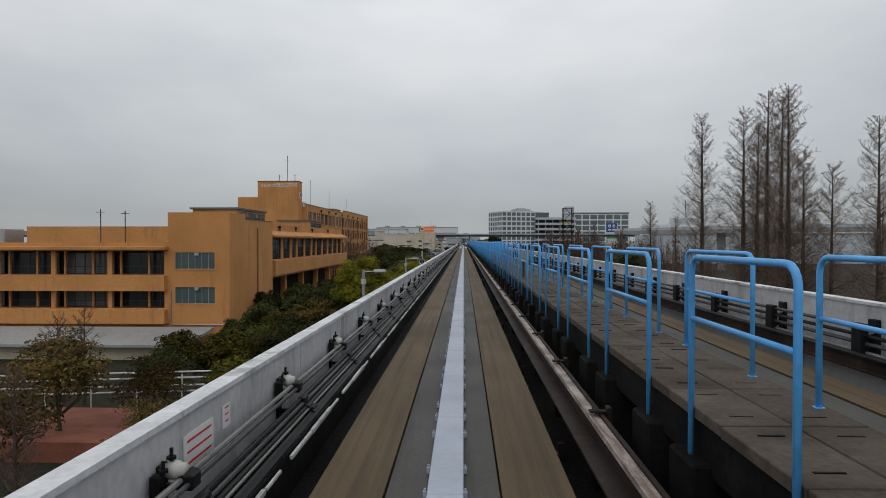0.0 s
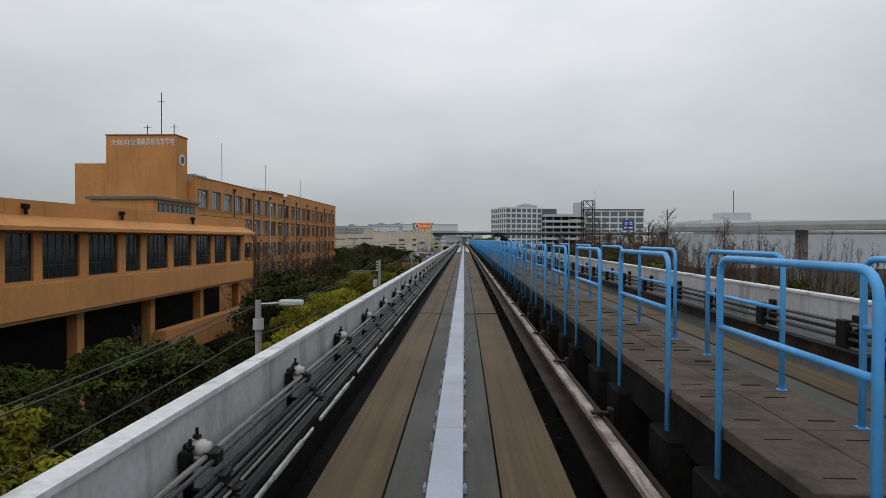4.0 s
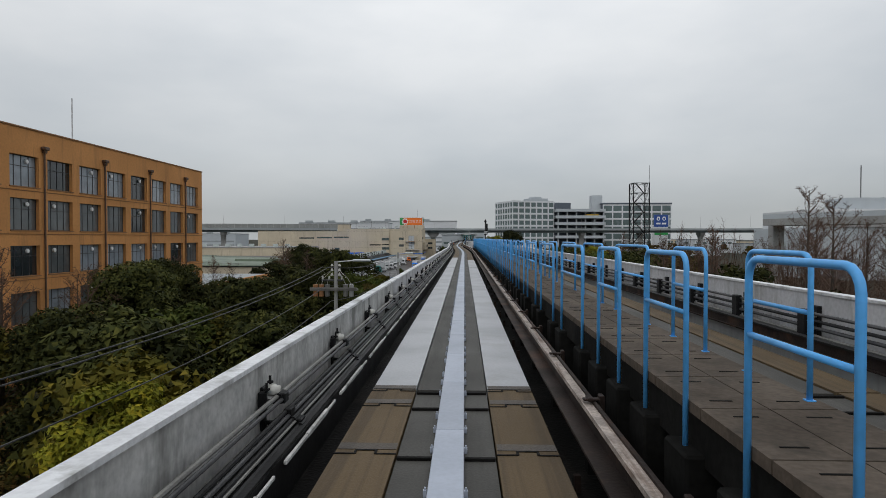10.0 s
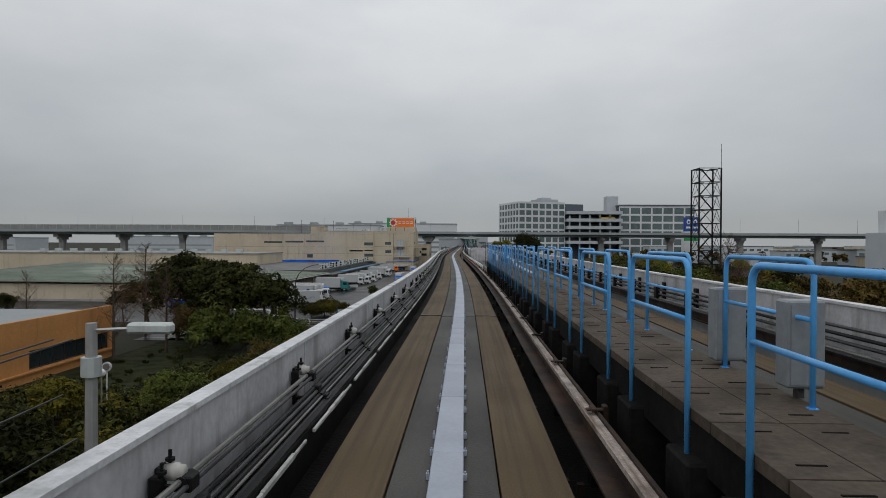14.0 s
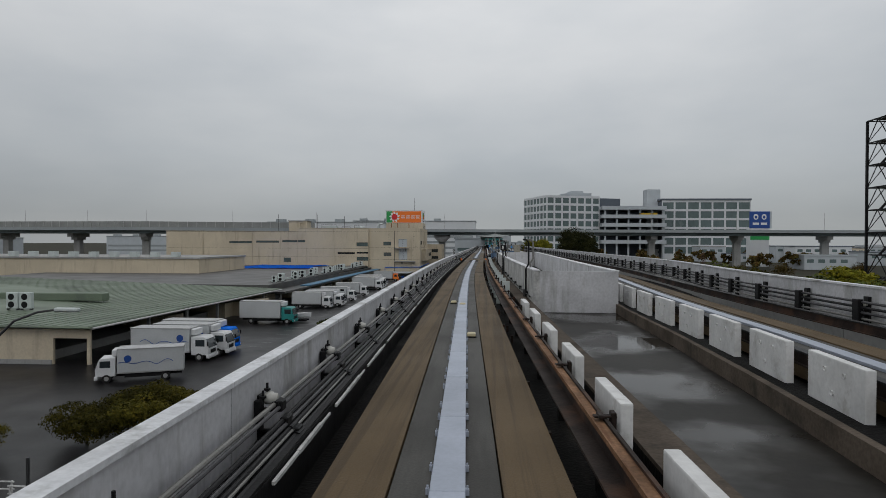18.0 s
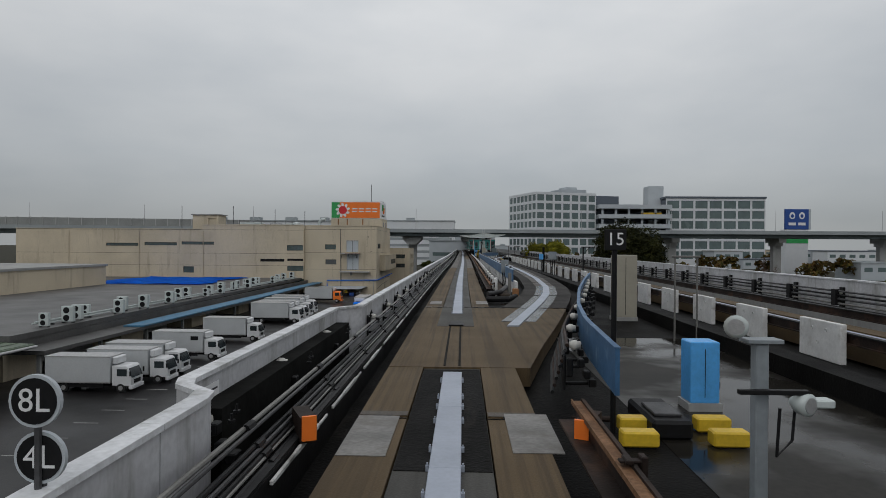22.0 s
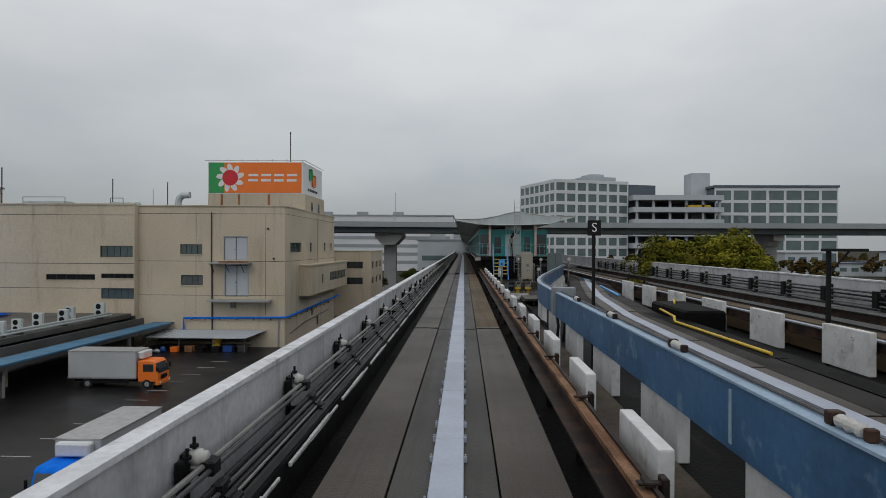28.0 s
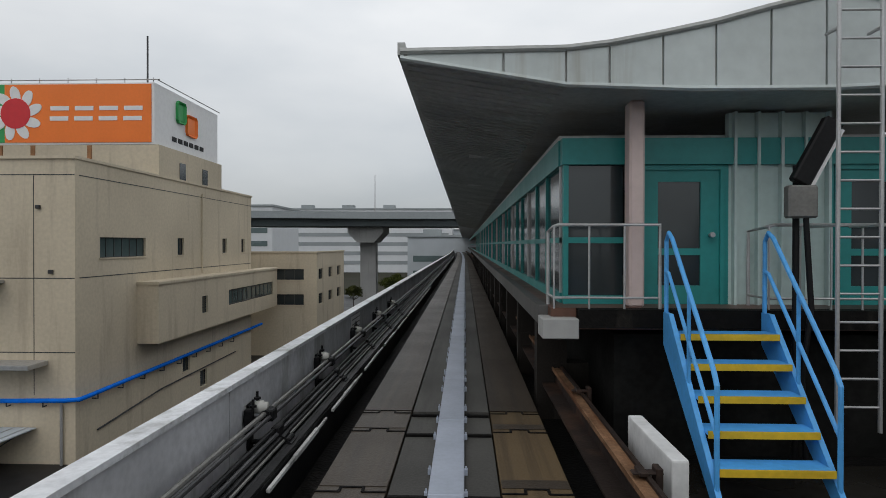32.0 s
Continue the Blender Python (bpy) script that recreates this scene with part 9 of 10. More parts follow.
for v in bm.verts:
    v.co = Vector((1.1 + v.co.x * 1.1, v.co.y * 0.55, max(0.0, v.co.z) * 0.62 + 0.12 * max(0.0, v.co.x)))
part("hull", bm, "boat_green", cv, smooth=True)
part("keel", tubes((((0.15, 0, 0.3), (1.1, 0, 0.66), (2.0, 0, 0.45)), 0.04)), "conc", cv)
for x, y in ((-26.9, 299.6), (-24.6, 300.2)):
    gr = thing("guard_rail", "white tubular guard rail beside the road", "guard rail", x, y, GROUND)
    part("rail", tubes((((0, 0, 0.8), (2.0, 0, 0.8)), 0.04), (((0, 0, 0.45), (2.0, 0, 0.45)), 0.04)), "white", gr)
    for k in (0.1, 1.9):
        part("post", tubes((((k, 0, 0), (k, 0, 0.85)), 0.045)), "white", gr)
mp = thing("marker_pole", "thin white marker pole beside the road", "pole", -27.2, 300.0, GROUND)
part("post", tubes((((0, 0, 0), (0, 0, 2.6)), 0.05)), "white", mp)
gl = thing("globe_lamp", "park lamp with a white globe on a thin post", "street lamp", -22.2, 247.4, GROUND)
part("post", tubes((((0, 0, 0), (0, 0, 3.7)), 0.05)), "alu", gl)
bm = bmesh.new()
bmesh.ops.create_uvsphere(bm, u_segments=14, v_segments=8, radius=0.24, matrix=Matrix.Translation((0, 0, 3.9)))
part("globe", bm, "signwhite", gl, smooth=True)
rl = thing("roadside_lamp", "park lamp with a mushroom hood on a post", "street lamp", 18.5, 24.0, GROUND)
part("post", tubes((((0, 0, 0), (0, 0, 9.5)), 0.06)), "alu", rl)
part("hood", tubes((((0, 0, 9.4), (0, 0, 9.6), (0, 0, 9.75)), [0.5, 0.4, 0.1]), seg=14), "fascia", rl)
for i, (x, y, t_, h) in enumerate(((-22.5, 296.4, 0, 1.0), (-19.6, 296.4, 0, 1.0))):
    gr = thing("guard_rail", "white tubular guard rail beside the road", "guard rail", x, y + 3.3, GROUND)
    part("rail", tubes((((0, 0, 0.8), (2.6, 0, 0.8)), 0.04), (((0, 0, 0.45), (2.6, 0, 0.45)), 0.04)), "white", gr)
    for k in (0.1, 2.5):
        part("post", tubes((((k, 0, 0), (k, 0, 0.85)), 0.045)), "white", gr)
ns = thing("street_sign", "blue place sign on a post beside the road", "sign", -17.2, 294.0, GROUND)
part("post", tubes((((0, 0, 0), (0, 0, 4.2)), 0.06)), "pipe", ns)
part("panel", boxes((0.02, 1.0, -0.03, 0.0, 2.2, 2.9), bevel=0.01), "paleblue", ns)
for k in range(2):
    part("word_bar", boxes((0.12, 0.9, -0.045, -0.031, 2.3 + k * 0.3, 2.42 + k * 0.3)), "signwhite", ns)
# brick terrace with white rails near the start
tc = thing("terrace", "red brick terrace with white tube rails among shrubs", "terrace", -33.0, 33.0, GROUND)
M["redbrick"] = mat("red_brick_paving", (0.3, 0.1, 0.06), 0.85, var=0.15, scale=0.8, fine=10)
part("paving", boxes((0, 16.0, 0, 7.0, 0, 1.1)), "redbrick", tc)
for z in (1.6, 2.0, 2.5, 2.9):
    part("rail", tubes((((-2, 7.4, z), (24.0, 9.4, z + 0.4)), 0.06)), "white", tc)
for k in range(9):
    part("post", tubes((((-1 + 3 * k, 7.45 + 0.23 * k, 0), (-1 + 3 * k, 7.45 + 0.23 * k, 3.0)), 0.05)), "white", tc)
# round clock on a post in the park
ck = thing("park_clock", "round white clock on a slim white post in the park", "clock", -22.97, 249.3, GROUND)
part("post", tubes((((0, 0, 0), (0, 0, 3.62)), 0.05), seg=10), "white", ck)
part("case", tubes((((0, -0.07, 3.9), (0, 0.07, 3.9)), 0.3), seg=24), "white", ck)
part("dial", tubes((((0, -0.085, 3.9), (0, -0.071, 3.9)), 0.22), seg=24), "pipe_pale", ck)

# ---- signs, signals and boxes on the guideway ----
def round_sign(x, y, z, text, foot):
    o = thing("distance_sign", "small black round sign with a white rim and numeral", "sign", x, y, 0)
    part("post", tubes((((0, 0.03, foot), (0, 0.03, z)), 0.018)), "pipe", o)
    part("rim", tubes((((0, 0.0, z), (0, 0.025, z)), 0.135), seg=24), "haze", o)
    part("disc", tubes((((0, -0.004, z), (0, 0.002, z)), 0.118), seg=24), "dark", o)
    letters("numeral", text, 0.17, "signwhite", o, pose(0, -0.006, z, 90), 0.001)


round_sign(wall_l(32.5) - 0.06, 32.5, 0.92, "1", 0.7)
round_sign(wall_l(205.0) - 0.06, 205.0, 1.15, "2L", 0.7)
round_sign(wall_l(336.8) - 0.06, 336.8, 1.2, "8L", 0.7)
round_sign(wall_l(336.8) - 0.06, 336.84, 0.9, "4L", 0.7)


def post_sign(x, y, z, text, w, h):
    o = thing("track_sign", "black plate with a white numeral on a dark post", "sign", x, y, -0.36)
    part("post", tubes((((0, 0, 0), (0, 0, z + 0.36)), 0.035)), "dark", o)
    part("plate", boxes((-w / 2, w / 2, -0.06, -0.036, z + 0.36 - h / 2, z + 0.36 + h / 2), bevel=0.008), "dark", o)
    letters("numeral", text, h * 0.85, "signwhite", o, pose(0, -0.062, z + 0.36, 90), 0.001)


post_sign(0.1, 304.0, 1.75, "8", 0.24, 0.28)
post_sign(0.14, 341.7, 2.09, "15", 0.27, 0.27)
post_sign(0.95, 424.0, 2.38, "S", 0.26, 0.3)
# colour-light signal beside the walkway
sgn = thing("railway_signal", "dark two-lamp track signal with a pointed cap on a grey post", "signal", 1.83, 204.3, -0.36)
part("post", tubes((((0, 0, 0), (0, 0, 3.7)), 0.055), seg=10), "pipe", sgn)
part("finial", tubes((((0, 0, 3.68), (0, 0, 3.72), (0, 0, 3.8), (0, 0, 3.98)), [0.06, 0.11, 0.1, 0.01]), seg=10), "dark", sgn)
part("lamp_case", boxes((0.02, 0.2, -0.22, -0.06, 2.95, 3.6), bevel=0.04), "dark", sgn)
for z in (3.42, 3.13):
    bm = bmesh.new()
    tube(bm, [(0.11, -0.22, z), (0.11, -0.42, z + 0.0)], 0.105, 14, False)
    part("hood", bm, "black", sgn)
    part("lens", tubes((((0.11, -0.225, z), (0.11, -0.24, z)), 0.08), seg=14), "glass", sgn)
part("plate", boxes((-0.1, 0.24, -0.1, -0.08, 2.7, 2.92), bevel=0.005), "signwhite", sgn)
for k in range(3):
    part("mark_bar", boxes((-0.07 + k * 0.1, -0.01 + k * 0.1, -0.106, -0.101, 2.74, 2.88)), "dark", sgn)
part("bracket", boxes((-0.12, 0.16, -0.06, 0.06, 2.6, 2.68)), "dark", sgn)
# grey boxes and a sign on the handrails
for y, dx, w, h, z in ((215.9, 0.78, 0.29, 0.7, 0.88), (214.6, 0.8, 0.28, 0.66, 0.92), (20.2, 0.13, 0.36, 0.4, 1.3)):
    gb = thing("relay_box", "grey steel relay box fixed on the walkway edge", "electrical box", walk_l(y) + dx, y, 0.83)
    part("casing", boxes((0, w, 0, 0.2, z - 0.83, z - 0.83 + h), bevel=0.015), "boxgrey", gb)
    part("door", boxes((0.02, w - 0.02, -0.012, -0.002, z - 0.8, z - 0.86 + h)), "boxgrey", gb)
    part("leg", boxes((w * 0.4, w * 0.6, 0.08, 0.14, 0.0, z - 0.83)), "pipe", gb)
wp = thing("number_plate_sign", "weathered white plate with dark worn bars on the handrail", "sign", 1.58, 92.7, 0)
part("plate", boxes((0.0, 0.3, -0.02, 0.0, 1.93, 2.13), bevel=0.005), "white", wp)
part("bar", boxes((0.05, 0.09, -0.024, -0.021, 1.97, 2.1), (0.12, 0.2, -0.024, -0.021, 2.04, 2.1)), "dark", wp)
part("stem", tubes((((0.15, 0.02, 0.83), (0.15, 0.02, 2.0)), 0.02)), "blue", wp)
bp_ = thing("handrail_plate", "light blue sheet plate fixed between the handrail posts", "plate", 1.6, 32.9, 0)
part("sheet", boxes((0.0, 0.5, -0.012, 0.0, 1.58, 1.96), bevel=0.004), "blue", bp_)
part("stem", tubes((((0.45, 0.02, 0.83), (0.45, 0.02, 1.95)), 0.02)), "blue", bp_)
# goosenecks and conduit on the walled opening
for x, m, y in [(well_l(yy) + dx, m, yy) for yy in (296.4, 313.8, 331.2) for dx, m in ((-0.05, "dark"), (0.1, "pipe_pale"))]:
    gk = thing("vent_gooseneck", "bent vent pipe standing on the concrete wall", "vent pipe", x, y if m == "dark" else y - 0.2, 0)
    s = 0.3 if m == "dark" else 1.08
    part("pipe", tubes((((0, 0, s - 0.6 if m == "dark" else s), (0, 0, 1.0 if m == "dark" else 1.25), (0.1, 0, 1.2 if m == "dark" else 1.4), (0.1, 0, 2.0), (0.02, 0, 2.12), (-0.12, 0, 2.12)), 0.035)), m, gk)
    if m == "dark":
        part("box", boxes((-0.1, -0.02, -0.12, 0.12, -0.1, 0.25), bevel=0.01), "pipe", gk)
cd = thing("conduit", "black conduit clipped along the foot of the concrete wall", "conduit", kind="structure")
ring = [(-0.07 + 0.022 * math.cos(k * 1.05), 0.12 + 0.022 * math.sin(k * 1.05)) for k in range(6)]
part("pipe", sweep(bmesh.new(), well_l, 294.5, 336, ring, 4), "dark", cd)
for i in range(14):
    y = 296 + i * 3
    part("clip", boxes((well_l(y) - 0.1, well_l(y) - 0.001, y, y + 0.1, 0.06, 0.2)), "dark", cd)
# cable trough between the guide beam and the wall
trg = thing("cable_trough", "dark concrete cable trough with lids between the tracks", "cable trough", kind="structure")
part("trough", sweep(bmesh.new(), lambda y: mid_x(y) + 1.95, 254, 338, rect(0, 0.42, -0.36, -0.08)), "slab", trg)
part("lid", sweep(bmesh.new(), lambda y: mid_x(y) + 1.95, 254, 338, rect(-0.02, 0.44, -0.078, -0.03)), "walk", trg)
part("trough", sweep(bmesh.new(), lambda y: right_x(y) - 2.25, 254, 330, rect(0, 0.62, -0.36, -0.15)), "slab", trg)
part("trough_edge", sweep(bmesh.new(), lambda y: right_x(y) - 2.25, 254, 330, rect(-0.03, 0.09, -0.36, -0.06)), "walk", trg)
part("trough", sweep(bmesh.new(), lambda y: right_x(y) - 3.2, 340, 430, rect(0, 0.5, -0.36, 0.0)), "slab", trg)
part("lid", sweep(bmesh.new(), lambda y: mid_x(y) + 1.85, 361, 456, rect(-0.02, 0.4, -0.2, -0.1)), "walk", trg)
# white stub plates under the beam beside the well
stub_me = mesh_of("stub_plate", boxes((1.53, 1.8, -0.02, 0.02, -0.1, 0.5), (1.28, 1.6, -0.16, 0.16, -0.36, -0.1), bevel=0.01), "fascia")
y = 297.0
while y < 338:
    same("stub_plate", stub_me, markers, pose(mid_x(y), y, 0))
    y += 2.5
for x, y in ((mid_x(286.0) + 0.27, 286.0), (mid_x(293.3) - 0.28, 293.3), (mid_x(280.0) - 0.3, 292.6)):
    tb = thing("track_beacon", "small cream transponder box on the track slab", "track beacon", x, y, -0.025)
    part("case", boxes((-0.09, 0.09, -0.13, 0.13, 0.02, 0.09), bevel=0.015), "pale_yellow", tb)
    part("base", boxes((-0.11, 0.11, -0.16, 0.16, 0.0, 0.02)), "dark", tb)
# cabinets round the turnout
for x, y, w, d, h, m, lb in ((3.05, 353.8, 0.72, 0.5, 2.1, "beige", "tall beige equipment cabinet"), (1.5, 342.8, 0.42, 0.4, 1.0, "blue", "light blue point machine box"), (2.3, 344.8, 0.4, 0.3, 0.6, "pipe_pale", "small grey junction box"),
                             (3.62, 450.5, 0.86, 0.6, 2.0, "girder", "dark metallic equipment cabinet")):
    cb = thing("equipment_cabinet", lb + " on the wet deck", "cabinet", x, y, -0.36)
    part("casing", boxes((0, w, 0, d, 0.12, h), bevel=0.015), m, cb)
    part("base", boxes((-0.03, w + 0.03, -0.03, d + 0.03, 0, 0.12)), "conc", cb)
    part("door_seam", boxes((w * 0.49, w * 0.51, -0.006, -0.001, 0.2, h - 0.1)), "dark", cb)
fl = thing("track_light", "grey steel post with round floodlights aimed at the turnout", "floodlight", 0.42, 338.4, -0.36)
part("post", boxes((-0.048, 0.048, -0.05, 0.05, 0, 1.66), bevel=0.01), "boxgrey", fl)
part("top_plate", boxes((-0.12, 0.14, -0.08, 0.08, 1.66, 1.69), bevel=0.004), "boxgrey", fl)
part("arm", boxes((-0.2, 0.3, -0.13, -0.081, 1.3, 1.335), bevel=0.004), "dark", fl)
for x, z, a in ((-0.2, 1.79, -1), (0.26, 1.23, 1)):
    lamp = part("lamp", tubes((((x - 0.02 * a, 0.0, z), (x, -0.06, z), (x + 0.03 * a, -0.13, z), (x + 0.035 * a, -0.14, z)), [0.035, 0.075, 0.085, 0.06]), seg=16), "fascia", fl, smooth=True)
    part("lens", tubes((((x + 0.035 * a, -0.141, z), (x + 0.038 * a, -0.147, z)), 0.058), seg=16), "alu", lamp)
part("cable", tubes((((0.26, 0.0, 1.2), (0.22, -0.04, 0.95), (0.08, -0.1, 0.85), (0.1, -0.1, 1.2)), 0.011), seg=6), "dark", fl)
part("side_box", boxes((0.34, 0.5, -0.1, 0.02, 1.2, 1.26), bevel=0.01), "fascia", fl)
gf = thing("post_frame", "two thin grey posts joined by a flat top bar", "post", 3.55, 349.6, -0.36)
for x in (0.0, 0.55):
    part("post", tubes((((x, 0, 0), (x, 0, 2.1)), 0.025)), "pipe_pale", gf)
part("bar", boxes((-0.08, 0.63, -0.04, 0.04, 2.1, 2.15), bevel=0.01), "pipe_pale", gf)
for x, y in ((2.9, 398.0), (4.6, 268.0), (2.2, 276.0), (2.35, 276.1)):
    tp = thing("track_post", "thin grey post on the deck between the tracks", "post", x, y, -0.36)
    part("post", tubes((((0, 0, 0), (0, 0, 2.3)), 0.03)), "pipe", tp)
    part("cap", boxes((-0.09, 0.09, -0.05, 0.05, 2.3, 2.4), bevel=0.01), "pipe_pale", tp)
# point motors and yellow blocks
for x, y in ((0.1, 341.05), (1.17, 341.1), (0.22, 341.65), (1.2, 341.7)):
    yb = thing("buffer_block", "yellow painted steel block of the turnout", "steel block", x, y, -0.36)
    part("block", boxes((0, 0.43, 0, 0.22, 0.02, 0.2), bevel=0.02), "yellow", yb)
    part("foot", boxes((0.06, 0.37, 0.03, 0.19, 0, 0.022)), "dark", yb)
pm = thing("point_motor", "dark oily point motor with rods", "point machine", 0.55, 341.4, -0.36)
part("casing", boxes((0, 0.5, 0, 1.2, 0.0, 0.24), bevel=0.04), "dark", pm)
part("cover", boxes((0.08, 0.42, 0.2, 0.8, 0.24, 0.28), bevel=0.01), "pipe", pm)
part("rod", tubes((((-0.9, 0.5, 0.12), (0.0, 0.5, 0.12)), 0.04)), "rail", pm)
for s in (-1, 1):
    wg = thing("end_stop_plate", "orange-red end plate at the guide beam gap", "steel plate", mid_x(340.8) + s * 1.33, 339.8, 0, turn=s * -25)
    part("plate", boxes((-0.07, 0.07, -0.02, 0.02, 0.08, 0.32)), "orange", wg)
    part("tail", boxes((-0.08, 0.08, 0.02, 0.5, 0.05, 0.3)), "rail", wg)
# curved rails and insulators along the turnout's outer side
cr_ = thing("turnout_guide_rails", "rusty curved guide rails with round insulators", "guide rail", kind="structure")


def side_curve(y):
    return side_x(y) + 1.47


for dz, m in ((0.08, "dark"), (0.17, "rail"), (0.26, "dark"), (0.34, "rail"), (0.42, "dark"), (0.49, "rail"), (0.56, "dark"), (0.63, "pipe"), (0.7, "rail")):
    ring = [(dz * 0.3 - 0.08 + 0.026 * math.cos(k * 1.05), dz + 0.026 * math.sin(k * 1.05)) for k in range(6)]
    part("rail", sweep(bmesh.new(), side_curve, 342, 362, ring, 1.0), m, cr_)
y = 342.0
while y < 361:
    same("insulator", ins_me, cr_, pose(side_curve(y) + 0.1, y, 0.28))
    same("bracket", br_me, cr_, pose(side_curve(y) + 0.08, y, 0.12))
    y += 1.7
bl_top = thing("girder_cables", "grey cables and insulators along the blue girder's top", "cables", kind="structure")
for dx, z, r in ((0.11, 0.905, 0.013), (0.15, 0.9, 0.011), (0.22, 0.84, 0.014)):
    part("cable", sweep(bmesh.new(), blue_x, 362, 453, [(dx + r * math.cos(k * 1.05), z + r * math.sin(k * 1.05)) for k in range(6)], 2), "pipe", bl_top)
gi_me = mesh_of("insulator", tubes((((0, -0.12, 0), (0, -0.1, 0), (0, -0.05, 0), (0, 0, 0), (0, 0.05, 0), (0, 0.1, 0), (0, 0.16, 0)), [0.02, 0.045, 0.03, 0.05, 0.03, 0.045, 0.015]), seg=10), "porcelain")
gc_me = mesh_of("clamp", boxes((-0.03, 0.07, 0.16, 0.24, -0.05, 0.04), (-0.02, 0.05, -0.2, -0.14, -0.05, 0.03), bevel=0.01), "rail")
y = 366.2
while y < 430:
    same("insulator", gi_me, bl_top, pose(blue_x(y) + 0.06, y, 0.935))
    same("clamp", gc_me, bl_top, pose(blue_x(y) + 0.06, y, 0.935))
    y += 3.08
# short inner guide beam of the siding with white ends at the turnout nose
ns_ = thing("nose_blocks", "white capped slabs at the turnout nose", "concrete slab", kind="structure")
for k in range(3):
    part("slab", boxes((mid_x(360) + 1.62 + 0.06 * k, mid_x(360) + 1.74 + 0.06 * k, 363.4 + k * 0.3, 363.6 + k * 0.3, -0.36, 0.5), bevel=0.03), "white", ns_)
npipe = thing("nose_pipes", "dark bent pipes and a brown block in the turnout pit", "pipework", kind="structure")
part("pipe", tubes((((-0.75, 359.4, -0.18), (0.1, 359.3, -0.16), (0.45, 359.9, -0.1)), 0.12), seg=10), "dark", npipe)
part("pipe", tubes((((-0.7, 360.6, -0.05), (-0.1, 361.2, 0.0), (0.2, 362.2, 0.15)), 0.1), seg=10), "pipe", npipe)
part("block", boxes((0.42, 0.7, 361.2, 361.5, -0.3, 0.14), bevel=0.03), "rust", npipe)
part("guide_post", boxes((0.35, 0.5, 363.0, 363.15, -0.36, 0.75), bevel=0.02), "pipe_pale", npipe)
# worn plates and lettering boards on the parapet
for y, z, w, h, m in ((4.6, 0.25, 0.55, 0.28, "signwhite"), (5.35, 0.36, 0.18, 0.2, "signwhite"), (252.8, 0.35, 0.5, 0.25, "signwhite"), (463.0, 0.35, 0.9, 0.3, "signwhite"), (343.0 - 3.4, 0.3, 0.5, 0.3, "signwhite")):
    wb = thing("wall_plate", "faded plate with reddish worn bars on the parapet", "sign", wall_l(y), y, z)
    part("plate", boxes((0.002, 0.012, 0, w, 0, h)), m, wb)
    for k in range(3):
        part("bar", boxes((0.0125, 0.015, 0.05, w - 0.05, 0.05 + k * h * 0.3, 0.05 + k * h * 0.3 + h * 0.06)), "signred" if y < 300 else "pipe", wb)
# puddles on the deck
rng = random.Random(12)
pw = thing("deck_puddles", "shallow still puddles on the dark deck", "water", kind="structure")
part("wet_deck", strip(bmesh.new(), lambda y: mid_x(y) + 2.41, lambda y: right_x(y) - 2.3, 277.2, 293.9, -0.37, -0.352), "wetdeck", pw, "wet dark deck with a film of water")
part("wet_deck", strip(bmesh.new(), lambda y: mid_x(y) + 2.6, lambda y: right_x(y) - 1.8, 336.6, 350.0, -0.37, -0.352), "wetdeck", pw, "wet dark deck with a film of water")
part("wet_deck", strip(bmesh.new(), lambda y: mid_x(y) + 1.95, lambda y: 4.2, 442.6, 458.3, -0.37, -0.352), "wetdeck", pw, "wet dark deck with a film of water")
for k in range(3):
    part("deck_beam", strip(bmesh.new(), lambda y: mid_x(y) + 2.45 + k * (right_x(y) - mid_x(y) - 4.8) / 3, lambda y: mid_x(y) + 2.4 + (k + 1) * (right_x(y) - mid_x(y) - 4.8) / 3, 251.0, 277.1, -0.37, -0.34), "run_dark", pw, "brown-black concrete deck beam")
for x, y, rx, ry in ((0.4, 358.6, 0.55, 1.2), (2.2, 437, 0.7, 2.0), (1.6, 446.2, 0.7, 1.4), (0.9, 452.0, 0.6, 1.5)):
    bm = bmesh.new()
    ps = []
    for k in range(22):
        a = 2 * math.pi * k / 22
        q = 1 + 0.25 * math.sin(3 * a + x) + 0.15 * math.sin(5 * a + y)
        ps.append((x + rx * q * math.cos(a), y + ry * q * math.sin(a)))
    plan(bm, ps, -0.359, -0.354)
    part("puddle", bm, "puddle", pw)

# control box in front of the blue girder
gb = thing("control_box", "grey steel control box on pipes beside the blue girder", "electrical box", 0.42, 369.3, -0.36)
part("casing", boxes((0, 0.4, 0, 0.3, 0.85, 1.58), bevel=0.015), "boxgrey", gb)
part("door", boxes((0.03, 0.37, -0.012, -0.002, 0.9, 1.53)), "boxgrey", gb)
for x in (0.08, 0.2, 0.32):
    part("conduit", tubes((((x, 0.15, 0.0), (x + 0.03, 0.1, 0.4), (x, 0.15, 0.85)), 0.035)), "dark", gb)
gb = thing("control_box", "wide grey steel control box beside the blue girder", "electrical box", 0.62, 427.2, -0.36)
part("casing", boxes((0, 0.56, 0, 0.35, 0.68, 1.36), bevel=0.015), "boxgrey", gb)
part("door", boxes((0.03, 0.53, -0.012, -0.002, 0.72, 1.31)), "boxgrey", gb)
for x in (0.12, 0.28, 0.44):
    part("conduit", tubes((((x, 0.15, 0.0), (x + 0.03, 0.1, 0.4), (x, 0.15, 0.68)), 0.035)), "dark", gb)
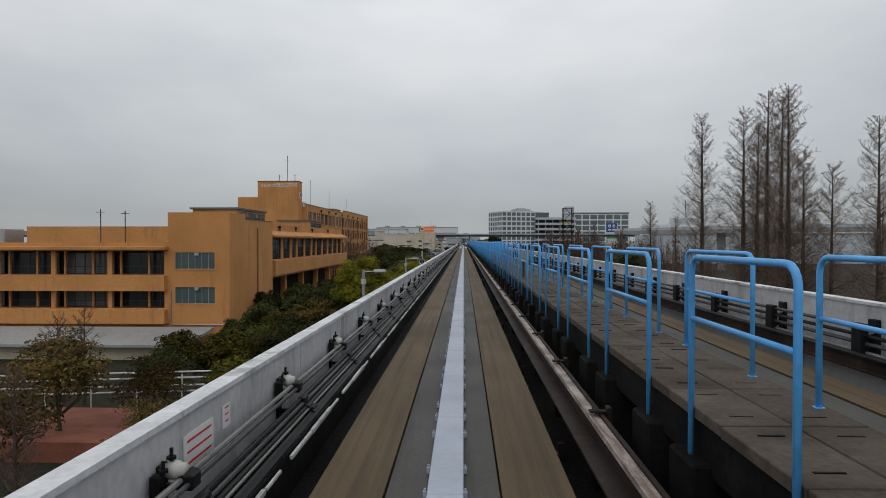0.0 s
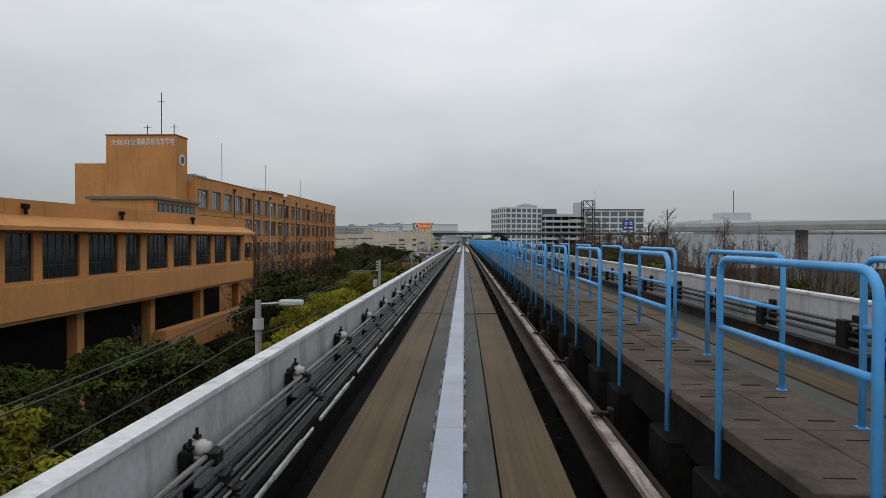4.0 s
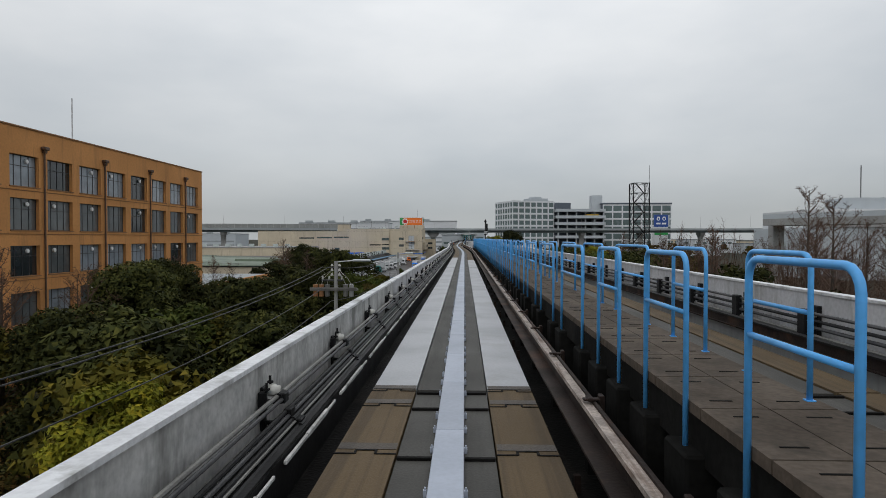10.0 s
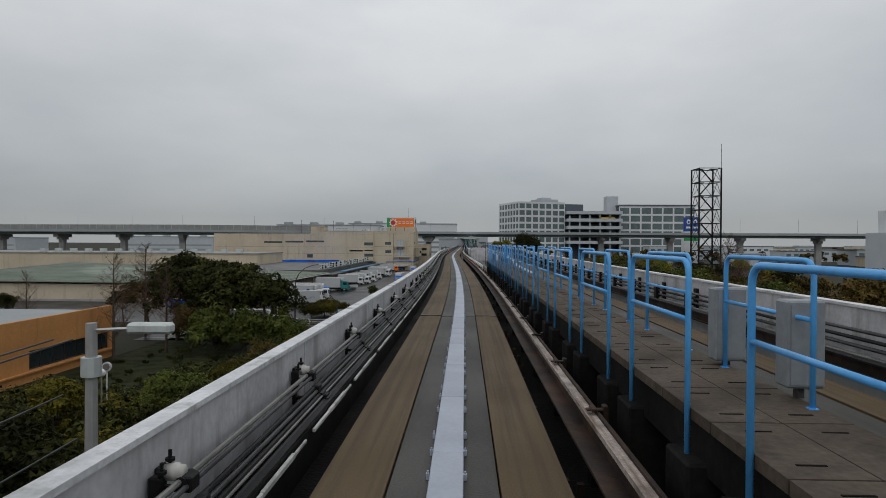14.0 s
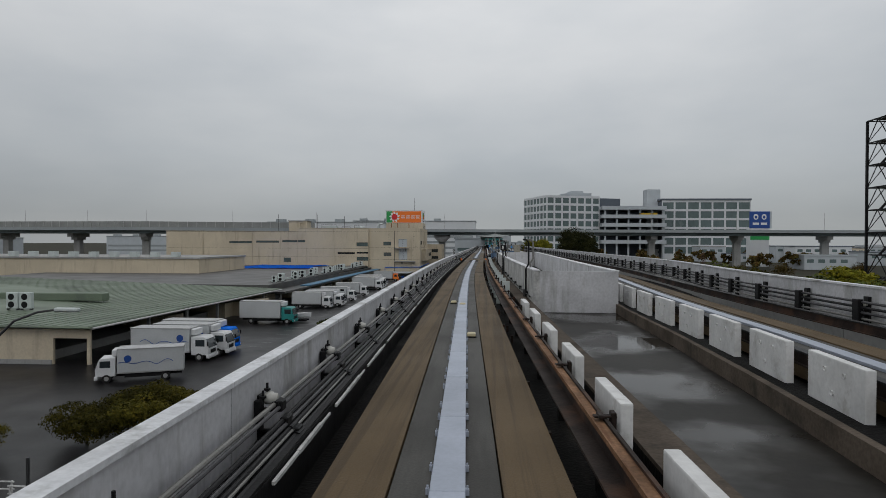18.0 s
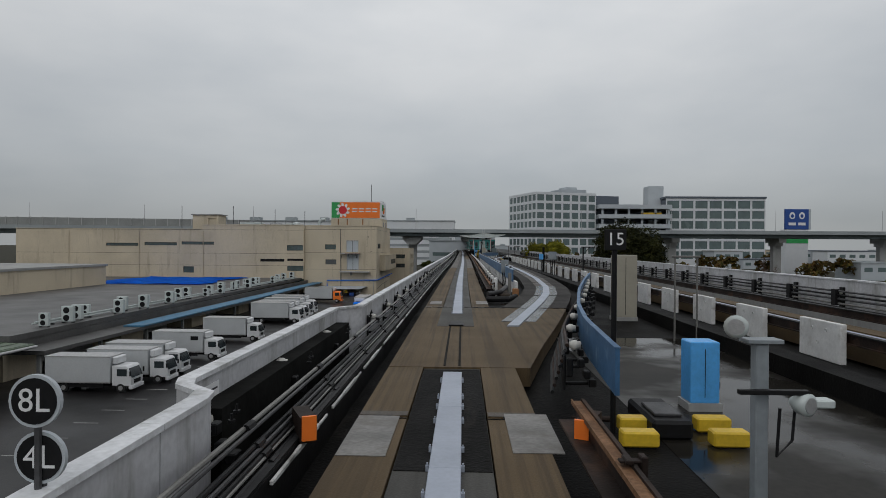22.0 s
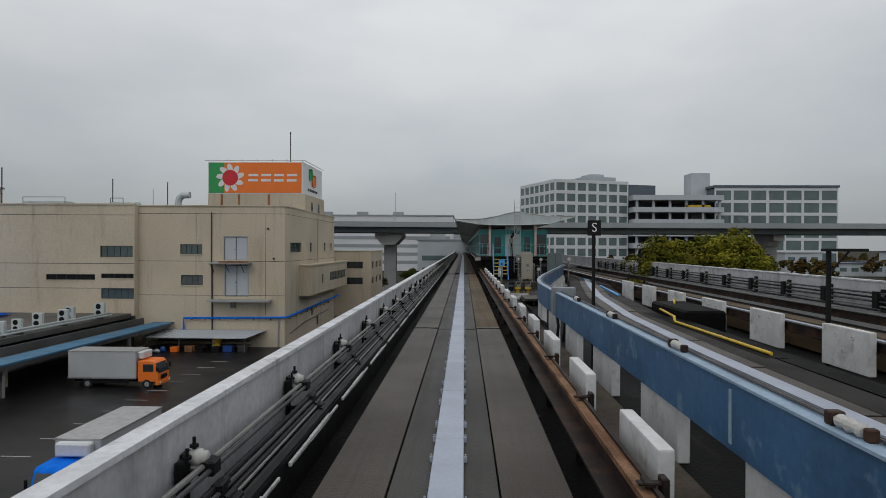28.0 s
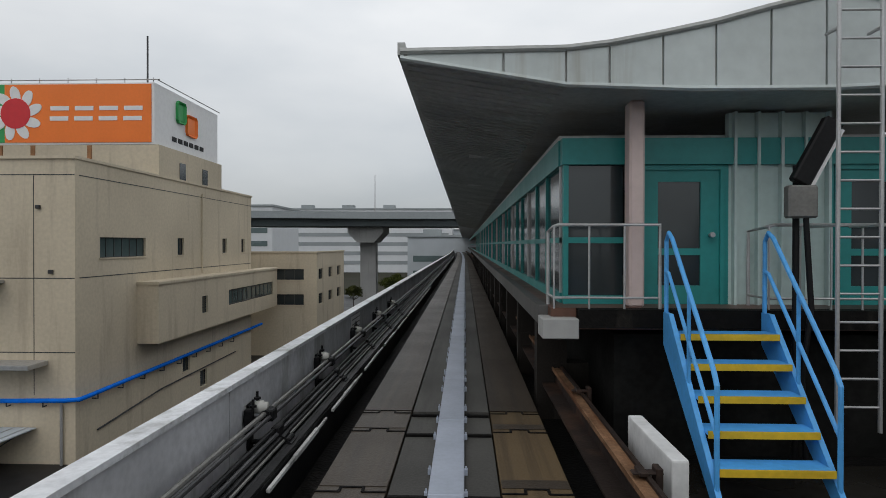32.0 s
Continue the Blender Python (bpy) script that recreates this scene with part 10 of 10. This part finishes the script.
# small boxes on posts, frames and a yellow pipe along the siding
for x, y, w, z0, z1, m, lb in ((3.62, 378.0, 0.27, 1.07, 1.47, "blue", "small light blue junction box on a slim grey post"), (4.4, 378.9, 0.56, 1.05, 1.62, "boxgrey", "grey steel control box on bent conduits by the siding")):
    jb = thing("junction_box", lb, "electrical box", x, y, -0.36)
    part("casing", boxes((0, w, 0, 0.26, z0 + 0.36, z1 + 0.36), bevel=0.015), m, jb)
    part("door", boxes((0.02, w - 0.02, -0.012, -0.002, z0 + 0.39, z1 + 0.33)), m, jb)
    for k in range(1 if w < 0.4 else 3):
        u = w * (0.5 if w < 0.4 else 0.25 + 0.25 * k)
        part("conduit", tubes((((u, 0.13, 0.0), (u + 0.03, 0.1, 0.7), (u, 0.13, z0 + 0.36)), 0.03)), "pipe" if w < 0.4 else "dark", jb)
for x, y in ((6.05, 374.7), (5.75, 424.5)):
    tf_ = thing("gantry_post", "dark rusty post with a flat top arm beside the far track", "post", x, y, -0.36)
    part("post", boxes((-0.04, 0.04, -0.04, 0.04, 0, 2.3), bevel=0.008), "dark", tf_)
    part("arm", boxes((-0.12, 0.75, -0.08, 0.08, 2.3, 2.36), bevel=0.01), "dark", tf_)
    part("brace", tubes((((0.05, 0, 1.9), (0.4, 0, 2.3)), 0.02)), "dark", tf_)
bpst = thing("track_post", "thick black post on the deck between the tracks", "post", 4.64, 383.7, -0.36)
part("post", tubes((((0, 0, 0), (0, 0, 2.3)), 0.09), seg=10), "black", bpst)
part("collar", tubes((((0, 0, 0), (0, 0, 0.08)), 0.14), seg=10), "dark", bpst)
yp = thing("yellow_pipe", "bright yellow painted pipe lying on a dark cable trough", "pipe", kind="structure")
part("pipe", tubes((((4.1, 423.4, 0.05), (4.0, 428.0, 0.05), (3.98, 428.3, 0.05), (3.98, 428.4, 0.14), (4.05, 428.6, 0.16), (4.3, 430.6, 0.16)), 0.035), seg=8), "yellow", yp)
part("pipe", tubes((((4.85, 431.0, 0.3), (5.0, 431.5, 0.36), (5.2, 431.9, 0.3)), 0.03), seg=8), "yellow", yp)
part("rest", boxes((3.9, 4.3, 423.2, 431.0, -0.36, 0.012)), "slab", yp)
part("block", boxes((4.5, 5.6, 429.0, 432.2, -0.36, 0.27), bevel=0.06), "slab", yp, "dark concrete block")
# feed cables drooping down the parapet to the conductor rails
fc = thing("feed_cables", "black feed cables drooping down the white parapet", "cable", kind="structure")
for k in range(4):
    y, xw = 366.5 + 0.07 * k, mid_x(367) - 1.935
    part("cable", tubes((((xw + 0.03, y, 0.05), (xw + 0.05, y + 0.02, 0.4), (xw + 0.08, y + 0.4, 0.56 + 0.015 * k), (xw + 0.14, y + 1.2, 0.55 + 0.01 * k), (xw + 0.2, y + 2.0, 0.42), (xw + 0.24, y + 2.6, 0.36)), 0.02), seg=7), "dark", fc)
# loose track fittings along the running strip's edge
bm = bmesh.new()
rng = random.Random(31)
y = -8.0
while y < 458.0:
    if not 339 < y < 363:
        x = mid_x(y) + 1.09 + rng.uniform(-0.015, 0.02)
        box(bm, x, x + rng.uniform(0.03, 0.07), y, y + rng.uniform(0.05, 0.1), -0.36, -0.2 + rng.uniform(-0.1, 0.02))
        if rng.random() < 0.3:
            box(bm, x + 0.1, x + 0.16, y - 0.04, y + 0.02, -0.36, -0.2)
    y += 0.42 + rng.random() * 0.9
solid("track_fittings", bm, "rail", "small grey rail fittings along the strip's edge", "track fittings", kind="stuff")
# raised cable troughs and the blue bars on the deck before the station
tg = thing("deck_troughs", "dark concrete cable troughs curving over the wet deck", "cable trough", kind="structure")


def trough_x(y):
    return 0.75 + (y - 436.0) * 0.235 if y < 444 else 2.63 + (y - 444.0) * 0.11


for o in (0.0, 0.36):
    part("trough", sweep(bmesh.new(), trough_x, 436.5, 455.0, rect(o, o + 0.3, -0.36, -0.14), 1.0), "walk", tg)
for k in range(4):
    part("cable", sweep(bmesh.new(), lambda y: 0.15 + 0.05 * math.sin(y), 428.0, 437.0, [(0.1 + k * 0.2 + 0.07 * math.cos(a * 1.05), -0.3 + 0.07 * math.sin(a * 1.05)) for a in range(6)], 0.6), "black", tg)
for xa, ya, xb, yb in ((5.4, 444.0, 4.75, 437.5), (6.3, 455.0, 5.7, 449.5)):
    bar = thing("blue_bar", "light blue steel bar lying on the deck", "steel bar", kind="structure")
    d = Vector((xb - xa, yb - ya))
    part("bar", boxes((-0.05, 0.05, 0, d.length, 0.0, 0.07), bevel=0.01), "blue", bar, at=pose(xa, ya, 0.0, 0, 0, math.degrees(math.atan2(-d.x, d.y))))
